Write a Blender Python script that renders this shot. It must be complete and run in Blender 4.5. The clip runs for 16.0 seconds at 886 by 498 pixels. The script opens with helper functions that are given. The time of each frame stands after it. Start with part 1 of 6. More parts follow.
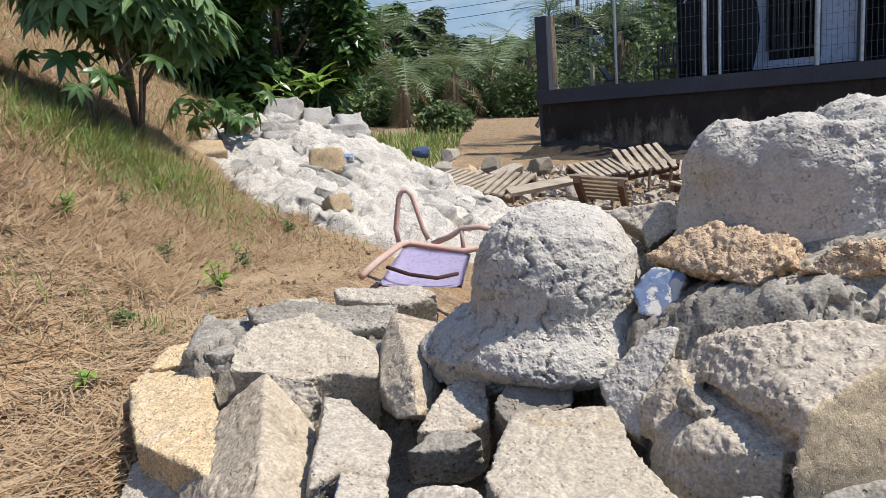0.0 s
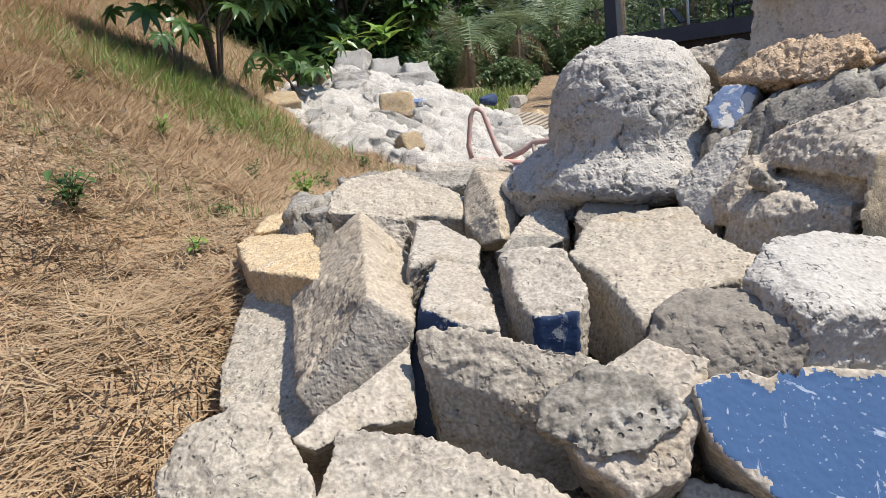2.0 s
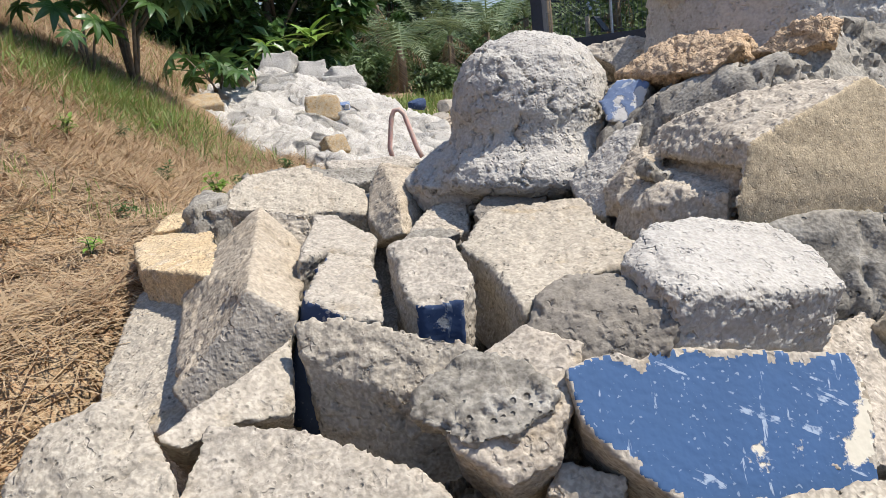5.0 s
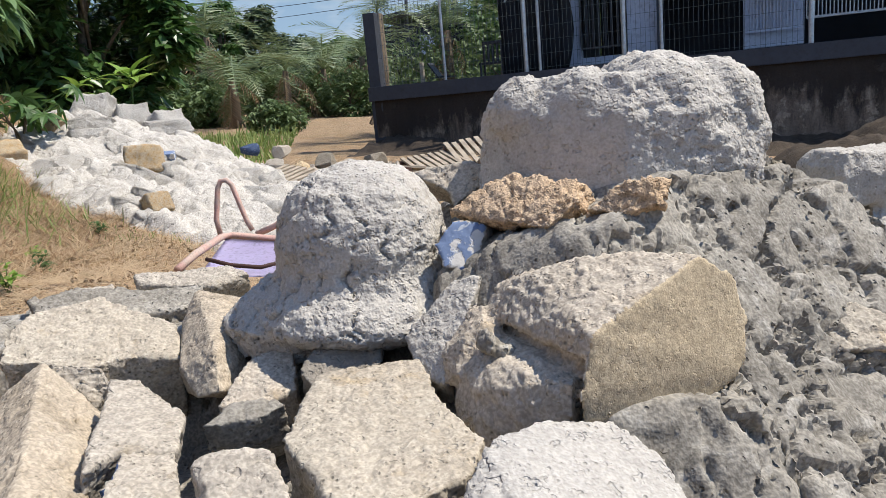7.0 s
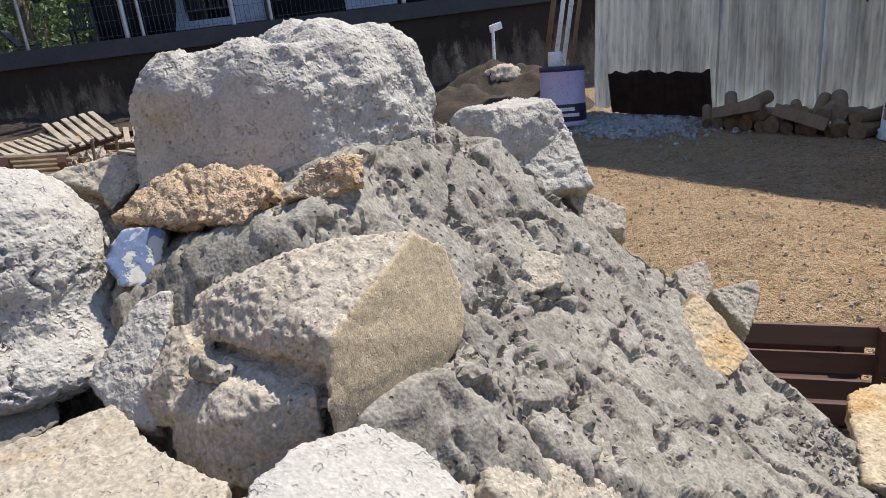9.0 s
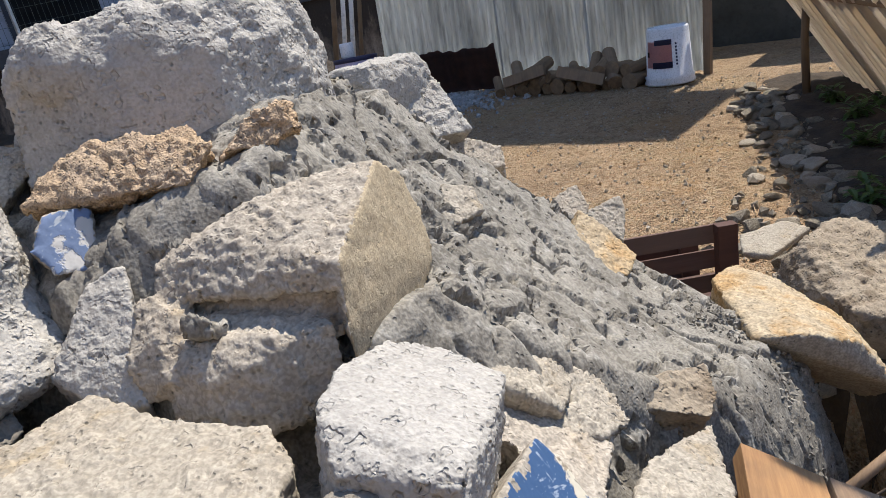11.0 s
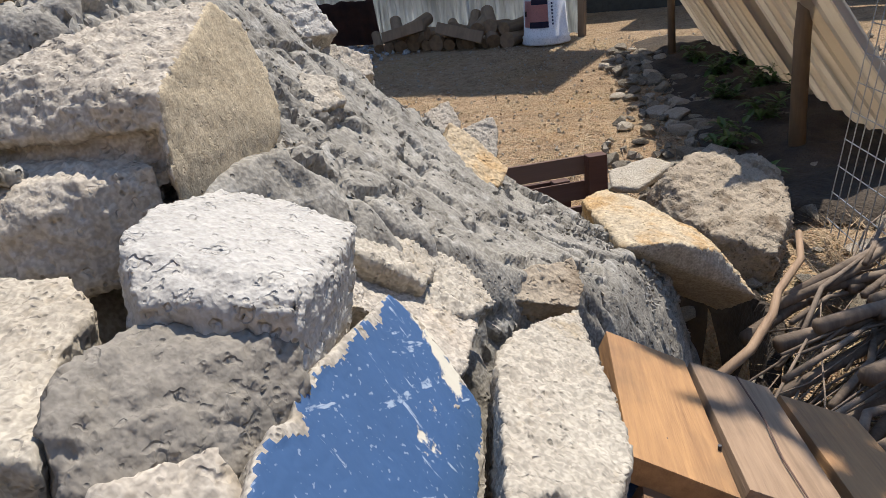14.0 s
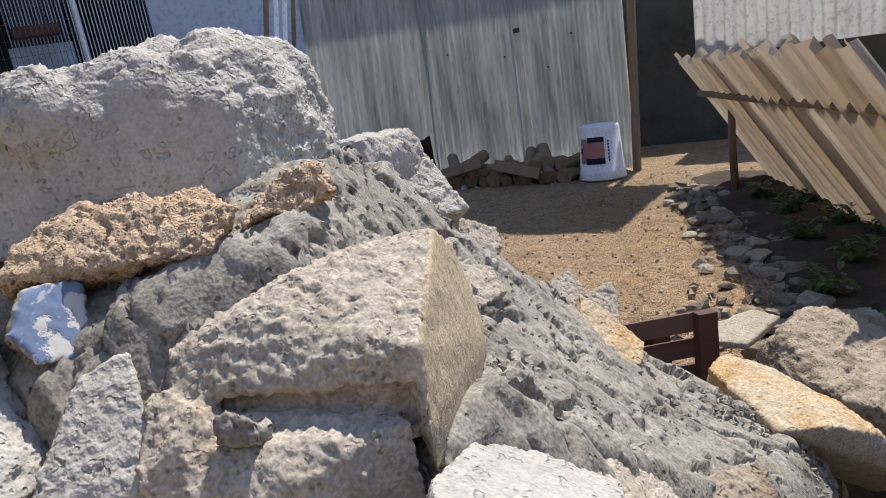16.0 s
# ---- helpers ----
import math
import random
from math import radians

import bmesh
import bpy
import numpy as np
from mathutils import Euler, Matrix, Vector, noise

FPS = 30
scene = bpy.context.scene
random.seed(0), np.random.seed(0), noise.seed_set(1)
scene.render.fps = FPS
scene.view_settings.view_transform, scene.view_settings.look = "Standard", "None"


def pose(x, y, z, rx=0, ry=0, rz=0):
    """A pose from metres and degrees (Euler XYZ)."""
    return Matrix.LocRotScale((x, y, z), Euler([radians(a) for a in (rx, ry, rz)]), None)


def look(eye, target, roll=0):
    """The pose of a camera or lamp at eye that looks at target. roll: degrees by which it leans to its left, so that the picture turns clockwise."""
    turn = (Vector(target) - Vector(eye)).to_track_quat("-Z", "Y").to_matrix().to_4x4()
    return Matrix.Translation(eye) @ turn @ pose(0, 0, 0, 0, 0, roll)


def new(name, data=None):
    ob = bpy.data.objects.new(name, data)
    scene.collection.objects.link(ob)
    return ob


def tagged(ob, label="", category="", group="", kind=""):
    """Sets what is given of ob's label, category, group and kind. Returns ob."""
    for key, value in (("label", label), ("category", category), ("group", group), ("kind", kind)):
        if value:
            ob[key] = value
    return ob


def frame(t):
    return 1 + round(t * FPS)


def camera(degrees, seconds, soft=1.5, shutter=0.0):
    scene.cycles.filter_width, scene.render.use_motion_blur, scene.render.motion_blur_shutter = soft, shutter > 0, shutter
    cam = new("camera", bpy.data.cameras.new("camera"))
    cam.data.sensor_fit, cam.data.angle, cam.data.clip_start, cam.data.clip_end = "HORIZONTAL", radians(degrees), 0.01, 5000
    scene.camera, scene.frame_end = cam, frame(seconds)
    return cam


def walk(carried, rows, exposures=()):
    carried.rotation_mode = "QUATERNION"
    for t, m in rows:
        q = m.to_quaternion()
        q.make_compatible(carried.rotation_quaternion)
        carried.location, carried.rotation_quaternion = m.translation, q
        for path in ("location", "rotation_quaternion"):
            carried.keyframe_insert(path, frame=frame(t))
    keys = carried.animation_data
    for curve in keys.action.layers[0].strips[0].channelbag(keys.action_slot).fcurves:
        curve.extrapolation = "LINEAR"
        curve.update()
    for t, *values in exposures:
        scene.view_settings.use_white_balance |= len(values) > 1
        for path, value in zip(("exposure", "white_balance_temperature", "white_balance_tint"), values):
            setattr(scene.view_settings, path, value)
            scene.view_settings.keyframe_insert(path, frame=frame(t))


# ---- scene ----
cam = camera(63.0, 16.0, soft=0.6)
PATH = [
    (0, (0.0408, -0.0296, 0.8970), (-0.0963, 1.9197, 0.4710), -2.00),
    (0.5, (0.0437, -0.0505, 0.8552), (-0.1458, 1.8898, 0.4086), -2.50),
    (1, (0.0190, -0.0779, 0.7998), (-0.2286, 1.8467, 0.3156), -2.98),
    (1.5, (0.0173, -0.0993, 0.7650), (-0.2828, 1.8122, 0.2589), -4.18),
    (2, (0.0252, -0.1376, 0.7439), (-0.3048, 1.7698, 0.2411), -5.03),
    (2.5, (0.0299, -0.1691, 0.7430), (-0.3093, 1.7388, 0.2480), -5.52),
    (3, (0.0333, -0.1847, 0.7187), (-0.2967, 1.7210, 0.2094), -5.83),
    (3.2, (0.0353, -0.1941, 0.7109), (-0.2862, 1.7096, 0.1890), -6.04),
    (5.3, (0.0685, -0.1040, 0.7307), (-0.0418, 1.8308, 0.2365), -3.53),
    (5.5, (0.0654, -0.0896, 0.7451), (-0.0141, 1.8479, 0.2555), -2.99),
    (6, (0.0686, -0.0546, 0.7933), (0.0971, 1.8850, 0.3064), -2.49),
    (6.5, (0.0713, -0.0276, 0.8230), (0.2264, 1.9105, 0.3540), -2.24),
    (7, (0.0879, -0.0159, 0.8412), (0.3796, 1.9133, 0.4016), -2.31),
    (7.5, (0.0999, -0.0038, 0.8657), (0.5845, 1.8885, 0.4364), -2.50),
    (8, (0.0868, 0.0185, 0.8821), (0.8248, 1.8177, 0.4148), -2.53),
    (8.5, (0.0718, 0.0468, 0.8600), (1.0473, 1.7077, 0.3216), -2.99),
    (9, (0.0565, 0.0695, 0.8556), (1.2161, 1.5888, 0.2666), -4.17),
    (9.2, (0.0456, 0.0793, 0.8560), (1.2652, 1.5452, 0.2528), -4.73),
    (11.3, (-0.0764, 0.1562, 0.7786), (1.4581, 1.2566, 0.1194), -10.26),
    (11.5, (-0.0642, 0.1505, 0.7559), (1.4858, 1.2222, 0.0859), -10.22),
    (12, (-0.0290, 0.1367, 0.7198), (1.5603, 1.1219, 0.0103), -9.10),
    (12.5, (-0.0224, 0.1051, 0.6765), (1.5960, 0.9993, -0.0857), -6.80),
    (13, (-0.0246, 0.0965, 0.6543), (1.6031, 0.9352, -0.1501), -5.21),
    (13.5, (-0.0422, 0.1217, 0.6690), (1.5847, 0.9519, -0.1459), -5.53),
    (14, (-0.0494, 0.1584, 0.7008), (1.5875, 1.0140, -0.0664), -6.77),
    (14.5, (-0.0520, 0.1838, 0.7285), (1.6074, 1.0804, 0.0634), -7.36),
    (15, (-0.0682, 0.2199, 0.7547), (1.6128, 1.1525, 0.2028), -7.67),
    (15.5, (-0.0633, 0.2588, 0.7689), (1.6293, 1.2122, 0.2935), -7.82),
    (16, (-0.0640, 0.3009, 0.7877), (1.6338, 1.2631, 0.3500), -7.60),
]
walk(cam, [(t, look(eye, target, roll)) for t, eye, target, roll in PATH])

# ---- daylight ----
SUN = Vector((0.49, -0.01, 0.87)).normalized()
world = bpy.data.worlds.new("sky")
scene.world = world
world.use_nodes = True
sky = world.node_tree.nodes.new("ShaderNodeTexSky")
sky.sky_type, sky.sun_disc = "NISHITA", False
sky.sun_elevation, sky.sun_rotation = math.asin(SUN.z), math.atan2(SUN.x, SUN.y)
sky.altitude, sky.air_density, sky.dust_density, sky.ozone_density = 3500, 1.0, 0.15, 2.0
world.node_tree.nodes["Background"].inputs[1].default_value = 0.15
wisp = world.node_tree.nodes.new("ShaderNodeTexNoise")
wisp.inputs["Scale"].default_value, wisp.inputs["Detail"].default_value, wisp.inputs["Roughness"].default_value = 2.2, 7.0, 0.62
drift = world.node_tree.nodes.new("ShaderNodeMapping")
drift.inputs["Scale"].default_value = (1.0, 1.0, 5.0)
spot = world.node_tree.nodes.new("ShaderNodeTexCoord")
thin_cloud = world.node_tree.nodes.new("ShaderNodeMapRange")
thin_cloud.inputs[1].default_value, thin_cloud.inputs[2].default_value, thin_cloud.inputs[4].default_value = 0.48, 0.75, 0.55
cloudy = world.node_tree.nodes.new("ShaderNodeMix")
cloudy.data_type = "RGBA"
cloudy.inputs[7].default_value = (3.6, 3.75, 3.9, 1.0)
for a, b in ((spot.outputs["Generated"], drift.inputs[0]), (drift.outputs[0], wisp.inputs["Vector"]), (wisp.outputs[0], thin_cloud.inputs[0]), (thin_cloud.outputs[0], cloudy.inputs[0]), (sky.outputs[0], cloudy.inputs[6]), (cloudy.outputs[2], world.node_tree.nodes["Background"].inputs[0])):
    world.node_tree.links.new(a, b)
sun = new("sun", bpy.data.lights.new("sun", "SUN"))
sun.data.energy, sun.data.angle, sun.data.color = 3.3, radians(0.55), (1.0, 0.95, 0.88)
sun.matrix_world = look(SUN * 20, (0, 0, 0))
scene.view_settings.exposure = 0.97


# ---- materials ----
class Nodes:
    """Short hands for building one node material."""

    def __init__(self, name):
        self.mat = bpy.data.materials.new(name)
        self.mat.use_nodes = True
        self.tree = self.mat.node_tree
        self.bsdf = self.tree.nodes["Principled BSDF"]
        self.coord = self.tree.nodes.new("ShaderNodeTexCoord").outputs["Object"]

    def node(self, kind, **values):
        n = self.tree.nodes.new(kind)
        for k, v in values.items():
            n.inputs[k.replace("_", " ")].default_value = v
        return n

    def link(self, a, b):
        self.tree.links.new(a, b)

    def stretch(self, sx, sy, sz, rz=0.0):
        m = self.tree.nodes.new("ShaderNodeMapping")
        m.inputs["Scale"].default_value = (sx, sy, sz)
        m.inputs["Rotation"].default_value = (0, 0, rz)
        self.link(self.coord, m.inputs[0])
        return m.outputs[0]

    def noise(self, scale, detail=4.0, rough=0.6, coord=None):
        n = self.node("ShaderNodeTexNoise", Scale=scale, Detail=detail, Roughness=rough)
        self.link(coord or self.coord, n.inputs["Vector"])
        return n.outputs[0]

    def cells(self, scale, coord=None, feature="F1"):
        n = self.node("ShaderNodeTexVoronoi", Scale=scale)
        n.feature = feature
        self.link(coord or self.coord, n.inputs["Vector"])
        return n.outputs["Distance"]

    def band(self, value, lo, hi):
        r = self.tree.nodes.new("ShaderNodeMapRange")
        r.inputs[1].default_value, r.inputs[2].default_value = lo, hi
        self.link(value, r.inputs[0])
        return r.outputs[0]

    def mix(self, fac, a, b, blend="MIX"):
        m = self.tree.nodes.new("ShaderNodeMix")
        m.data_type, m.blend_type = "RGBA", blend
        for sock, val in ((m.inputs[0], fac), (m.inputs[6], a), (m.inputs[7], b)):
            if isinstance(val, (int, float)):
                sock.default_value = val
            elif isinstance(val, tuple):
                sock.default_value = (*val, 1.0)
            else:
                self.link(val, sock)
        return m.outputs[2]

    def math(self, op, a, b=0.0):
        m = self.tree.nodes.new("ShaderNodeMath")
        m.operation = op
        for sock, val in zip(m.inputs, (a, b)):
            if isinstance(val, (int, float)):
                sock.default_value = val
            else:
                self.link(val, sock)
        return m.outputs[0]

    def random(self):
        return self.tree.nodes.new("ShaderNodeObjectInfo").outputs["Random"]

    def island(self):
        return self.tree.nodes.new("ShaderNodeNewGeometry").outputs["Random Per Island"]

    def done(self, colour, rough=0.9, height=None, depth=0.003, strength=0.6, spec=0.3, metal=0.0):
        for sock, val in (("Base Color", colour), ("Roughness", rough)):
            if isinstance(val, tuple):
                self.bsdf.inputs[sock].default_value = (*val, 1.0)
            elif isinstance(val, (int, float)):
                self.bsdf.inputs[sock].default_value = val
            else:
                self.link(val, self.bsdf.inputs[sock])
        self.bsdf.inputs["Specular IOR Level"].default_value = spec
        self.bsdf.inputs["Metallic"].default_value = metal
        if height is not None:
            b = self.node("ShaderNodeBump", Strength=strength, Distance=depth)
            self.link(height, b.inputs["Height"])
            self.link(b.outputs[0], self.bsdf.inputs["Normal"])
        return self.mat


def rubble_mat(name, light, dark, stain, stain_at=0.56, grain=1.0, pits=0.5, depth=0.003, salt=1.0):
    """Broken concrete or limestone: two tones, a stain, sand grain and pits."""
    n = Nodes(name)

    def tone(c, k):
        return n.mix(1.0, c, (k, k * 0.985, k * 0.965), "MULTIPLY")

    broad, fine = n.noise(9 * grain, 4, 0.65), n.noise(80 * grain, 2.2, 0.7)
    col = n.mix(n.band(broad, 0.38, 0.64), light, dark)
    col = n.mix(n.band(n.noise(17 * grain, 5, 0.65), stain_at, stain_at + 0.13), col, stain)
    col = n.mix(n.band(n.noise(5 * grain, 5, 0.7), 0.36, 0.62), tone(col, 0.84), tone(col, 1.05))
    col = n.mix(n.math("MULTIPLY", n.band(n.noise(12 * grain, 5, 0.75), 0.60, 0.68), 0.55), col, tone(stain, 0.72))
    col = n.mix(n.band(fine, 0.38, 0.62), tone(col, 1 - 0.15 * salt), tone(col, 1 + 0.07 * salt))
    sand = n.noise(290 * grain, 0.7, 0.6)
    col = n.mix(n.band(sand, 0.40, 0.60), tone(col, 1 - 0.18 * salt), tone(col, 1 + 0.12 * salt))
    hole = n.band(n.cells(150 * grain), 0.10, 0.30)
    pore = n.math("MULTIPLY", n.math("SUBTRACT", 1.0, hole), n.band(n.noise(24 * grain, 3, 0.7), 0.46, 0.56))
    col = n.mix(n.math("MULTIPLY", pore, pits), col, tone(col, 0.35))
    col = n.mix(n.math("MULTIPLY", n.random(), 0.16), col, (0.40, 0.33, 0.23))
    crumb = n.noise(135 * grain, 1.6, 0.7)
    h = n.math("ADD", n.math("MULTIPLY", crumb, n.math("ADD", 0.25, n.math("MULTIPLY", n.band(n.noise(7 * grain, 3, 0.6), 0.42, 0.64), 0.9))), n.math("MULTIPLY", pore, -0.8))
    h = n.math("ADD", h, n.math("MULTIPLY", sand, 0.6))
    h = n.math("ADD", h, n.math("MULTIPLY", n.band(n.noise(26 * grain, 3.5, 0.75), 0.46, 0.54), 0.30))
    h = n.math("ADD", h, n.math("MULTIPLY", n.band(n.noise(60 * grain, 2.2, 0.75), 0.60, 0.66), -0.8))
    return n.done(col, 0.95, h, depth * 0.44, 1.0, 0.15)


def paint_mat(name, paint, light, bare, wear=0.62):
    """Old wall paint, chipped and scratched through to pale plaster."""
    n = Nodes(name)
    tone = n.mix(n.noise(25, 5, 0.6), tuple(0.75 * c for c in paint), paint)
    chip = n.band(n.noise(16, 6, 0.62), wear, wear + 0.025)
    gouge = n.band(n.noise(14, 4, 0.6, n.stretch(1.0, 7, 1.0, 0.9)), 0.64, 0.66)
    gouge = n.math("MAXIMUM", gouge, n.band(n.noise(12, 4, 0.6, n.stretch(7, 1.0, 1.2, 0.3)), 0.64, 0.66))
    scratch = n.math("MULTIPLY", gouge, n.band(n.noise(120, 3, 0.6), 0.44, 0.54))
    dust = n.math("MULTIPLY", n.band(n.noise(330, 0.5, 0.6), 0.70, 0.76), 0.6)
    col = n.mix(dust, tone, light)
    col = n.mix(scratch, col, light)
    col = n.mix(chip, col, bare)
    return n.done(col, 0.75, n.math("ADD", n.noise(120, 1.5, 0.6), n.math("MULTIPLY", chip, -0.8)), 0.0012, 0.6, 0.35)


CONCRETE = rubble_mat("rough concrete", (0.455, 0.42, 0.365), (0.365, 0.335, 0.285), (0.35, 0.295, 0.215), 0.60, 1.0, 0.75)
CHALK = rubble_mat("pale cement lump", (0.485, 0.475, 0.452), (0.43, 0.42, 0.396), (0.385, 0.373, 0.35), 0.64, 1.0, 0.3, 0.0054, 0.5)
FAR_CHALK = rubble_mat("old pale cement", (0.53, 0.52, 0.495), (0.46, 0.448, 0.42), (0.36, 0.347, 0.32), 0.60, 0.5, 0.5, 0.012, 0.8)
TAN = rubble_mat("tan limestone", (0.49, 0.45, 0.39), (0.405, 0.36, 0.30), (0.41, 0.33, 0.22), 0.58, 1.0, 0.75)
CREAM = rubble_mat("cream limestone", (0.465, 0.43, 0.365), (0.375, 0.34, 0.285), (0.40, 0.325, 0.215), 0.60, 1.0, 0.75)
OCHRE = rubble_mat("ochre sandstone", (0.60, 0.485, 0.325), (0.54, 0.41, 0.245), (0.54, 0.48, 0.39), 0.56, 1.2, 0.7, 0.005)
RUSTY = rubble_mat("rusty coral stone", (0.53, 0.41, 0.295), (0.45, 0.325, 0.21), (0.50, 0.38, 0.26), 0.57, 1.6, 0.35, 0.005)
GOLD = rubble_mat("golden sandstone", (0.50, 0.425, 0.31), (0.47, 0.345, 0.195), (0.42, 0.27, 0.125), 0.52, 0.7, 0.6, 0.005)
SLATE = rubble_mat("grey trowelled concrete", (0.47, 0.415, 0.335), (0.39, 0.34, 0.27), (0.32, 0.275, 0.21), 0.56, 1.0, 0.5, 0.0025)
SMOOTH = rubble_mat("smooth plastered face", (0.52, 0.44, 0.31), (0.44, 0.365, 0.25), (0.56, 0.48, 0.35), 0.58, 2.2, 0.3, 0.0008)


def mortar_mat():
    """Fresh mortar: grey, damp in places and pale where it has begun to dry, with sand and pores."""
    n = Nodes("wet grey mortar")
    patch, crumb, sand = n.noise(9, 4, 0.6), n.noise(70, 2.5, 0.7), n.noise(280, 0.7, 0.6)
    col = n.mix(n.band(patch, 0.40, 0.62), (0.215, 0.194, 0.162), (0.30, 0.273, 0.23))
    col = n.mix(n.band(n.noise(31, 4, 0.65), 0.55, 0.66), col, (0.335, 0.31, 0.27))
    col = n.mix(n.band(crumb, 0.34, 0.58), n.mix(1.0, col, (0.80, 0.79, 0.78), "MULTIPLY"), n.mix(1.0, col, (1.10, 1.10, 1.09), "MULTIPLY"))
    col = n.mix(n.band(sand, 0.40, 0.60), n.mix(1.0, col, (0.84, 0.84, 0.83), "MULTIPLY"), n.mix(1.0, col, (1.10, 1.10, 1.09), "MULTIPLY"))
    pore = n.math("MULTIPLY", n.math("SUBTRACT", 1.0, n.band(n.cells(95), 0.12, 0.26)), n.band(n.noise(17, 3, 0.7), 0.50, 0.56))
    col = n.mix(n.math("MULTIPLY", pore, 0.55), col, (0.07, 0.064, 0.056))
    h = n.math("ADD", n.math("MULTIPLY", crumb, 0.45), n.math("MULTIPLY", sand, 0.22))
    return n.done(col, 0.88, n.math("SUBTRACT", h, n.math("MULTIPLY", pore, 1.2)), 0.0030, 1.0, 0.2)


MORTAR = mortar_mat()
WET = rubble_mat("smoothed grey mortar", (0.27, 0.25, 0.22), (0.225, 0.21, 0.185), (0.18, 0.168, 0.148), 0.55, 1.0, 0.25, 0.0030, 0.6)
BLUE = paint_mat("chipped blue paint", (0.046, 0.105, 0.225), (0.30, 0.36, 0.44), (0.60, 0.54, 0.42))
SCUFFED = paint_mat("scuffed pale blue paint", (0.17, 0.23, 0.36), (0.42, 0.45, 0.48), (0.55, 0.52, 0.47), 0.53)
NAVY = paint_mat("dusty dark blue paint", (0.03, 0.055, 0.12), (0.14, 0.17, 0.22), (0.35, 0.34, 0.31))


def earth_mat():
    n = Nodes("dry earth with straw")
    broad = n.noise(0.9, 5, 0.6)
    soil = n.mix(n.band(broad, 0.35, 0.65), (0.46, 0.295, 0.17), (0.33, 0.205, 0.118))
    straw = n.band(n.noise(26, 3, 0.75, n.stretch(1, 3.2, 1, 0.6)), 0.42, 0.62)
    col = n.mix(straw, soil, (0.44, 0.325, 0.20))
    col = n.mix(n.band(n.noise(60, 2, 0.7), 0.52, 0.68), col, (0.17, 0.112, 0.062))
    col = n.mix(n.math("MULTIPLY", n.band(n.noise(95, 1.5, 0.7), 0.52, 0.62), 0.7), col, (0.50, 0.39, 0.26))
    green = n.math("MULTIPLY", n.band(n.noise(1.1, 5, 0.65), 0.47, 0.62), n.band(n.noise(30, 4, 0.7), 0.40, 0.6))
    col = n.mix(n.math("MULTIPLY", green, 0.4), col, (0.17, 0.165, 0.06))
    clay = n.band(n.noise(2.3, 5, 0.7), 0.55, 0.62)
    col = n.mix(n.math("MULTIPLY", clay, 0.75), col, (0.42, 0.27, 0.14))
    damp = n.band(n.noise(4.1, 6, 0.75), 0.50, 0.66)
    col = n.mix(n.math("MULTIPLY", damp, 0.65), col, (0.19, 0.13, 0.08))
    lump = n.noise(13, 4, 0.8)
    col = n.mix(n.math("MULTIPLY", n.band(lump, 0.50, 0.66), 0.55), col, (0.15, 0.098, 0.06))
    col = n.mix(n.math("MULTIPLY", n.band(n.noise(21, 3.5, 0.8), 0.55, 0.66), 0.6), col, (0.52, 0.40, 0.27))
    return n.done(col, 0.97, n.math("ADD", n.math("ADD", n.noise(35, 3, 0.75), n.noise(140, 1, 0.6)), n.math("MULTIPLY", lump, 2.0)), 0.02, 0.9, 0.1)


EARTH = earth_mat()


def plain_mat(name, a, b, scale=12.0, rough=0.7, depth=0.001, metal=0.0, spec=0.3, stretch=None):
    """Two tones of one surface, mottled and grained."""
    n = Nodes(name)
    c = n.stretch(*stretch) if stretch else None
    col = n.mix(n.band(n.noise(scale, 5, 0.65, c), 0.35, 0.66), a, b)
    col = n.mix(n.band(n.noise(scale * 9, 1.5, 0.7, c), 0.5, 0.72), col, n.mix(0.3, col, (0.03, 0.025, 0.02)))
    return n.done(col, rough, n.noise(scale * 7, 2, 0.65, c), depth, 0.6, spec, metal)


def wood_mat(name, a, b, scale=30.0, axis="x", rough=0.7):
    s = {"x": (0.08, 1, 1), "y": (1, 0.08, 1), "z": (1, 1, 0.08)}[axis]
    n = Nodes(name)
    c = n.stretch(*s)
    grain = n.noise(scale, 4, 0.7, c)
    col = n.mix(n.band(grain, 0.32, 0.68), a, b)
    col = n.mix(n.band(n.noise(9, 4, 0.6), 0.5, 0.75), col, n.mix(0.45, col, (0.06, 0.04, 0.025)))
    col = n.mix(n.math("MULTIPLY", n.random(), 0.12), col, (0.40, 0.33, 0.25))
    return n.done(col, rough, n.noise(scale * 3, 2, 0.7, c), 0.0012, 0.6, 0.25)


def leaf_mat(name, a, b, rough=0.45):
    n = Nodes(name)
    col = n.mix(n.island(), a, b)
    col = n.mix(n.math("MULTIPLY", n.noise(3.0, 3, 0.6), 0.4), col, a)
    m = n.done(col, rough, None, spec=0.4)
    n.bsdf.inputs["Transmission Weight"].default_value = 0.0
    thin = n.node("ShaderNodeBsdfTranslucent")
    n.link(col, thin.inputs[0])
    both = n.node("ShaderNodeMixShader", Fac=0.3)
    n.link(n.bsdf.outputs[0], both.inputs[1])
    n.link(thin.outputs[0], both.inputs[2])
    n.link(both.outputs[0], n.tree.nodes["Material Output"].inputs[0])
    return m


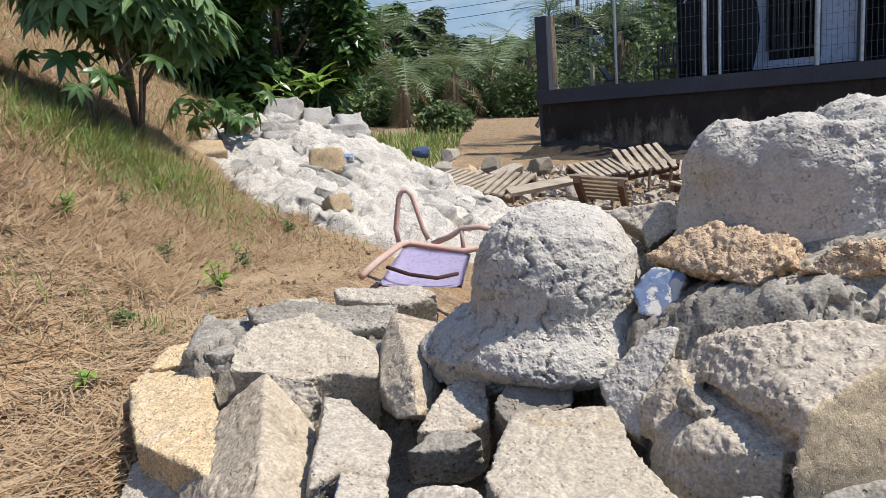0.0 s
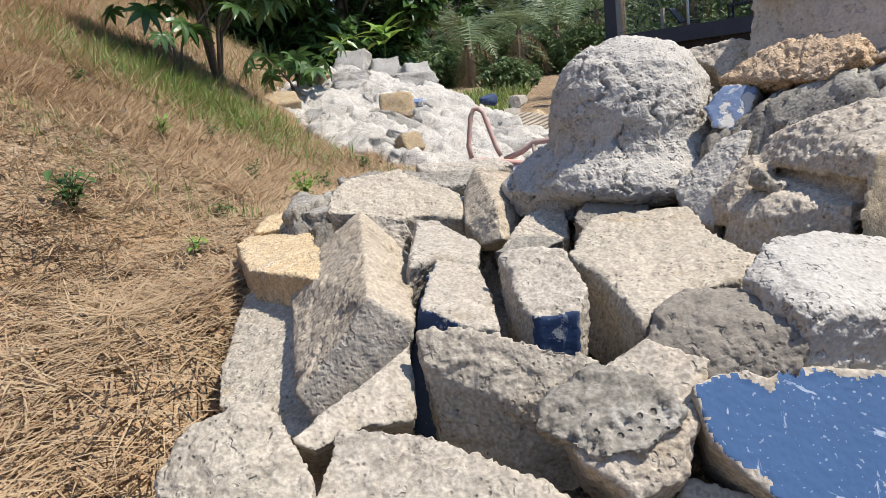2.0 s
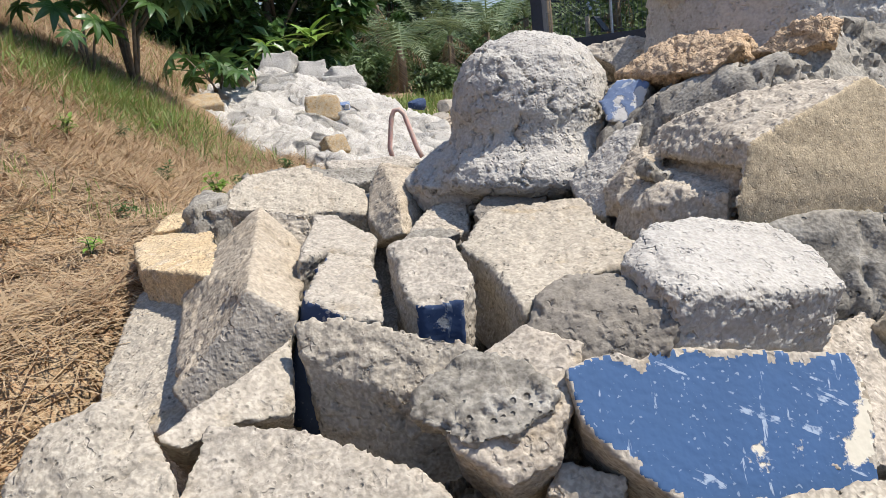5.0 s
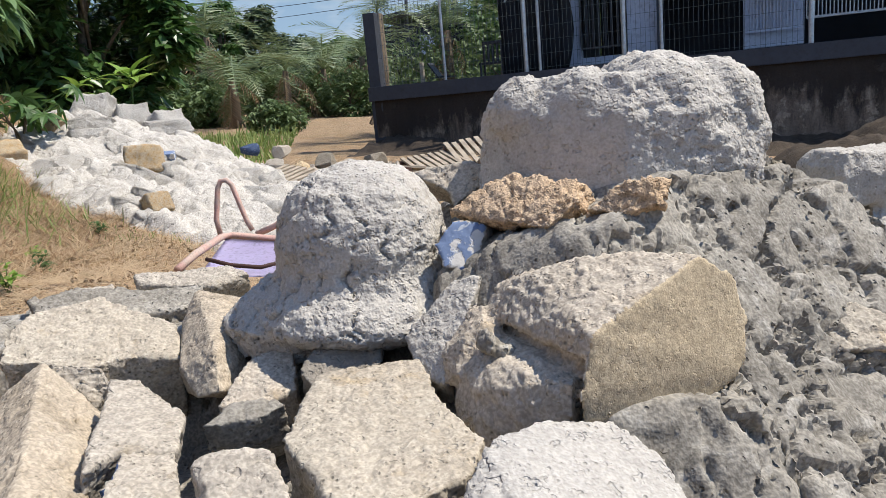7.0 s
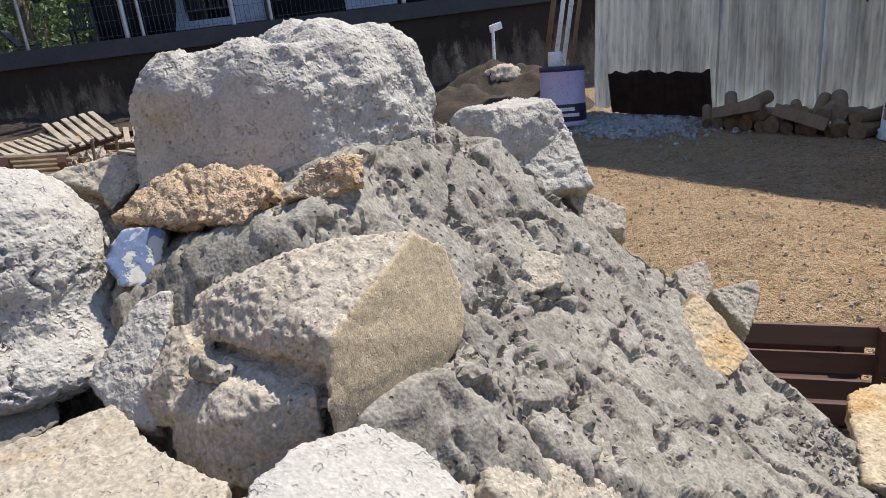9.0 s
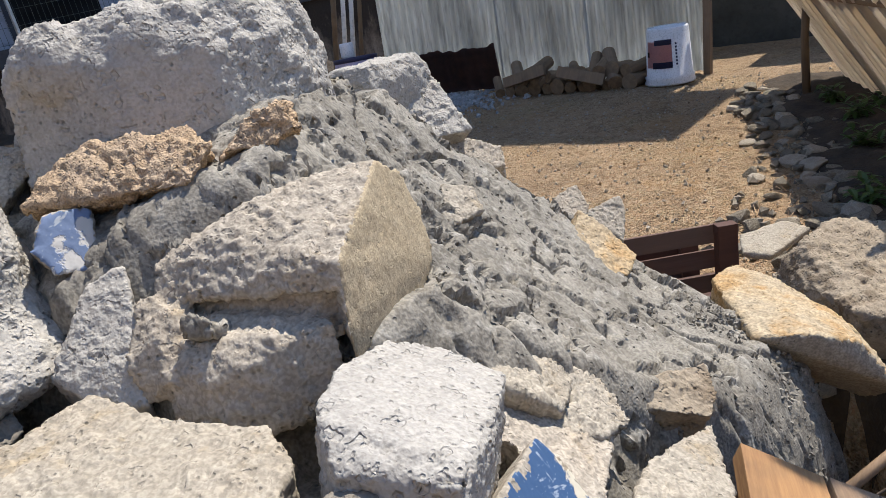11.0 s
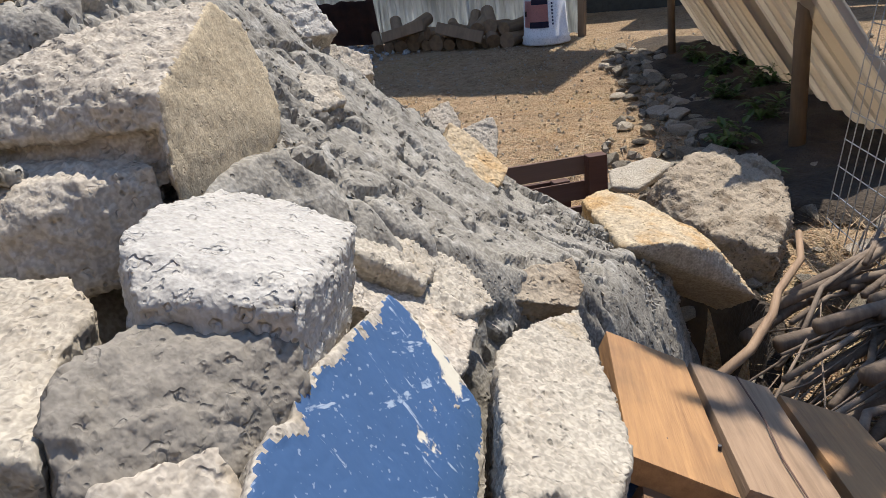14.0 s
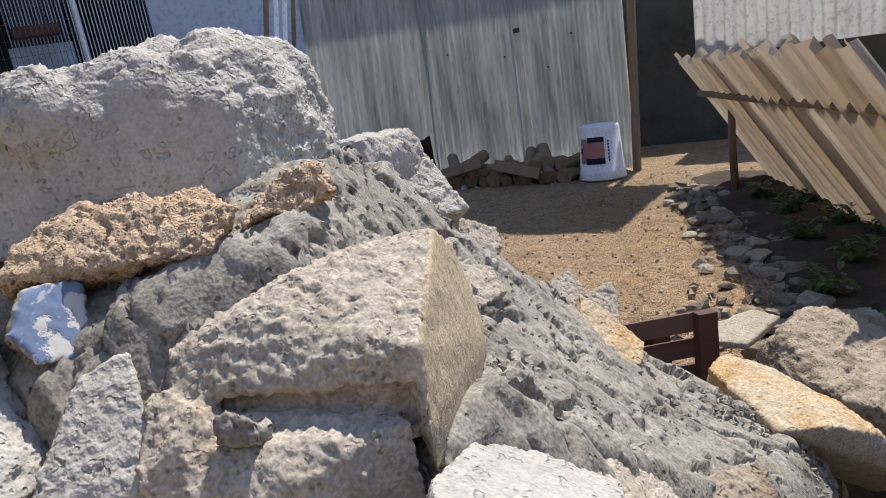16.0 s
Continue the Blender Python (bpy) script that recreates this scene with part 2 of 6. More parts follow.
LEAF_DARK = leaf_mat("dark glossy leaves", (0.036, 0.080, 0.020), (0.085, 0.155, 0.036), 0.32)
LEAF = leaf_mat("green leaves", (0.045, 0.10, 0.022), (0.10, 0.175, 0.04))
LEAF_CASSAVA = leaf_mat("cassava leaves", (0.095, 0.165, 0.055), (0.165, 0.255, 0.09), 0.6)
# Brighter than LEAF, as the sun on the bushes is put into the colour.
LEAF_HEDGE = leaf_mat("sunlit hedge leaves", (0.085, 0.135, 0.045), (0.165, 0.225, 0.085), 0.6)
# Greyer green: the haze over distance is mixed into the leaf colour.
LEAF_FAR = leaf_mat("far green leaves dulled for haze", (0.055, 0.083, 0.042), (0.105, 0.14, 0.072), 0.7)
LEAF_LIME = leaf_mat("young lime green leaves", (0.16, 0.27, 0.04), (0.24, 0.36, 0.06))
FROND = leaf_mat("palm frond green", (0.105, 0.15, 0.062), (0.21, 0.245, 0.115))
FROND_DRY = leaf_mat("dry palm frond", (0.20, 0.13, 0.07), (0.30, 0.22, 0.12), 0.8)
GRASS = leaf_mat("green grass blades", (0.13, 0.205, 0.045), (0.29, 0.325, 0.10), 0.6)
STRAW_DARK = leaf_mat("dark dry straw", (0.22, 0.135, 0.072), (0.37, 0.235, 0.13), 0.85)
STRAW = leaf_mat("dry straw", (0.36, 0.245, 0.135), (0.60, 0.455, 0.28), 0.8)
BARK = plain_mat("grey brown bark", (0.20, 0.15, 0.10), (0.11, 0.085, 0.06), 30, 0.9, 0.004)
TIMBER = wood_mat("orange sawn timber", (0.44, 0.23, 0.085), (0.27, 0.13, 0.048), 90)
TIMBER_GREY = wood_mat("weathered brown timber", (0.36, 0.235, 0.14), (0.21, 0.13, 0.075), 90)
# The shade on the crate's end boards is put into this darker timber colour.
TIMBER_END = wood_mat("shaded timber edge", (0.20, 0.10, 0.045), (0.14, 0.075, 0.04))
DRIFT = wood_mat("weathered pallet wood", (0.40, 0.33, 0.24), (0.27, 0.22, 0.16))
STICK = wood_mat("dry stick bark", (0.25, 0.185, 0.13), (0.11, 0.08, 0.058), 40, "z", 0.9)
BROWN = wood_mat("dark brown painted wood", (0.10, 0.045, 0.03), (0.065, 0.03, 0.022))
POST = wood_mat("old timber post", (0.24, 0.16, 0.09), (0.15, 0.10, 0.06), 30, "z")
GALV = plain_mat("weathered galvanised sheet", (0.60, 0.61, 0.585), (0.365, 0.37, 0.35), 5.0, 0.55, 0.0008, 0.0, 0.4, (1.0, 1.0, 0.15))
RUST = plain_mat("rusted sheet metal", (0.085, 0.04, 0.028), (0.05, 0.028, 0.022), 8, 0.85)
FIBRE = plain_mat("yellowed fibreglass sheet", (0.68, 0.63, 0.55), (0.53, 0.45, 0.34), 2.0, 0.55, 0.001, 0, 0.3, (1, 1, 0.12))
WHITE_SHEET = plain_mat("white painted sheet", (0.86, 0.85, 0.82), (0.76, 0.74, 0.71), 3, 0.5)
PLASTIC = plain_mat("white bucket plastic", (0.78, 0.78, 0.78), (0.68, 0.68, 0.68), 10, 0.4, 0.0004)
PINK = plain_mat("pink label", (0.72, 0.36, 0.33), (0.66, 0.33, 0.31), 20, 0.5, 0.0002)
NAVY_INK = plain_mat("navy label ink", (0.03, 0.03, 0.07), (0.045, 0.04, 0.08), 20, 0.5, 0.0002)
LILAC = plain_mat("lilac plastic", (0.56, 0.50, 0.68), (0.50, 0.44, 0.61), 8, 0.45, 0.0005)
FADED = plain_mat("faded grey blue paint", (0.33, 0.36, 0.43), (0.44, 0.44, 0.44), 60, 0.7, 0.0006)
TUBE = plain_mat("chipped pink tube", (0.52, 0.30, 0.24), (0.42, 0.33, 0.26), 22, 0.6, 0.0008)


def stained_mat():
    """Old rendered plinth: brown render, pale scabs, black mould running down from the top."""
    n = Nodes("water stained concrete wall")
    runs = n.noise(3.0, 6, 0.7, n.stretch(1.0, 1.0, 0.25))
    col = n.mix(n.band(runs, 0.38, 0.62), (0.25, 0.197, 0.152), (0.115, 0.089, 0.068))
    scab = n.band(n.noise(2.2, 6, 0.72), 0.55, 0.60)
    col = n.mix(n.math("MULTIPLY", scab, 0.75), col, (0.40, 0.33, 0.255))
    up = n.node("ShaderNodeSeparateXYZ")
    n.link(n.coord, up.inputs[0])
    high = n.math("ADD", n.math("MULTIPLY", up.outputs[2], 1.3), n.math("MULTIPLY", n.noise(4.0, 6, 0.7, n.stretch(1.0, 1.0, 0.3)), 2.4))
    mould = n.math("MULTIPLY", n.band(high, 1.16, 1.60), 0.92)
    col = n.mix(mould, col, (0.028, 0.024, 0.022))
    col = n.mix(n.band(n.noise(45, 5, 0.7), 0.45, 0.7), col, n.mix(0.4, col, (0.02, 0.018, 0.015)))
    return n.done(col, 0.95, n.math("ADD", n.noise(30, 5, 0.7), scab), 0.012, 0.7, 0.1)


STAINED = stained_mat()

CAP = plain_mat("dark grey painted kerb", (0.052, 0.055, 0.066), (0.040, 0.043, 0.051), 2.5, 0.8)
# Near-black, since the gloom inside the rooms is put into this colour.
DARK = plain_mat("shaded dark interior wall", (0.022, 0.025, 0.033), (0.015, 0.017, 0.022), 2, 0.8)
WALL_WHITE = plain_mat("white painted wall", (0.41, 0.45, 0.54), (0.36, 0.395, 0.475), 1.5, 0.8)
WIRE = plain_mat("dull green coated wire", (0.10, 0.12, 0.12), (0.07, 0.085, 0.085), 20, 0.6, 0.0003)
# Damp soil; in the pit and by the fence this colour paints shade.
SOIL = plain_mat("damp soil darkened for shade", (0.075, 0.055, 0.037), (0.036, 0.027, 0.019), 9, 0.97, 0.02)
STEEL = plain_mat("galvanised wire", (0.42, 0.43, 0.44), (0.30, 0.31, 0.32), 20, 0.4, 0.0003, 0.7)
BLACK = plain_mat("black painted iron", (0.018, 0.018, 0.022), (0.03, 0.03, 0.034), 15, 0.5)
BLOCK = plain_mat("dark mossy block wall", (0.085, 0.085, 0.075), (0.05, 0.052, 0.046), 3, 0.95, 0.006)
GRAVEL = rubble_mat("blue grey gravel", (0.42, 0.45, 0.48), (0.30, 0.32, 0.34), (0.22, 0.23, 0.24), 0.6)
EARTHY = rubble_mat("earth-caked grey rock", (0.40, 0.345, 0.27), (0.30, 0.25, 0.19), (0.20, 0.155, 0.11), 0.53, 0.8, 0.7, 0.006, 0.5)
FIELDSTONE = rubble_mat("grey field stone", (0.30, 0.27, 0.22), (0.20, 0.18, 0.15), (0.14, 0.12, 0.09), 0.55)


# ---- building blocks ----
def mesh_ob(name, bm, mats, parent=None, label="", smooth=False):
    """Links a bmesh as one mesh object."""
    me = bpy.data.meshes.new(name)
    bm.to_mesh(me)
    bm.free()
    for m in mats if isinstance(mats, (list, tuple)) else [mats]:
        me.materials.append(m)
    if smooth:
        me.polygons.foreach_set("use_smooth", [True] * len(me.polygons))
    ob = new(name, me)
    if parent:
        ob.parent = parent
    if label:
        ob["label"] = label
    return ob


def part(name, bm, material, parent, label="", smooth=False):
    return mesh_ob(name, bm, material, parent, label, smooth)


def thing(name, label, category, group="", kind="", at=None):
    ob = new(name)
    ob.empty_display_size = 0.05
    if at is not None:
        ob.matrix_world = at if isinstance(at, Matrix) else Matrix.Translation(at)
    return tagged(ob, label, category, group, kind)


def add_box(bm, size, m=Matrix(), bevel=0.0):
    made = bmesh.ops.create_cube(bm, size=1.0, matrix=m @ Matrix.Diagonal((*size, 1)))
    if bevel:
        edges = list({e for v in made["verts"] for e in v.link_edges})
        bmesh.ops.bevel(bm, geom=edges, offset=bevel, segments=2, affect="EDGES", profile=0.7)
    return bm


def box(size, m=Matrix(), bevel=0.0):
    return add_box(bmesh.new(), size, m, bevel)


def add_tube(bm, pts, radius, sides=8, end=None):
    """A tube along points, its radius going from radius to end."""
    pts = [Vector(p) for p in pts]
    end = radius if end is None else end
    rings, side = [], None
    for i, p in enumerate(pts):
        d = (pts[min(i + 1, len(pts) - 1)] - pts[max(i - 1, 0)]).normalized()
        if side is None:
            side = d.orthogonal().normalized()
        side = (side - d * side.dot(d)).normalized()
        other = d.cross(side)
        r = radius + (end - radius) * i / (len(pts) - 1)
        rings.append([bm.verts.new(p + r * (math.cos(a) * side + math.sin(a) * other)) for a in (2 * math.pi * k / sides for k in range(sides))])
    for a, b in zip(rings, rings[1:]):
        for k in range(sides):
            bm.faces.new((a[k], a[(k + 1) % sides], b[(k + 1) % sides], b[k]))
    bm.faces.new(rings[0][::-1])
    bm.faces.new(rings[-1])
    return bm


def lathe(profile, sides=32):
    """A turned shape from (radius, height) pairs, closed at both ends."""
    bm = bmesh.new()
    rings = [[bm.verts.new((r * math.cos(a), r * math.sin(a), z)) for a in (2 * math.pi * k / sides for k in range(sides))] for r, z in profile]
    for a, b in zip(rings, rings[1:]):
        for k in range(sides):
            bm.faces.new((a[k], a[(k + 1) % sides], b[(k + 1) % sides], b[k]))
    bm.faces.new(rings[0][::-1])
    bm.faces.new(rings[-1])
    return bm


def grid_sheet(xs, ys, height):
    """A sheet over the grid xs by ys at height(x, y)."""
    verts = [(x, y, height(x, y)) for y in ys for x in xs]
    w = len(xs)
    faces = [(j * w + i, j * w + i + 1, (j + 1) * w + i + 1, (j + 1) * w + i) for j in range(len(ys) - 1) for i in range(w - 1)]
    me = bpy.data.meshes.new("sheet")
    me.from_pydata(verts, [], faces)
    return me


def fbm(p, freq, octaves=4, h=0.9):
    return noise.fractal(Vector(p) * freq, h, 2.1, octaves)


def step(a, b, v):
    t = min(1.0, max(0.0, (v - a) / (b - a)))
    return t * t * (3 - 2 * t)


def voxel_mesh(bm, voxel):
    """The outer skin of closed shapes, melted into one even mesh."""
    me = bpy.data.meshes.new("raw")
    bm.to_mesh(me)
    bm.free()
    ob = bpy.data.objects.new("raw", me)
    scene.collection.objects.link(ob)
    mod = ob.modifiers.new("skin", "REMESH")
    mod.mode, mod.voxel_size, mod.use_smooth_shade = "VOXEL", voxel, True
    made = bpy.data.meshes.new_from_object(ob.evaluated_get(bpy.context.evaluated_depsgraph_get()))
    bpy.data.objects.remove(ob)
    bpy.data.meshes.remove(me)
    return made


def weather(me, seed, rough=0.004, lumps=0.006, soften=2, carve=None, freq=22.0, paint=None, cracks=1.0, calm=None):
    """Rounds the edges of a stone and breaks its faces up."""
    bm = bmesh.new()
    bm.from_mesh(me)
    for _ in range(soften):
        bmesh.ops.smooth_vert(bm, verts=bm.verts, factor=0.5, use_axis_x=True, use_axis_y=True, use_axis_z=True)
    bm.normal_update()
    if callable(paint):
        for f in bm.faces:
            f.material_index = int(paint(f.calc_center_median(), f.normal))
    elif paint:
        d = Vector(paint[0]).normalized()
        for f in bm.faces:
            f.material_index = int(f.normal.dot(d) > paint[1])
        for ring in range(4 if len(paint) > 2 else 0):
            lost = [f for f in bm.faces if f.material_index and fbm(f.calc_center_median(), 34, 3, 0.6) + 0.06 > 0.14 * ring and any(not g.material_index for e in f.edges for g in e.link_faces)]
            for f in lost:
                f.material_index = 0
    shift = Vector((seed * 3.7, seed * 1.3, seed * 2.1))
    moves = []
    for v in bm.verts:
        p = v.co + shift
        a = fbm(p, freq * 0.35, 2) * lumps * 0.8
        b = fbm(p, freq * 2.4, 4, 0.5) * rough * 0.42
        c = fbm(p, freq * 9.0, 2, 0.6) * rough * 0.45
        rag = 0.12 * fbm(p, freq * 5.0, 2)
        chip = step(0.0, 0.06, fbm(p + Vector((9, 2, 5)), freq * 0.6, 3, 0.9) + rag) - 0.5
        crack = abs(fbm(p + Vector((1, 7, 3)), freq * 0.5, 3, 1.0))
        crack = -0.8 * (1 - step(0.0, 0.026, crack)) * rough * cracks
        size = a + b + c + chip * lumps * 0.5 + crack
        if paint and all(f.material_index for f in v.link_faces):
            size *= 0.2
        if calm:
            size *= 1 - calm[2] * step(calm[1], calm[1] + 0.25, v.normal.dot(calm[0]))
        move = v.normal * size
        if carve:
            move += carve(v.co, v.normal)
        moves.append(move)
    for v, m in zip(bm.verts, moves):
        v.co += m
    return bm


def prism(origin, normal, profile, back, taper=0.92):
    """A block with a many-sided face, drawn back along a vector."""
    o, n = Vector(origin), Vector(normal).normalized()
    u = Vector((0, 0, 1)).cross(n).normalized()
    v = n.cross(u)
    bm = bmesh.new()
    front = [bm.verts.new(o + a * u + b * v) for a, b in profile]
    rear = [bm.verts.new(o + taper * (a * u + b * v) + Vector(back)) for a, b in profile]
    k = len(front)
    bm.faces.new(front)
    bm.faces.new(rear[::-1])
    for i in range(k):
        bm.faces.new((front[i], rear[i], rear[(i + 1) % k], front[(i + 1) % k]))
    bmesh.ops.recalc_face_normals(bm, faces=bm.faces)
    bmesh.ops.triangulate(bm, faces=bm.faces)
    return bm


def add_hull(bm, corners):
    """A closed block over the given corners."""
    verts = [bm.verts.new(c) for c in corners]
    made = bmesh.ops.convex_hull(bm, input=verts)
    drop = {g for g in made["geom_interior"] + made["geom_unused"] if isinstance(g, bmesh.types.BMVert)}
    bmesh.ops.delete(bm, geom=list(drop), context="VERTS")
    return bm


def chunk(corners, back, taper=0.94):
    """A block over its seen corners, drawn back along a vector."""
    pts = [Vector(c) for c in corners]
    mid = sum(pts, Vector()) / len(pts)
    return pts + [mid + (p - mid) * taper + Vector(back) for p in pts]


def finish_stone(name, bm, mats, parent, label):
    """Centres a stone on its own origin."""
    centre = sum((v.co for v in bm.verts), Vector()) / len(bm.verts)
    bmesh.ops.translate(bm, verts=bm.verts, vec=-centre)
    ob = mesh_ob(name, bm, mats, parent, label, True)
    ob.location = centre
    return ob


# ---- ground ----
def terrain(x, y):
    """Height of the earth: a flat yard, with a bank that rises beyond the wall's far side."""
    base = 0.43 - 0.16 * step(1.0, 3.2, y)
    over = max(0.0, -x - 0.72 - 0.22 * max(0.0, min(y, 9.0) - 1.5))
    hill = base + 0.60 * min(over, 4.0) + 0.15 * min(max(0.0, over - 4.0), 12.0)
    edge = 0.05 - 0.45 * step(2.6, 3.6, y) - 1.5 * step(4.2, 7.0, y) - 2.5 * step(8.0, 14.0, y) - 6.0 * step(13.0, 30.0, y)
    on_bank = 1 - step(edge - 0.6, edge + 0.3, x)
    if y < 0.9:
        on_bank = 1 - step(-0.50, -0.12, x)
    rough = 0.03 * fbm((x, y, 0.3), 0.9, 4) + 0.014 * fbm((x, y, 1.7), 6.0, 4) + 0.006 * fbm((x, y, 4.2), 9.0, 3)
    pit = 0.55 * (1 - step(0.80, 1.12, math.hypot((x - 1.16) / 0.24, (y - 0.335) / 0.15)))
    return hill * on_bank - pit + rough * (0.5 + 0.9 * on_bank)


def spread(lo, hi, centre, fine, grow):
    """Grid lines that are close at the centre and wider apart outwards."""
    out = [centre]
    step_up, v = fine, centre
    while v < hi:
        v += step_up
        out.append(min(v, hi))
        step_up *= grow
    step_down, v = fine, centre
    while v > lo:
        v -= step_down
        out.insert(0, max(v, lo))
        step_down *= grow
    return out


ground_mesh = grid_sheet(spread(-900, 900, 0.2, 0.035, 1.031), spread(-900, 900, 1.2, 0.035, 1.031), terrain)
ground_mesh.materials.append(EARTH)
ground_mesh.polygons.foreach_set("use_smooth", [True] * len(ground_mesh.polygons))
ground = tagged(new("ground", ground_mesh), "dry brown earth strewn with straw and thin grass", "ground", kind="structure")


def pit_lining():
    """Soil on the sides and the floor of the hole under the tilted slab; its dark colour stands in for shade."""
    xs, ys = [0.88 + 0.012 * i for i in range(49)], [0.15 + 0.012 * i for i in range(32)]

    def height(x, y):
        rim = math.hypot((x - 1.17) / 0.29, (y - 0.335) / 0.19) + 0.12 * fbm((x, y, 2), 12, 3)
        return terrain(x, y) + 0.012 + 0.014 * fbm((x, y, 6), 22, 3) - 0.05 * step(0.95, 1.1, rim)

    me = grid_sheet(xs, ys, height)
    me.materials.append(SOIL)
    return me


tagged(new("soil_pit", pit_lining()), "soil in the hole under the slab, darkened for shade", "soil", kind="structure")


# ---- rubble wall ----
FRONT_X = (-0.60, 0.15, 0.20, 0.25, 0.30, 0.36, 0.42, 0.46, 0.485, 0.58, 0.70, 1.10, 1.40)
FRONT_Y = (1.02, 0.88, 0.80, 0.755, 0.705, 0.66, 0.625, 0.60, 0.49, 0.43, 0.36, 0.36, 0.40)


def bed(x, y):
    """Top of the mortar core between the stones."""
    u, v = x - 0.64, y - 0.6
    slope = 0.495 - 0.46 * u + 0.925 * v + 0.19 * u * u - 0.53 * u * v + 1.1 * v * v
    slope = min(slope, 0.63 - 0.42 * u + 0.70 * (v - 0.06) + 0.9 * max(0.0, v) ** 2, 0.645 + 0.35 * (x - 0.2), 0.735, 0.70 - 0.95 * max(0.0, x - 0.73) if x > 0.66 else 1.0)
    low = 0.385 + 0.03 * (y - 0.6) - 0.12 * max(0.0, 0.5 - y) if x < 0.2 else min(slope - 0.085, 0.47)
    low -= 1.3 * max(0.0, 0.42 - y) + 0.15 * max(0.0, x - 0.45)
    low -= 0.05 * (1 - step(-0.28, -0.16, x))
    low += 0.07 * step(0.56, 0.62, y) * step(-0.05, 0.12, x) * (1 - step(0.36, 0.46, x))
    edge = float(np.interp(x, FRONT_X, FRONT_Y))
    high = step(edge - 0.06 - 0.12 * step(0.6, 0.9, x) - 0.07 * (1 - step(0.40, 0.5, x)), edge + 0.015, y) * step(0.05, 0.26, x)
    z = low + (slope - low) * high
    if 0.26 < x < 0.50 and y < 0.66:
        z = max(z, low + (0.566 - 1.7 * max(0.0, 0.532 - y) - low) * step(0.262, 0.285, x) * (1 - step(0.45, 0.50, x)))
    if x < 0.16:
        z = max(z, 0.525 - 1.5 * max(0.0, 0.98 - y)) if y > 0.8 else z
    z -= 2.4 * max(0.0, y - (1.12 - 0.1 * x)) ** 1.2
    z -= 1.1 * max(0.0, x - 1.04)
    z -= 2.2 * max(0.0, -0.20 - 0.28 * (y - 0.2) - x)
    return z


def mortar_sheet():
    """The mortar core: smooth trowelled plates, parted by belts of clods and torn edges."""
    cell = 0.0030
    xs, ys = np.arange(-0.60, 1.32, cell), np.arange(0.08, 1.34, cell)
    calm = np.maximum(np.array([[bed(x, y) + 0.008 * fbm((x, y, 0), 6, 2) for x in xs] for y in ys]), -0.6)
    gx, gy = np.meshgrid(xs, ys)
    z, torn = calm.copy(), np.zeros_like(calm)

    def hashed(q):
        return (math.sin(q.x * 12.9898 + q.y * 78.233 + q.z * 37.719) * 43758.5453) % 1.0

    for j, y in enumerate(ys):
        for i, x in enumerate(xs):
            if x < -0.45 or y > 1.25:
                continue
            p = Vector((x, y, calm[j, i]))
            warp = Vector((fbm(p, 12, 3, 1.0), fbm(p + Vector((3, 1, 7)), 12, 3, 1.0), fbm(p + Vector((8, 5, 2)), 12, 3, 1.0)))
            clod = fbm(p + Vector((0, 0, 2)), 75, 3, 0.6)
            rise = 0.0
            belt = 0.0
            for scale, tall, bend in ((10.0, 0.015, 0.6), (22.0, 0.0050, 0.7)):
                q = p * scale + warp * bend
                far, seeds = noise.voronoi(q)
                h = hashed(seeds[0])
                lean = Vector((h - 0.5, (h * 7.3) % 1.0 - 0.5, (h * 13.7) % 1.0 - 0.5))
                rise += tall * (h - 0.5 + 0.6 * lean.dot(q - seeds[0]))
                gap = far[1] - far[0]
                belt = max(belt, 1 - step(0.03, 0.15, gap)) if scale < 20 else belt
                rise -= 0.5 * tall * (1 - step(0.0, 0.05, gap)) * step(-0.15, 0.05, warp.z)
            belt *= step(-0.14, 0.14, warp.x + 0.5 * warp.y)
            rise += (0.0008 + 0.0095 * belt) * clod - 0.006 * belt
            torn[j, i] = belt
            z[j, i] += rise
    r = random.Random(17)
    for _ in range(30):
        cx, cy, hole = r.uniform(0.25, 1.2), r.uniform(0.3, 1.0), r.uniform(0.003, 0.008)
        z = z - 1.1 * hole * np.clip(1 - ((gx - cx) ** 2 + (gy - cy) ** 2) / hole ** 2, 0, 1)
    w = len(xs)
    fall_y, fall_x = np.gradient(calm, cell)
    size = np.sqrt(fall_x ** 2 + fall_y ** 2 + 1)
    lift = (z - calm) * np.where(size > 4, 4 / size, 1)
    verts = np.stack((gx - lift * fall_x / size, gy - lift * fall_y / size, calm + lift / size), axis=-1).reshape(-1, 3)
    k = np.arange(len(ys) * w).reshape(len(ys), w)
    faces = np.stack((k[:-1, :-1], k[:-1, 1:], k[1:, 1:], k[1:, :-1]), axis=-1).reshape(-1, 4)
    me = bpy.data.meshes.new("mortar")
    me.from_pydata(verts.tolist(), [], faces.tolist())
    me.materials.append(MORTAR)
    me.polygons.foreach_set("use_smooth", (torn[:-1, :-1] < 0.75).ravel().tolist())
    return me


rubble_wall = tagged(new("rubble_wall", mortar_sheet()), "low wall of broken concrete and limestone in wet grey mortar", "stone wall", kind="structure")

STONES = {}


def shape(key, origin, normal, profile, back):
    """A stone's main face: its middle, its direction, its outline, and how far the block goes back."""
    STONES[key] = (origin, normal, profile, back)


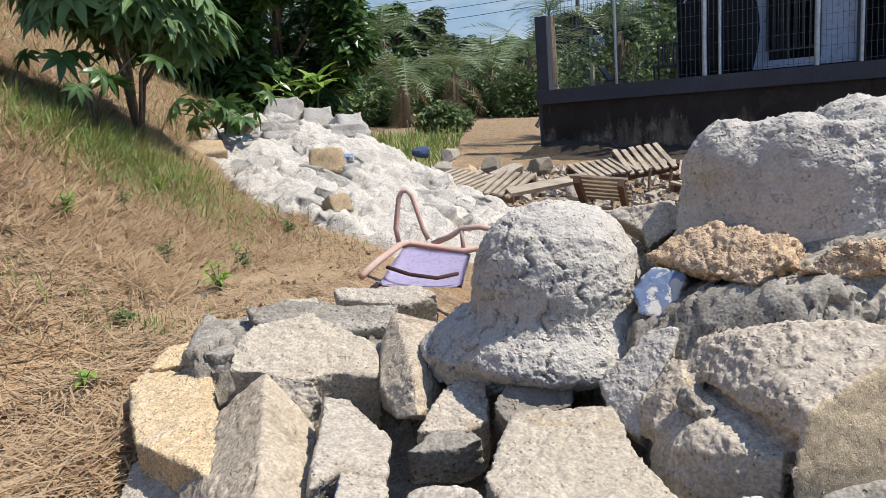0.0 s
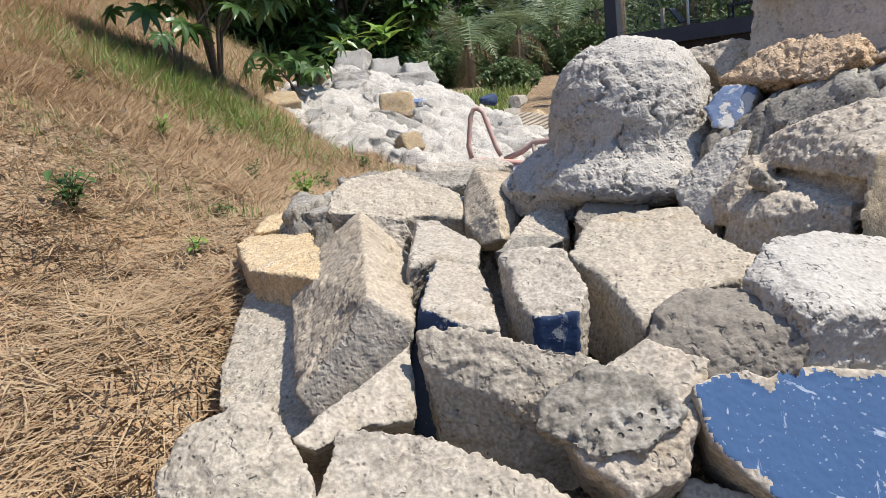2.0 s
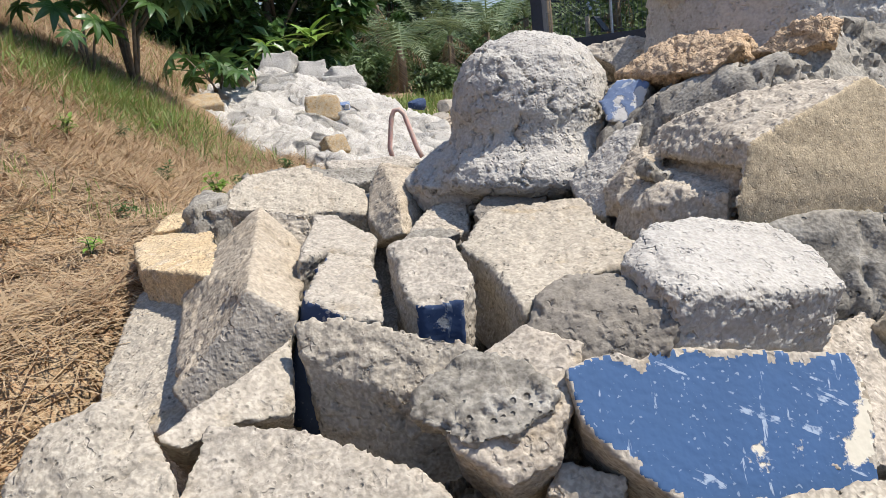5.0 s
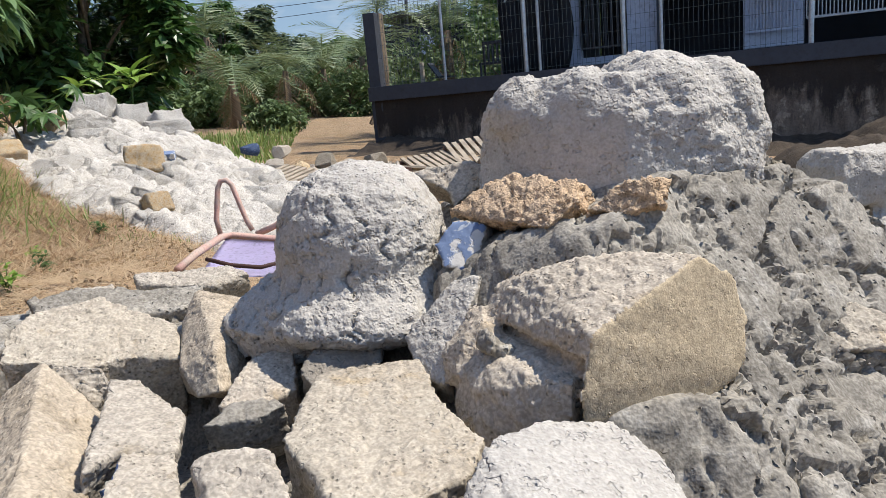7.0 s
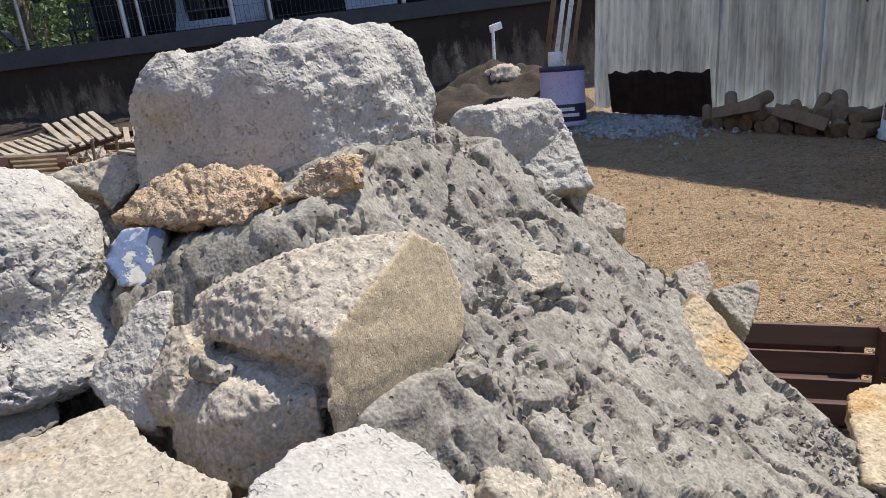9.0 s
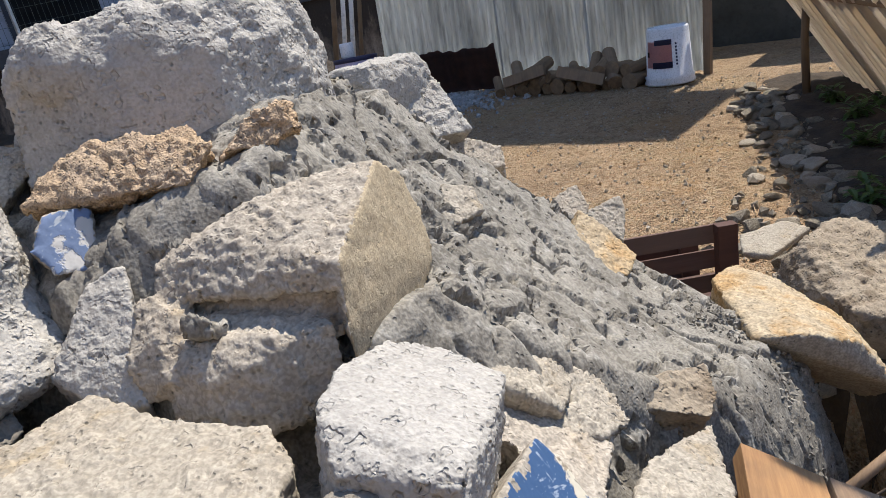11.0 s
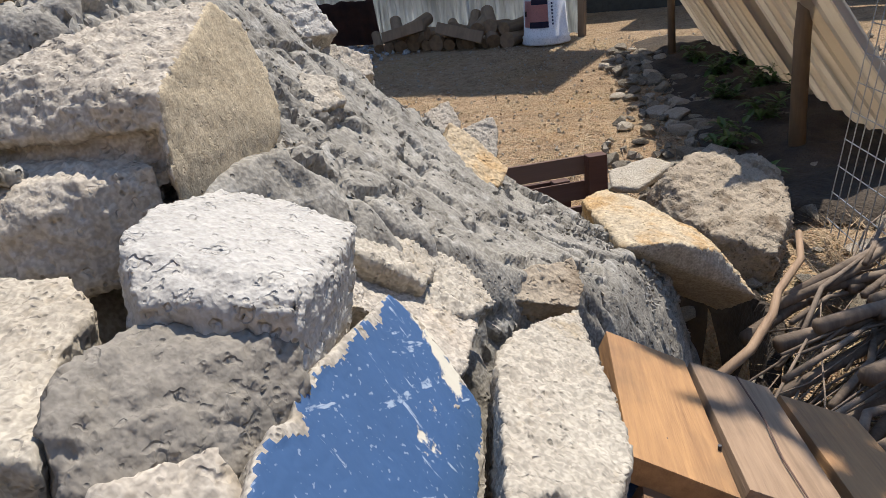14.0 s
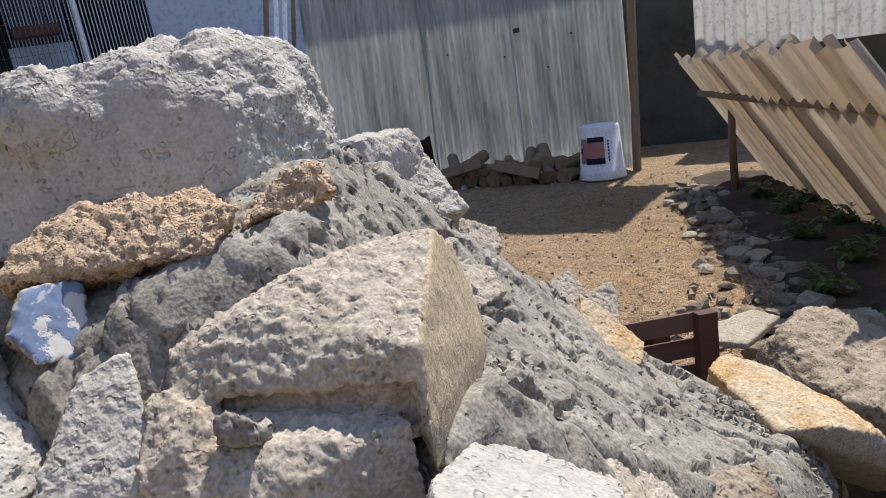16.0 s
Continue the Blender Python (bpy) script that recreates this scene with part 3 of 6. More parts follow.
shape("cube", (0.005, 0.491, 0.546), (-0.04, -0.39, 0.92), [(-0.044, 0.038), (-0.027, 0.047), (0.011, 0.049), (0.041, -0.009), (0.037, -0.041), (-0.002, -0.051), (-0.015, -0.034)], (0, 0.0, -0.1))
shape("lowtri", (-0.138, 0.364, 0.48), (0.36, -0.43, 0.82), [(0.072, 0.054), (0.04, -0.022), (-0.006, -0.012), (-0.046, -0.017), (-0.061, -0.002)], (-0.04, 0.1, -0.1))
shape("lslab", (-0.325, 0.645, 0.441), (-0.25, -0.2, 0.95), [(-0.014, -0.07), (-0.163, 0.005), (-0.206, 0.059), (-0.106, 0.139), (0.145, 0.019), (0.263, -0.051), (0.08, -0.1)], (0.06, 0, -0.15))
shape("ochre_cube", (-0.394, 0.855, 0.491), (-0.13, -0.01, 0.99), [(-0.124, -0.114), (-0.206, -0.113), (-0.105, 0.022), (0.13, 0.106), (0.211, 0.113), (0.093, -0.016)], (0.01, 0, -0.16))
shape("wblock", (-0.232, 0.901, 0.548), (0.21, -0.38, 0.9), [(-0.093, -0.007), (-0.08, 0.036), (-0.046, 0.074), (0.039, 0.078), (0.115, -0.004), (0.098, -0.067), (0.037, -0.046), (-0.012, -0.048), (-0.058, -0.016)], (0, 0.03, -0.14))
shape("upwedge", (-0.114, 0.667, 0.538), (0.18, -0.03, 0.98), [(0.088, 0.065), (0.086, 0.031), (0.028, -0.038), (-0.046, -0.056), (-0.059, -0.007), (-0.096, 0.005)], (-0.03, 0.02, -0.12))
shape("bluewedge", (-0.075, 0.515, 0.529), (0.16, -0.02, 0.99), [(0.097, 0.051), (0.106, 0.007), (-0.072, -0.057), (-0.077, -0.024), (-0.053, 0.024)], (-0.035, 0, -0.12))
shape("pale", (0.122, 0.562, 0.544), (-0.06, -0.09, 0.99), [(-0.091, -0.033), (-0.131, 0.088), (-0.044, 0.146), (0.024, 0.069), (0.079, 0.027), (0.086, -0.024), (0.063, -0.065), (0.045, -0.138), (-0.031, -0.068)], (0, 0.01, -0.1))
shape("mid", (-0.028, 0.393, 0.509), (-0.14, -0.82, 0.56), [(-0.076, 0.024), (-0.038, 0.028), (0.079, 0.009), (0.068, -0.018), (0.027, -0.031), (-0.06, -0.012)], (0, 0.005, -0.09))
shape("blue", (0.214, 0.343, 0.468), (0.27, -0.77, 0.57), [(0.123, 0.028), (0.128, -0.003), (0.114, -0.042), (0.102, -0.071), (0.058, -0.079), (0.01, -0.075), (-0.043, -0.052), (-0.085, -0.007), (-0.1, 0.017), (-0.102, 0.055), (-0.078, 0.06), (-0.058, 0.059), (-0.043, 0.052), (-0.026, 0.058)], (0, 0.05, -0.06))
shape("front", (-0.062, 0.284, 0.444), (0.05, -0.55, 0.83), [(-0.083, 0.074), (-0.017, 0.065), (0.07, 0.02), (0.114, -0.022), (0.115, -0.077), (-0.103, -0.072), (-0.096, 0.013)], (0, 0.05, -0.14))
shape("frontR", (0.12, 0.249, 0.42), (0.05, -0.55, 0.83), [(-0.063, 0.035), (-0.042, 0.045), (0.023, 0.021), (0.071, -0.014), (0.076, -0.047), (-0.064, -0.039)], (0, 0.05, -0.14))
shape("chock", (0.121, 0.319, 0.434), (0.05, -0.75, 0.65), [(-0.032, -0.004), (-0.016, 0.019), (0.028, 0.004), (0.019, -0.019)], (0, 0.05, -0.05))
shape("tri", (0.377, 0.41, 0.465), (0.36, -0.52, 0.78), [(0.049, 0.061), (0.113, 0.018), (0.094, -0.027), (0.073, -0.1), (-0.125, -0.032), (-0.099, -0.003), (-0.025, 0.028), (-0.08, 0.056)], (0, 0.06, -0.1))
shape("column", (0.341, 0.285, 0.411), (0.3, -0.35, 0.89), [(-0.13, 0.096), (0.048, 0.033), (0.111, -0.005), (0.221, -0.127), (0.02, -0.055), (-0.057, -0.023), (-0.11, 0.024), (-0.102, 0.056)], (-0.02, 0.02, -0.14))
shape("bluebit", (0.228, 0.793, 0.659), (-0.2, -0.81, 0.55), [(-0.028, 0.003), (-0.005, 0.032), (0.032, 0.025), (0.02, -0.034), (-0.019, -0.026)], (0.03, 0.06, -0.02))
shape("backstone", (0.254, 0.954, 0.715), (-0.2, -0.81, 0.55), [(-0.067, 0.016), (0.024, 0.03), (0.054, 0.01), (0.0, -0.04), (-0.011, -0.016)], (0.03, 0.08, -0.04))
shape("hat", (0.89, 0.892, 0.663), (-0.35, -0.65, 0.68), [(-0.089, 0.07), (-0.039, 0.078), (0.046, 0.065), (0.061, 0.02), (0.07, -0.067), (0.072, -0.091), (-0.019, -0.089), (-0.043, -0.019), (-0.059, 0.033)], (0.05, 0.08, -0.05))
shape("smallL", (-0.008, 0.78, 0.525), (0.0, -0.41, 0.91), [(-0.032, -0.005), (-0.013, 0.039), (0.038, 0.06), (0.04, -0.02), (0.011, -0.036), (-0.044, -0.038)], (0, 0.02, -0.08))
shape("smallM", (0.081, 0.754, 0.546), (0.0, -0.55, 0.83), [(-0.045, -0.01), (-0.027, 0.024), (0.053, 0.026), (0.047, -0.01), (-0.028, -0.03)], (0, 0.05, -0.06))
shape("underhat", (0.945, 0.813, 0.535), (-0.31, -0.62, 0.72), [(-0.042, 0.042), (-0.009, 0.034), (0.049, -0.001), (0.032, -0.043), (-0.031, -0.032)], (0.05, 0.05, -0.08))
shape("edge1", (1.049, 0.701, 0.446), (-0.31, -0.62, 0.72), [(-0.027, 0.031), (0.034, 0.038), (0.03, -0.011), (-0.008, -0.047), (-0.029, -0.011)], (0.04, 0.04, -0.06))
shape("edge2", (1.138, 0.67, 0.404), (-0.31, -0.62, 0.72), [(-0.045, 0.028), (0.047, 0.034), (0.039, 0.001), (-0.007, -0.056), (-0.033, -0.008)], (0.04, 0.04, -0.06))
shape("patch", (0.656, 0.669, 0.563), (-0.1, -0.6, 0.8), [(-0.04, 0.013), (0.007, 0.037), (0.045, 0.011), (0.024, -0.029), (-0.036, -0.032)], (0.02, 0.04, -0.04))
shape("goldpatch", (0.934, 0.608, 0.399), (-0.0, -0.6, 0.8), [(-0.079, 0.03), (0.054, 0.079), (0.062, 0.011), (0.049, -0.046), (-0.02, -0.056), (-0.066, -0.017)], (0.02, 0.04, -0.05))
shape("goldcube", (0.681, 0.509, 0.386), (-0.31, -0.62, 0.72), [(-0.006, 0.025), (0.021, 0.015), (0.006, -0.021), (-0.022, -0.019)], (0.02, 0.03, -0.03))
shape("plate", (1.722, 0.512, 0.127), (-0.2, -0.1, 0.97), [(-0.066, 0.03), (0.055, 0.076), (0.106, 0.025), (-0.016, -0.079), (-0.079, -0.052)], (0, 0, -0.02))
shape("lip", (0.631, 0.397, 0.35), (-0.2, -0.4, 0.9), [(-0.062, 0.025), (-0.013, 0.033), (0.063, 0.013), (0.048, -0.024), (0.014, -0.048), (-0.051, 0.001)], (0.02, 0.03, -0.06))
shape("backslab", (-0.147, 1.189, 0.552), (0.0, -0.3, 0.95), [(-0.1, 0.022), (0.053, 0.03), (0.09, -0.002), (0.039, -0.036), (-0.083, -0.015)], (0, 0.03, -0.08))
shape("backbit", (-0.284, 1.145, 0.548), (0.0, -0.3, 0.95), [(-0.042, 0.017), (0.017, 0.024), (0.033, -0.019), (-0.008, -0.022)], (0, 0.03, -0.05))
shape("leftbit", (-0.452, 1.045, 0.494), (0.0, -0.3, 0.95), [(-0.053, -0.034), (-0.05, 0.023), (-0.006, 0.046), (0.038, 0.029), (0.066, -0.043), (0.004, -0.021)], (0, 0.03, -0.08))
shape("mortarpad", (-0.243, 1.073, 0.553), (0.0, -0.2, 0.98), [(-0.122, 0.019), (-0.072, 0.053), (0.028, 0.034), (0.128, 0.027), (0.123, -0.047), (0.01, -0.058), (-0.097, -0.027)], (0, 0.03, -0.08))
shape("mortarpadB", (-0.009, 0.683, 0.531), (0.0, -0.41, 0.91), [(-0.048, -0.018), (-0.021, 0.013), (0.024, 0.014), (0.037, 0.003), (0.009, -0.012)], (0, 0.02, -0.05))
shape("lumpA", (0.22, 0.622, 0.603), (-0.9, -0.3, 0.3), [(-0.016, 0.005), (-0.005, 0.011), (0.015, 0.005), (0.015, -0.01), (-0.009, -0.011)], (0.03, 0.01, -0.02))
shape("wfill", (-0.223, 0.83, 0.519), (0.11, -0.84, 0.53), [(-0.037, 0.034), (0.031, 0.02), (0.041, -0.003), (0.002, -0.056), (-0.037, 0.005)], (0, 0.05, -0.05))


BLOCKS = {}


def block(key, *hulls):
    """A stone made of one or more angular lumps grown together."""
    BLOCKS[key] = hulls


block("box", [(0.249, 0.705, 0.634), (0.276, 0.672, 0.654), (0.330, 0.642, 0.671), (0.400, 0.597, 0.683), (0.414, 0.578, 0.684), (0.451, 0.582, 0.655), (0.460, 0.576, 0.620), (0.347, 0.549, 0.657), (0.293, 0.528, 0.634), (0.233, 0.694, 0.612), (0.240, 0.679, 0.604), (0.288, 0.526, 0.614), (0.30, 0.76, 0.60), (0.46, 0.66, 0.60), (0.44, 0.64, 0.655), (0.30, 0.74, 0.645)],
      [(0.278, 0.520, 0.586), (0.293, 0.528, 0.634), (0.446, 0.560, 0.573), (0.456, 0.567, 0.590), (0.460, 0.576, 0.62), (0.318, 0.58, 0.62), (0.30, 0.54, 0.56), (0.45, 0.60, 0.55), (0.40, 0.55, 0.54), (0.28, 0.522, 0.55)],
      [(0.256, 0.68, 0.64), (0.294, 0.55, 0.64), (0.250, 0.69, 0.56), (0.285, 0.55, 0.56), (0.40, 0.70, 0.60), (0.42, 0.60, 0.56)],
      [(0.233, 0.698, 0.618), (0.196, 0.636, 0.566), (0.206, 0.660, 0.594), (0.230, 0.660, 0.612), (0.252, 0.66, 0.60), (0.25, 0.71, 0.56), (0.21, 0.62, 0.55), (0.188, 0.682, 0.574), (0.186, 0.665, 0.545), (0.222, 0.702, 0.612)],
      [(0.277, 0.530, 0.592), (0.228, 0.599, 0.586), (0.199, 0.640, 0.566), (0.206, 0.598, 0.566), (0.212, 0.665, 0.590), (0.24, 0.69, 0.60), (0.33, 0.60, 0.590), (0.19, 0.64, 0.52), (0.20, 0.59, 0.515), (0.275, 0.525, 0.52), (0.33, 0.60, 0.52), (0.25, 0.70, 0.52)])
block("tongue", chunk([(0.154, 0.736, 0.576), (0.214, 0.752, 0.630), (0.240, 0.730, 0.640), (0.226, 0.708, 0.616), (0.190, 0.682, 0.570), (0.186, 0.660, 0.545), (0.166, 0.690, 0.545)], (0.03, 0.05, -0.06), 1.0))
block("white", chunk([(0.162, 0.437, 0.558), (0.186, 0.470, 0.577), (0.235, 0.500, 0.580), (0.300, 0.506, 0.567), (0.328, 0.470, 0.550), (0.330, 0.422, 0.534), (0.244, 0.383, 0.541), (0.205, 0.374, 0.556), (0.193, 0.367, 0.550)], (-0.006, 0.008, -0.068), 0.98))
block("ochre", chunk([(0.231, 0.852, 0.689), (0.266, 0.872, 0.706), (0.310, 0.845, 0.730), (0.330, 0.785, 0.732), (0.357, 0.755, 0.735), (0.343, 0.705, 0.718), (0.308, 0.708, 0.690), (0.290, 0.763, 0.684)], (0.05, 0.06, -0.04)))
block("ochretwo", chunk([(0.349, 0.700, 0.708), (0.380, 0.698, 0.734), (0.411, 0.683, 0.742), (0.448, 0.705, 0.734), (0.424, 0.670, 0.716), (0.385, 0.675, 0.705)], (0.03, 0.07, -0.04)))
block("ridge", [(-0.256, 0.836, 0.547), (-0.150, 0.457, 0.548), (-0.107, 0.449, 0.522), (-0.185, 0.80, 0.495), (-0.222, 0.440, 0.462), (-0.36, 0.80, 0.470), (-0.13, 0.435, 0.44), (-0.205, 0.425, 0.44), (-0.30, 0.86, 0.47), (-0.16, 0.60, 0.47)])
block("slate", [(-0.108, 1.00, 0.578), (-0.076, 0.97, 0.574), (-0.036, 1.00, 0.560), (-0.032, 0.93, 0.545), (-0.062, 0.82, 0.545), (-0.125, 0.97, 0.545), (-0.112, 0.86, 0.515), (-0.082, 0.80, 0.50), (-0.055, 0.785, 0.512), (-0.03, 0.84, 0.48), (-0.12, 0.92, 0.46)])
block("leftA", chunk([(-0.259, 0.315, 0.498), (-0.229, 0.332, 0.506), (-0.199, 0.336, 0.505), (-0.151, 0.282, 0.469), (-0.155, 0.263, 0.458), (-0.178, 0.261, 0.461), (-0.221, 0.290, 0.484), (-0.277, 0.288, 0.468), (-0.258, 0.258, 0.450), (-0.215, 0.255, 0.452)], (-0.01, 0.04, -0.15), 1.0))
block("leftB", chunk([(-0.190, 0.240, 0.472), (-0.212, 0.232, 0.467), (-0.240, 0.200, 0.450), (-0.162, 0.228, 0.464), (-0.150, 0.212, 0.455), (-0.150, 0.190, 0.440), (-0.20, 0.170, 0.425)], (0, 0.03, -0.14), 1.0))
block("mortared", chunk([(0.083, 0.388, 0.532), (0.127, 0.364, 0.523), (0.050, 0.390, 0.508), (0.107, 0.324, 0.486), (0.033, 0.309, 0.472), (0.066, 0.295, 0.452), (0.009, 0.345, 0.497), (0.10, 0.31, 0.458)], (0.0, 0.06, -0.07)))
block("smear", chunk([(0.095, 0.432, 0.537), (0.122, 0.447, 0.548), (0.162, 0.440, 0.546), (0.198, 0.370, 0.538), (0.185, 0.360, 0.508), (0.140, 0.362, 0.498), (0.10, 0.385, 0.50), (0.083, 0.412, 0.514)], (0.0, 0.04, -0.06)))
block("plaster", chunk([(0.004, 0.343, 0.503), (0.042, 0.366, 0.519), (0.082, 0.352, 0.517), (0.104, 0.328, 0.498), (0.074, 0.306, 0.482), (0.036, 0.304, 0.477), (0.004, 0.322, 0.490)], (0.0, 0.02, -0.02)))
block("sandA", chunk([(0.385, 0.462, 0.487), (0.425, 0.510, 0.492), (0.470, 0.510, 0.478), (0.520, 0.494, 0.452), (0.500, 0.455, 0.428), (0.430, 0.430, 0.440)], (-0.02, 0.06, -0.06)))
block("sandB", chunk([(0.515, 0.498, 0.456), (0.555, 0.503, 0.446), (0.618, 0.500, 0.418), (0.620, 0.468, 0.394), (0.555, 0.450, 0.404), (0.510, 0.462, 0.428)], (-0.02, 0.06, -0.06)))
block("sandC", chunk([(0.405, 0.457, 0.446), (0.46, 0.464, 0.440), (0.515, 0.468, 0.432), (0.56, 0.455, 0.412), (0.505, 0.395, 0.392), (0.45, 0.405, 0.404), (0.412, 0.436, 0.420)], (0.0, 0.05, -0.08)))
block("yellow", chunk([(0.930, 0.376, 0.268), (0.976, 0.302, 0.263), (1.030, 0.254, 0.231), (1.068, 0.190, 0.135), (1.10, 0.205, 0.135), (1.20, 0.30, 0.190), (1.26, 0.410, 0.220), (1.303, 0.498, 0.228), (1.19, 0.51, 0.245)], (0.07, 0.04, -0.085), 0.85))
block("greyrock", chunk([(1.644, 0.474, 0.105), (1.60, 0.42, 0.165), (1.726, 0.359, 0.182), (1.80, 0.235, 0.150), (1.824, 0.189, 0.111), (1.62, 0.15, 0.10), (1.424, 0.172, 0.060), (1.38, 0.290, 0.110), (1.50, 0.410, 0.110)], (0.02, 0.02, -0.16), 1.0))


def wall_stone(key, mats, label="", rough=0.0036, lumps=0.0038, voxel=0.0028, soften=1, carve=None, paint=None, taper=0.94, off=(0, 0, 0), parent=rubble_wall, name="stone", calm=None):
    if key in BLOCKS:
        raw = bmesh.new()
        for corners in BLOCKS[key]:
            add_hull(raw, corners)
    else:
        raw = prism(*STONES[key], taper)
    me = voxel_mesh(raw, voxel)
    bm = weather(me, 1 + len(key) * 0.37 + sum(map(ord, key)) * 0.011, rough, lumps, soften, carve, 22.0, paint, 1.0, calm)
    bpy.data.meshes.remove(me)
    bmesh.ops.translate(bm, verts=bm.verts, vec=off)
    return finish_stone(name, bm, mats, parent, label)


wall_stone("cube", [CONCRETE, NAVY], "concrete lump with one dark blue face", paint=((0, -0.9, 0.0), 0.75))
wall_stone("ridge", [SLATE, CONCRETE], "wedge of grey trowelled concrete", 0.0026, 0.0045, paint=((0.36, -0.93, -0.05), 0.6))
wall_stone("lowtri", CONCRETE, rough=0.002)
wall_stone("lslab", CREAM, "pale limestone slab with lichen")
wall_stone("ochre_cube", OCHRE, "ochre sandstone block")
wall_stone("wblock", CREAM, "pale cracked limestone block")
wall_stone("slate", SLATE, "dark grey slab set on edge", 0.002, 0.003)
wall_stone("upwedge", CONCRETE, rough=0.002)
wall_stone("bluewedge", [CONCRETE, NAVY], "concrete wedge with blue painted side", paint=((-0.9, -0.2, 0.1), 0.6))
wall_stone("pale", CREAM, "broad flat cream stone")
wall_stone("white", CHALK, "square white concrete block", 0.0040, 0.003, calm=(Vector((0.1, -0.25, 0.96)), 0.80, 0.8))
wall_stone("mid", CREAM, "cream limestone block with flat top")
wall_stone("mortared", TAN, "tan stone smeared with mortar", 0.003)
wall_stone("plaster", MORTAR, "thick smear of grey mortar", 0.005, 0.008)
wall_stone("smear", WET, "wedge of smoothed grey mortar", 0.0034, 0.005)
wall_stone("sandA", CREAM, "sandy stone sunk in the mortar", 0.005, 0.006)
wall_stone("sandB", CREAM, "sandy stone sunk in the mortar", 0.005, 0.006)
wall_stone("sandC", CREAM, "sandy stone sunk in the mortar", 0.005, 0.006)
wall_stone("mortarpad", MORTAR, "bed of rough grey mortar", 0.005, 0.006)
wall_stone("mortarpadB", MORTAR, "bed of rough grey mortar", 0.003)
wall_stone("lumpA", MORTAR, "crumbly lump of mortar", 0.006, 0.010)
wall_stone("wfill", CONCRETE, rough=0.006, lumps=0.010)
wall_stone("blue", [CONCRETE, BLUE], "concrete slab with chipped blue painted face", 0.0007, 0.0012, soften=1, paint=(STONES["blue"][1], 0.90, "chipped"))
wall_stone("leftA", CREAM)
wall_stone("leftB", CREAM)
wall_stone("front", CONCRETE, "long rough concrete block")
wall_stone("frontR", CONCRETE)
wall_stone("chock", TAN)
wall_stone("tri", TAN, "flat tan stone with sandy face", 0.003, 0.004, off=(0.0, 0.020, -0.015))
wall_stone("column", CREAM, "upright cream concrete block", 0.004)
wall_stone("tongue", CHALK, "narrow pale stone wedge", 0.003, 0.002)


END_O, END_N = Vector((0.278, 0.520, 0.588)), Vector((0.245, -0.940, 0.236))


def plastered_end(co, normal):
    """The flat end of the big block that still carries its plaster."""
    rag = 0.004 * fbm(co, 45, 3)
    return normal.dot(END_N) > 0.55 and (co - END_O).dot(END_N) > -0.010 + rag and co.x > 0.281 + rag


wall_stone("box", [TAN, SMOOTH], "large tan block with one smooth plastered end", 0.0044, 0.0042, paint=plastered_end)
wall_stone_blue = part("stone", box((0.03, 0.10, 0.15), Matrix.Translation((0.395, 0.285, 0.222)) @ Matrix.Rotation(0.5, 4, "Z"), 0.004), BLUE, rubble_wall, "edge of a blue painted slab")
wall_stone("ochre", RUSTY, "crumbly rust-coloured coral stone", 0.0065, 0.012)
wall_stone("ochretwo", RUSTY, "crumbly rust-coloured coral stone", 0.0065, 0.010)
scrap = bmesh.new()
add_hull(scrap, [Vector((0.349, 0.592, 0.6615)) + Vector((rx * math.cos(a), 0.6 * rx * math.sin(a), 0.25 * rx * math.cos(a) + h)) for a, rx in ((0.2, 0.024), (0.9, 0.018), (1.8, 0.02), (2.6, 0.026), (3.5, 0.019), (4.4, 0.021), (5.4, 0.023)) for h in (0.0, -0.01)])
part("paint_patch", scrap, FADED, rubble_wall, "scrap of old blue paint")
wall_stone("bluebit", [CONCRETE, SCUFFED], "chip of blue painted concrete", paint=((-0.2, -0.8, 0.5), 0.7))
wall_stone("backstone", TAN)


def cement_hat():
    """A flat-topped lump on a thin brim."""
    o, n, profile, back = STONES["hat"]
    bm = prism(o, n, profile, Vector(back), 0.95)
    middle = Vector(o) + Vector((-0.02, 0.05, 0.02))
    add_hull(bm, [middle + Vector((0.080 * i * k, 0.055 * j * k, h)) for i in (-1, 1) for j in (-1, 1) for k, h in ((1.0, -0.03), (1.0, 0.022), (0.80, 0.046))])
    return voxel_mesh(bm, 0.0036)


finish_stone("stone", weather(cement_hat(), 5.1, 0.0036, 0.006, 3), CHALK, rubble_wall, "white cement lump with thin brim")
SHIFT = {"underhat": (0, 0, 0.02), "edge1": (0, 0, -0.020), "edge2": (0, 0, -0.028), "goldpatch": (-0.004, -0.011, -0.003)}
for key, m in (("smallL", TAN), ("smallM", WET), ("underhat", TAN), ("edge1", TAN), ("edge2", CONCRETE), ("patch", CREAM), ("goldpatch", GOLD), ("goldcube", GOLD), ("lip", EARTHY), ("backslab", CONCRETE), ("backbit", TAN), ("leftbit", OCHRE)):
    wall_stone(key, m, off=SHIFT.get(key, (0, 0, 0)))


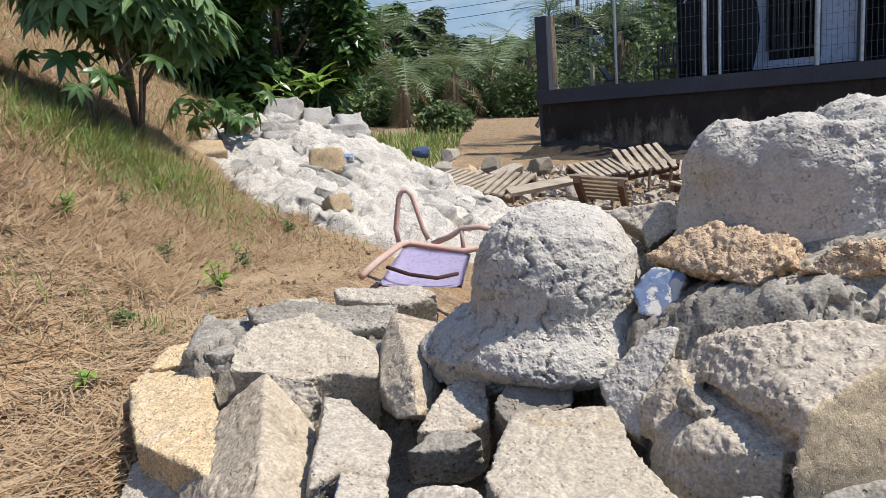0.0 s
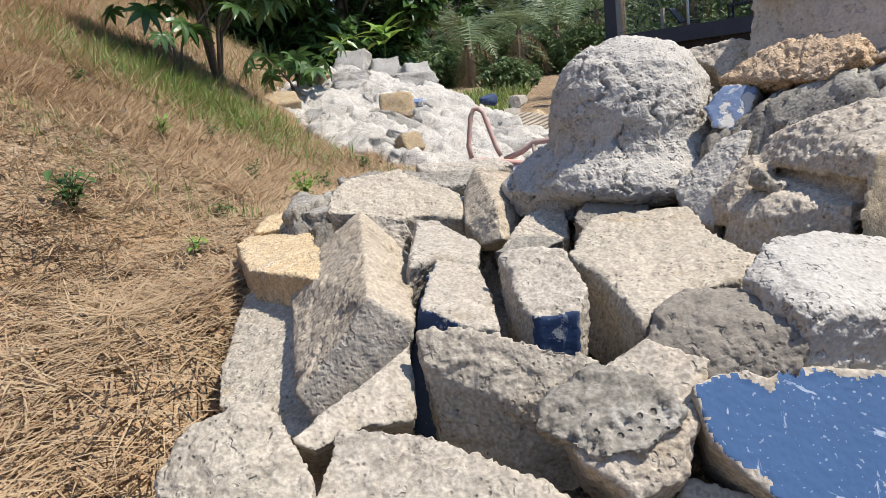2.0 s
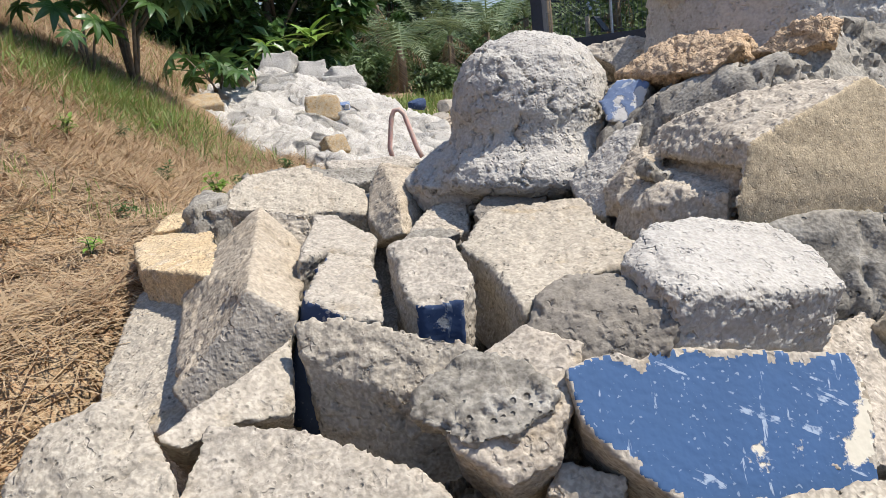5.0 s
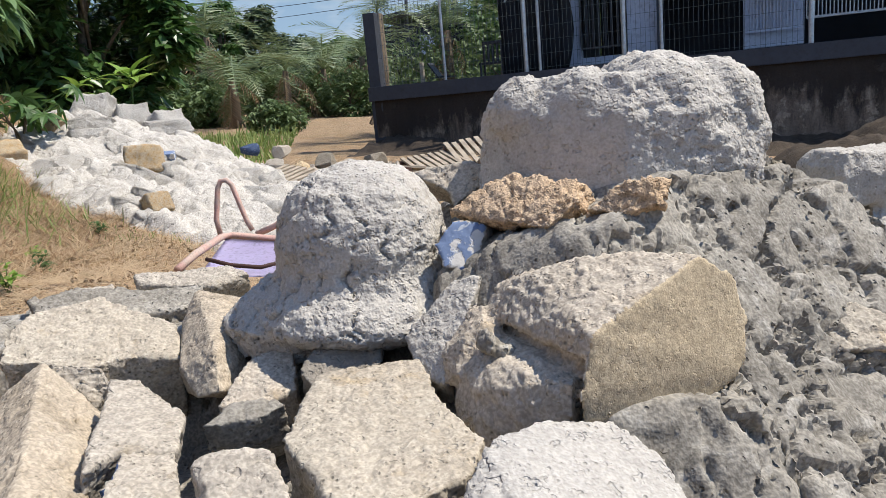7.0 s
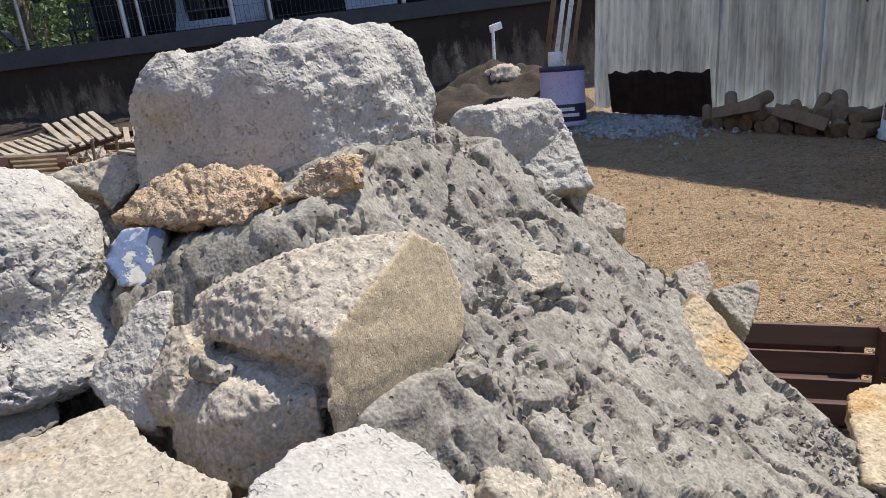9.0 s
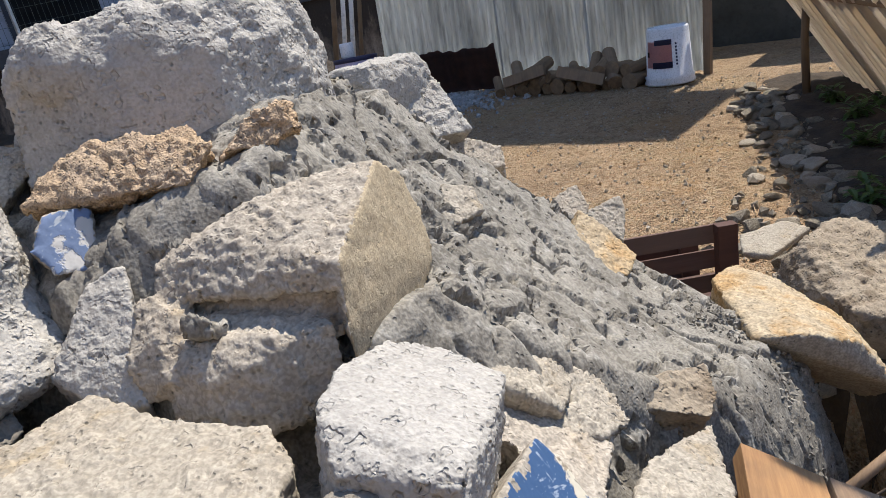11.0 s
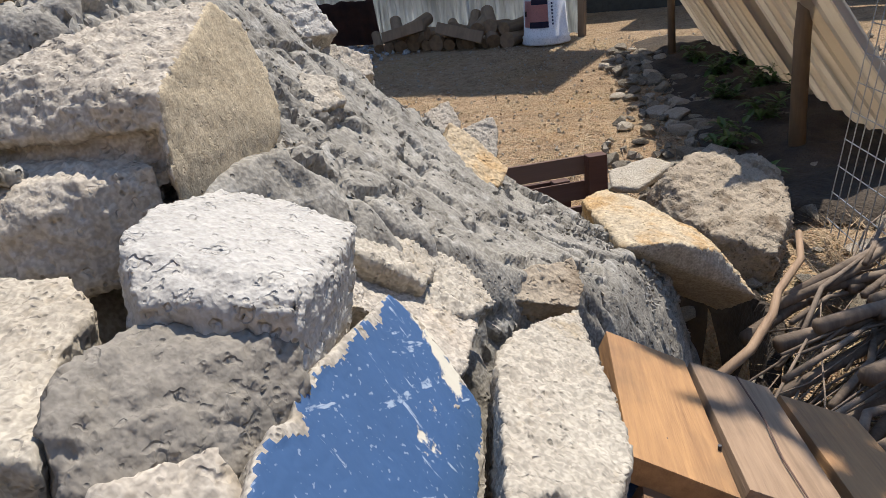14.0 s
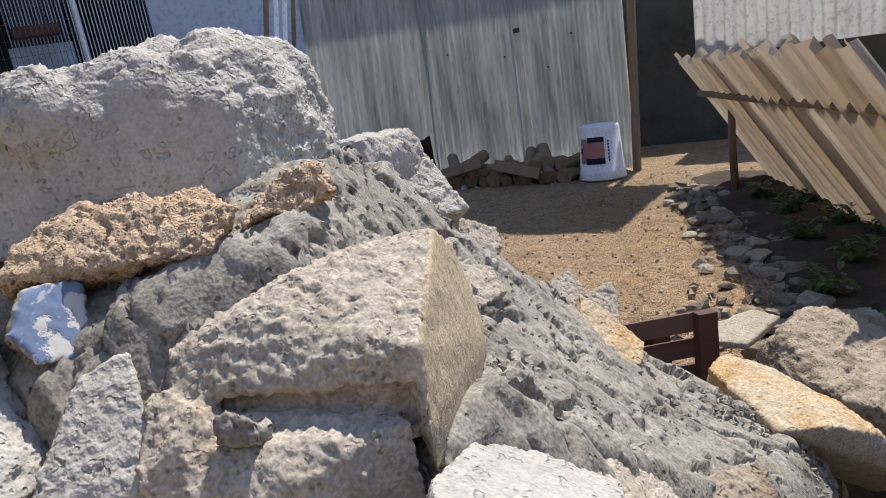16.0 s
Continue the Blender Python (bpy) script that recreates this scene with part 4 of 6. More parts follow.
def cement_dome():
    """A cast lump: a dome over a flared skirt."""
    bm = lathe([(0.115, 0.545), (0.142, 0.560), (0.147, 0.572), (0.136, 0.592), (0.116, 0.612), (0.108, 0.630), (0.108, 0.660), (0.100, 0.692), (0.082, 0.722), (0.055, 0.742), (0.018, 0.752)], 32)
    bmesh.ops.transform(bm, verts=bm.verts, matrix=Matrix.Translation((0.121, 0.893, 0.0)))
    skirt = lathe([(0.085, -0.04), (0.098, 0.0), (0.075, 0.022), (0.045, 0.045), (0.02, 0.055)], 20)
    bmesh.ops.transform(skirt, verts=skirt.verts, matrix=Matrix.Translation((0.035, 0.905, 0.563)))
    me = bpy.data.meshes.new("skirt")
    skirt.to_mesh(me)
    skirt.free()
    bm.from_mesh(me)
    return voxel_mesh(bm, 0.0034)


def cement_loaf():
    """A long cast lump: an upright shaded side, a bulging end, a lumpy crest."""
    bm = bmesh.new()
    foot = [(0.280, 0.935), (0.335, 0.845), (0.43, 0.775), (0.53, 0.773), (0.62, 0.795), (0.652, 0.85), (0.64, 0.96), (0.46, 1.03), (0.31, 1.01)]
    waist = [(0.292, 0.935), (0.342, 0.855), (0.43, 0.788), (0.52, 0.778), (0.605, 0.808), (0.640, 0.86), (0.62, 0.95), (0.46, 1.02), (0.32, 1.00)]
    crest = [(0.325, 0.93), (0.372, 0.87), (0.44, 0.82), (0.52, 0.812), (0.585, 0.85), (0.60, 0.91), (0.46, 0.99), (0.345, 0.97)]
    add_hull(bm, [(x, y, 0.69) for x, y in foot] + [(x, y, 0.80) for x, y in waist] + [(x, y, 0.846) for x, y in crest])
    for x, y, z, r in ((0.345, 0.915, 0.800, 0.050), (0.41, 0.872, 0.803, 0.055), (0.50, 0.850, 0.812, 0.058), (0.575, 0.862, 0.803, 0.060), (0.598, 0.852, 0.765, 0.050), (0.54, 0.83, 0.755, 0.055), (0.50, 0.93, 0.815, 0.060)):
        bmesh.ops.create_icosphere(bm, subdivisions=3, radius=r, matrix=Matrix.Translation((x, y, z)))
    return voxel_mesh(bm, 0.0036)


finish_stone("stone", weather(cement_dome(), 4.2, 0.0050, 0.0042, 2, cracks=2.6), CHALK, rubble_wall, "white cement dome with a flared skirt")
finish_stone("stone", weather(cement_loaf(), 7.7, 0.0052, 0.006, 3, calm=(Vector((-0.68, -0.72, 0.1)), 0.72, 0.75)), CHALK, rubble_wall, "long white cement lump of three lobes")


# ---- loose stones in the yard ----
def boulder(key, mats, label, **more):
    ob = wall_stone(key, mats, parent=None, name="boulder", voxel=0.006, **more)
    return tagged(ob, label, "stone", "loose stones")


boulder("yellow", [GOLD, CREAM], "tilted slab of yellow limestone propped on rubble", rough=0.006, lumps=0.006, paint=((-0.5, -0.7, -0.4), 0.55))
boulder("greyrock", EARTHY, "big rough grey boulder caked with earth", rough=0.009, lumps=0.012)
boulder("plate", CREAM, "thin cream stone plate lying flat", rough=0.001, lumps=0.002)


# ---- house terrace ----
A, B = Vector((0.8, 10.3, 0)), Vector((9.2, 5.4, 0))
ALONG = (B - A).normalized()
LEN = (B - A).length
terrace = thing("terrace_house", "white house on a stained concrete terrace behind a wire fence", "house", at=Matrix.Translation(A) @ Matrix.Rotation(math.atan2(ALONG.y, ALONG.x), 4, "Z") @ Matrix.Rotation(radians(-3.0), 4, "Y"))


def at(x, y, z):
    return Matrix.Translation((x, y, z))


def house_part(name, size, place, mat, label="", bevel=0.006):
    return part(name, box(size, at(*place), bevel), mat, terrace, label)


def plinth_sheet():
    """The face of the plinth, uneven with runs of old render."""
    bm = bmesh.new()
    nx, nz = 160, 24
    rows = [[bm.verts.new((LEN * i / nx, -0.02 * noise.noise(Vector((i * 0.4, j * 0.25, 3))) - 0.012 * noise.noise(Vector((i * 1.3, j * 0.3, 7))), -0.75 + 1.43 * j / nz)) for i in range(nx + 1)] for j in range(nz + 1)]
    for a, b in zip(rows, rows[1:]):
        for i in range(nx):
            bm.faces.new((a[i], a[i + 1], b[i + 1], b[i]))
    add_box(bm, (LEN, 6, 1.43), at(LEN / 2, 3.05, -0.035))
    return bm


part("plinth", plinth_sheet(), STAINED, terrace, "water-stained concrete plinth", True)
house_part("kerb", (LEN + 0.1, 0.34, 0.19), (LEN / 2, 0.1, 0.765), CAP, "dark grey kerb")
house_part("pillar", (0.17, 0.17, 2.4), (0.03, 0.09, 0.65), CAP)
for s, r in ((1.07, 0.02), (2.19, 0.03), (2.37, 0.02), (3.42, 0.03), (3.86, 0.022), (5.46, 0.03)):
    part("fence_post", add_tube(bmesh.new(), ((s, 0.05, 0.85), (s, 0.05, 2.6)), r, 10), STEEL, terrace)
part("stay", add_tube(bmesh.new(), ((1.95, 0.06, 1.75), (2.19, 0.06, 2.1)), 0.012, 8), STEEL, terrace)


def wire_fence(s0, s1, z0, z1, gap, rise):
    bm = bmesh.new()
    k = int((s1 - s0) / gap)
    for i in range(k + 1):
        s = s0 + i * gap
        add_box(bm, (0.004, 0.004, z1 - z0), at(s, 0.05, (z0 + z1) / 2))
    z = z0 + 0.03
    while z < z1:
        add_box(bm, (s1 - s0, 0.005, 0.004), at((s0 + s1) / 2, 0.05, z))
        z += rise
    return bm


tagged(part("wire_mesh", wire_fence(0.1, 5.4, 0.87, 2.6, 0.055, 0.17), WIRE, terrace, "galvanised welded wire mesh"), kind="stuff")

# white wall in pieces round its openings
W = 1.2
for s0, s1, z0, z1 in ((2.45, 2.70, 0.9, 2.9), (3.33, 3.74, 0.9, 2.9), (2.70, 3.33, 1.82, 2.9), (2.70, 3.33, 0.9, 1.0), (4.78, 5.48, 0.9, 1.62), (6.46, 9.7, 0.9, 2.9), (3.74, 6.46, 2.3, 2.9)):
    house_part("wall", (s1 - s0, 0.15, z1 - z0), ((s0 + s1) / 2, W, (z0 + z1) / 2), WALL_WHITE)
house_part("beam", (1.0, 0.1, 0.06), (4.2, W - 0.05, 1.78), CAP)
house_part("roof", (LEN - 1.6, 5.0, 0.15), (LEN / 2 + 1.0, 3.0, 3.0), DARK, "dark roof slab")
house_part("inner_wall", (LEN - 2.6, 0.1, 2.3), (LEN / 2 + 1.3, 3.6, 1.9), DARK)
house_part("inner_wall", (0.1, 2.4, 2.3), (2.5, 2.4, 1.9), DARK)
house_part("column", (0.07, 0.1, 2.0), (3.76, W - 0.12, 1.9), CAP)
house_part("red_awning", (0.5, 0.3, 0.12), (5.1, W - 0.3, 1.75), RUST, "faded red cloth bundle")


def grille(s0, s1, z0, z1, bars, mat, parent, off=W - 0.12, bar=0.018):
    g = part("window_grille", box((s1 - s0, 0.03, 0.04), at((s0 + s1) / 2, off, z1), 0.004), mat, parent)
    part("rail", box((s1 - s0, 0.03, 0.03), at((s0 + s1) / 2, off, z0), 0.004), mat, g)
    for i in range(bars + 1):
        s = s0 + (s1 - s0) * i / bars
        part("bar", box((bar, 0.02, z1 - z0), at(s, off - 0.004, (z0 + z1) / 2)), mat, g)
    return g


grille(2.72, 3.30, 1.12, 1.78, 7, BLACK, terrace, bar=0.03)
grille(5.50, 6.44, 1.20, 2.2, 22, STEEL, terrace, bar=0.012)
grille(4.82, 5.44, 1.10, 2.2, 16, WALL_WHITE, terrace, off=W - 0.2, bar=0.012)


def dark_sheet():
    bm = bmesh.new()
    rows = []
    for j in range(13):
        z = 0.86 + 2.0 * j / 12
        left, right = 1.78 - 0.06 * j / 12, 2.66 + 0.08 * math.sin(j * 0.5)
        rows.append([bm.verts.new((left + (right - left) * i / 30, 0.42 + 0.03 * math.sin(i * 1.1) + 0.02 * math.sin(i * 0.37 + j), z)) for i in range(31)])
    for a, b in zip(rows, rows[1:]):
        for i in range(30):
            bm.faces.new((a[i], a[i + 1], b[i + 1], b[i]))
    bmesh.ops.solidify(bm, geom=bm.faces, thickness=0.004)
    return bm


part("dark_sheet", dark_sheet(), DARK, terrace, "hanging dark rippled sheet", True)


def iron_bench(s, off, z, w, m):
    """A small black iron seat with a slatted back."""
    b = thing("iron_bench", "black iron bench with barred back on the terrace", "bench", at=terrace.matrix_world @ at(s, off, z))
    part("seat", box((w, 0.22, 0.03), at(0, 0, 0.18), 0.005), m, b)
    for x in (-w / 2 + 0.02, w / 2 - 0.02):
        for y in (-0.09, 0.09):
            part("leg", box((0.025, 0.025, 0.18), at(x, y, 0.09)), m, b)
    part("top_rail", box((w, 0.03, 0.04), at(0, 0.1, 0.46), 0.004), m, b)
    for i in range(6):
        part("bar", box((0.035, 0.02, 0.27), at(-w / 2 + 0.02 + (w - 0.04) * i / 5, 0.1, 0.32)), m, b)
    return b


iron_bench(1.60, 0.55, 0.86, 0.36, BLACK)
lounger = thing("deck_lounger", "dark folding lounger tilted back on the terrace", "chair", at=terrace.matrix_world @ at(0.85, 0.5, 0.86))
part("seat", box((0.25, 0.2, 0.02), at(0.05, 0, 0.06)), BLACK, lounger)
part("backrest", box((0.26, 0.2, 0.02), at(-0.1, 0, 0.16) @ Matrix.Rotation(radians(55), 4, "Y")), BLACK, lounger)
stub = tagged(mesh_ob("short_post", box((0.05, 0.05, 0.3), terrace.matrix_world @ at(0.55, 0.5, 1.0), 0.004), CONCRETE), "short concrete post on the terrace", "post")


# ---- corrugated gate and what leans on it ----
def corrugated(width, height, pitch, depth, sag=0.0, square=False, step_len=0.0095, ragged=0.0):
    """A ribbed sheet along x, standing on z = 0."""
    n = int(width / step_len)
    bm = bmesh.new()
    rows = []
    for j in range(9):
        row = []
        for i in range(n + 1):
            x = i * step_len
            wave = math.sin(2 * math.pi * x / pitch)
            if square:
                wave = max(-1.0, min(1.0, 2.2 * wave))
            z = height * j / 8
            if j == 8:
                z += ragged * noise.noise(Vector((x * 14, 1.5, 0)))
            dent = sag * noise.noise(Vector((x * 2.1, z * 1.4, 4.0)))
            row.append(bm.verts.new((x, depth * wave + dent, z)))
        rows.append(row)
    for a, b in zip(rows, rows[1:]):
        for i in range(n):
            bm.faces.new((a[i], a[i + 1], b[i + 1], b[i]))
    bmesh.ops.solidify(bm, geom=bm.faces, thickness=0.002)
    return bm


gate = thing("corrugated_gate", "tall weathered corrugated iron sheets standing as a gate", "metal fence", at=Matrix.Translation((5.3, 1.62, 0.02)) @ Matrix.Rotation(radians(88.5), 4, "Z"))
for x, w, lift, off in ((0.0, 0.88, 0.0, 0.0), (0.86, 0.82, 0.01, 0.014), (1.66, 1.30, -0.01, -0.012)):
    sheet = part("sheet", corrugated(w, 2.2, 0.076, 0.018, 0.02), GALV, gate, smooth=True)
    sheet.matrix_basis = at(x, off, lift) @ Matrix.Rotation(radians(0.8 if x < 1 else -1.2), 4, "Y")
part("gate_post", box((0.05, 0.06, 2.3), at(-0.05, 0.02, 1.1) @ Matrix.Rotation(radians(-1.8), 4, "Y"), 0.006), POST, gate, "old timber post")
for x, z in ((0.83, 1.10), (0.95, 0.92), (0.40, 1.02), (1.28, 0.95), (1.45, 1.0), (0.6, 0.8)):
    part("nail_hole", box((0.016 if x != 0.83 else 0.05, 0.004, 0.014 if x != 0.83 else 0.035), at(x, 0.024, z)), BLACK, gate)

rust = tagged(mesh_ob("rusty_sheet", corrugated(0.98, 0.36, 0.12, 0.006, 0.03, ragged=0.03), RUST, smooth=True), "dark rusted sheet leaning against the corrugated gate", "metal sheet")
rust.matrix_world = Matrix.Translation((5.18, 3.22, 0.03)) @ Matrix.Rotation(radians(90), 4, "Z") @ Matrix.Rotation(radians(-8), 4, "X")
for i, (x, r, m) in enumerate(((4.80, 0.022, WHITE_SHEET), (4.90, 0.022, WHITE_SHEET), (5.02, 0.026, POST), (4.70, 0.02, POST))):
    p = tagged(mesh_ob("leaning_pole", add_tube(bmesh.new(), ((5.15, x + 0.02, 0.0), (5.45, x - 0.18, 2.3)), r, 10), m, smooth=True), "white plastic pipe leaning upright" if m is WHITE_SHEET else "brown timber pole leaning upright", "pole", "poles beside the gate")


def bucket():
    """A pail standing upside down, with a printed band."""
    b = thing("paint_bucket", "white plastic paint bucket upside down with pink label", "bucket", at=Matrix.Translation((4.95, 1.77, 0.01)) @ Matrix.Rotation(radians(180), 4, "Z"))
    part("body", lathe([(0.165, 0.0), (0.168, 0.012), (0.160, 0.03), (0.166, 0.05), (0.153, 0.06), (0.137, 0.36), (0.130, 0.375), (0.12, 0.372), (0.118, 0.362)], 40), PLASTIC, b, smooth=True)

    def band(z0, z1, a0, a1, m, name, lift):
        bm = bmesh.new()
        r = lambda z: 0.153 - (z - 0.06) / 0.30 * 0.016 + lift
        cols = [[bm.verts.new((r(z) * math.cos(a), r(z) * math.sin(a), z)) for z in (z0, z1)] for a in (a0 + (a1 - a0) * i / 16 for i in range(17))]
        for p, q in zip(cols, cols[1:]):
            bm.faces.new((p[0], q[0], q[1], p[1]))
        bmesh.ops.solidify(bm, geom=bm.faces, thickness=-0.0008)
        return part(name, bm, m, b)

    band(0.12, 0.29, -0.85, 0.45, PINK, "label", 0.002)
    for z0, z1, a0, a1 in ((0.115, 0.155, -0.45, 0.45), (0.265, 0.30, -0.35, 0.45)):
        band(z0, z1, a0, a1, NAVY_INK, "print_bar", 0.004)
    for k in range(7):
        band(0.13 + 0.022 * k, 0.143 + 0.022 * k, 0.60, 0.68, NAVY_INK, "print_bar", 0.003)
    band(0.19, 0.225, -0.82, -0.66, RUST, "print_bar", 0.004)
    return b


bucket()


def paint_tin():
    b = thing("paint_drum", "lilac and navy paint drum upside down on the gravel", "paint drum", at=Matrix.Translation((4.45, 4.1, 0.02)) @ Matrix.Rotation(radians(-128), 4, "Z") @ Matrix.Rotation(radians(-3), 4, "Y"))
    part("body", lathe([(0.185, 0.0), (0.19, 0.012), (0.182, 0.03), (0.172, 0.44), (0.176, 0.455), (0.15, 0.46)], 40), LILAC, b, smooth=True)
    part("lower_band", lathe([(0.1835, 0.04), (0.186, 0.045), (0.1805, 0.17), (0.178, 0.175)], 40), NAVY_INK, b, smooth=True)
    part("rim", lathe([(0.174, 0.425), (0.181, 0.43), (0.181, 0.458), (0.174, 0.462)], 40), NAVY_INK, b, smooth=True)
    for k, (z, w) in enumerate(((0.09, 0.19), (0.135, 0.12))):
        part("print_bar", box((0.01, w, 0.026), at(0.181, 0, z)), PLASTIC, b)
    return b


paint_tin()
tin = tagged(mesh_ob("small_tin", lathe([(0.052, 0.0), (0.055, 0.01), (0.055, 0.10), (0.05, 0.112)], 24), PLASTIC, smooth=True), "small white tin standing on the paint drum", "tin")
tin.matrix_world = Matrix.Translation((4.42, 4.15, 0.485))


def wood_pile():
    rnd = random.Random(5)
    for i in range(22):
        layer = i // 12
        y = 2.0 + 1.05 * (i % 12) / 11 + 0.045 * layer + rnd.uniform(-0.02, 0.02)
        r = rnd.uniform(0.038, 0.062)
        length = rnd.uniform(0.24, 0.40)
        bm = add_tube(bmesh.new(), ((0, 0, 0), (0.008, 0, length * 0.5), (0, 0.008, length)), r, 14, r * 0.9)
        ob = mesh_ob("log", bm, POST)
        lean = rnd.choice((62, 70, 78, 84, 90)) if layer == 0 else rnd.choice((80, 88, 96))
        ob.matrix_world = Matrix.Translation((4.80 + 0.06 * rnd.random(), y, r + 0.09 * layer)) @ Matrix.Rotation(radians(rnd.uniform(-35, 35)), 4, "Z") @ Matrix.Rotation(radians(lean), 4, "Y")
        tagged(ob, "short dusty log in a heap by the gate", "log", "logs by the gate")


wood_pile()
for i, (y, a) in enumerate(((2.35, 14), (2.8, -12))):
    b = tagged(mesh_ob("board", box((0.03, 0.36, 0.08), at(0, 0, 0), 0.006), POST), "thick dusty board lying on the log heap", "board", "boards by the gate")
    b.matrix_world = Matrix.Translation((4.78, y, 0.13 + 0.03 * i)) @ Matrix.Rotation(radians(a), 4, "X") @ Matrix.Rotation(radians(20), 4, "Y")


# ---- leaning fibreglass fence ----
fence = thing("fibreglass_fence", "yellowed ribbed fibreglass sheets leaning on a timber rail", "fence")
P1, P2 = Vector((4.15, 0.80, 0.0)), Vector((2.27, 0.15, 0.0))
for p, h, r in ((P1, 0.62, 0.022), (P2, 0.72, 0.025), (P2 + (P2 - P1) * 0.75, 0.7, 0.03)):
    part("post", add_tube(bmesh.new(), (p - Vector((0, 0, 0.05)), p + Vector((0.0, 0.01, h * 0.5)), p + Vector((0.01, 0, h))), r, 9, r * 0.85), POST, fence, smooth=True)
part("rail", add_tube(bmesh.new(), ((4.43, 1.01, 0.55), (3.28, 0.58, 0.56), (2.25, 0.23, 0.58), (0.88, -0.29, 0.62)), 0.018, 8), POST, fence)
FD = (P2 - P1).normalized()
for k, (along, w, tilt, rise) in enumerate(((-0.42, 0.95, 33, 0.0), (0.395, 0.98, 33.4, 0.012), (1.205, 1.05, 33.8, 0.024))):
    sheet = part("sheet", corrugated(w, 1.15, 0.135, 0.018, 0.012, True, ragged=0.05), FIBRE, fence, smooth=False)
    foot = P1 + FD * along + Vector((FD.y, -FD.x, 0)) * -0.42
    foot.z = -0.20 + rise
    sheet.matrix_basis = Matrix.Translation(foot) @ Matrix.Rotation(math.atan2(FD.y, FD.x), 4, "Z") @ Matrix.Rotation(radians(tilt), 4, "X")

back = tagged(mesh_ob("wall_back", box((0.2, 12, 2.4), Matrix.Translation((6.9, -3.2, 0.2))), BLOCK), "dark mossy block wall", "wall", kind="structure")
side = tagged(mesh_ob("wall_side", box((12, 0.2, 2.4), Matrix.Translation((0.9, -3.5, 0.2))), BLOCK), "dark block wall behind the yard", "wall", kind="structure")
upper = tagged(mesh_ob("upper_sheeting", corrugated(3.2, 1.3, 0.16, 0.012, 0.01, True), WHITE_SHEET), "white ribbed sheeting above the block wall", "metal sheet", kind="structure")
upper.matrix_world = Matrix.Translation((6.5, 1.35, 0.74)) @ Matrix.Rotation(radians(-95), 4, "Z")


# ---- brown rack, planks and sticks beside the wall ----
rack = thing("slatted_rack", "dark brown slatted wooden crate lying by the wall", "crate", at=Matrix.Translation((1.525, 0.572, -0.015)) @ Matrix.Rotation(radians(127), 4, "Z"))
for z, lean in ((0.225, 8), (0.165, 12), (0.105, 6), (0.05, 0)):
    part("slat", box((0.38, 0.014, 0.042), at(0.165, 0, z) @ Matrix.Rotation(radians(lean), 4, "X"), 0.002), BROWN, rack)
    if z < 0.12:
        part("back_slat", box((0.38, 0.014, 0.042), at(0.165, -0.24, z - 0.01), 0.002), BROWN, rack)
for x, y, h in ((0.0, 0.018, 0.25), (0.33, 0.018, 0.25), (0.0, -0.222, 0.12), (0.33, -0.222, 0.12)):
    part("post", box((0.045, 0.03, h), at(x, y, h / 2), 0.003), BROWN, rack)
part("base", box((0.36, 0.25, 0.012), at(0.165, -0.12, 0.03)), BROWN, rack)

step_box = thing("plank_crate", "crate of three orange sawn timber planks", "crate")


def plank(a, b, c, thick, mat, name="plank"):
    """A board with one edge from a to b and its width towards c."""
    a, b, c = Vector(a), Vector(b), Vector(c)
    u = (b - a).normalized()
    w = (c - a) - u * (c - a).dot(u)
    width = w.length
    w.normalize()
    n = u.cross(w)
    if n.z < 0:
        n = -n
    m = Matrix((u, w, n)).transposed().to_4x4()
    m.translation = (a + b) / 2 + w * width / 2 - n * thick / 2
    ob = part(name, box(((b - a).length, width, thick), Matrix(), 0.0015), mat, step_box)
    ob.matrix_basis = m
    return ob


plank((0.390, 0.252, 0.338), (0.616, 0.324, 0.309), (0.42, 0.178, 0.300), 0.022, TIMBER)
plank((0.428, 0.170, 0.296), (0.640, 0.242, 0.270), (0.455, 0.094, 0.262), 0.022, TIMBER_GREY)
plank((0.475, 0.078, 0.242), (0.700, 0.154, 0.205), (0.50, 0.002, 0.212), 0.022, TIMBER)
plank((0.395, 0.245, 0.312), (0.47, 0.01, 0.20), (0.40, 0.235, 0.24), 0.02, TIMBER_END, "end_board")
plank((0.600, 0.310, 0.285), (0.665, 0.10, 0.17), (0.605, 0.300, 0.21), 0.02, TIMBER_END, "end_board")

for x, y, z in ((0.445, 0.235, 0.334), (0.470, 0.196, 0.317), (0.585, 0.282, 0.314), (0.600, 0.262, 0.303), (0.47, 0.150, 0.291), (0.60, 0.19, 0.275), (0.615, 0.21, 0.278)):
    part("nail", add_tube(bmesh.new(), ((x, y, z - 0.03), (x, y, z - 0.0175)), 0.0016, 8), BLACK, step_box)

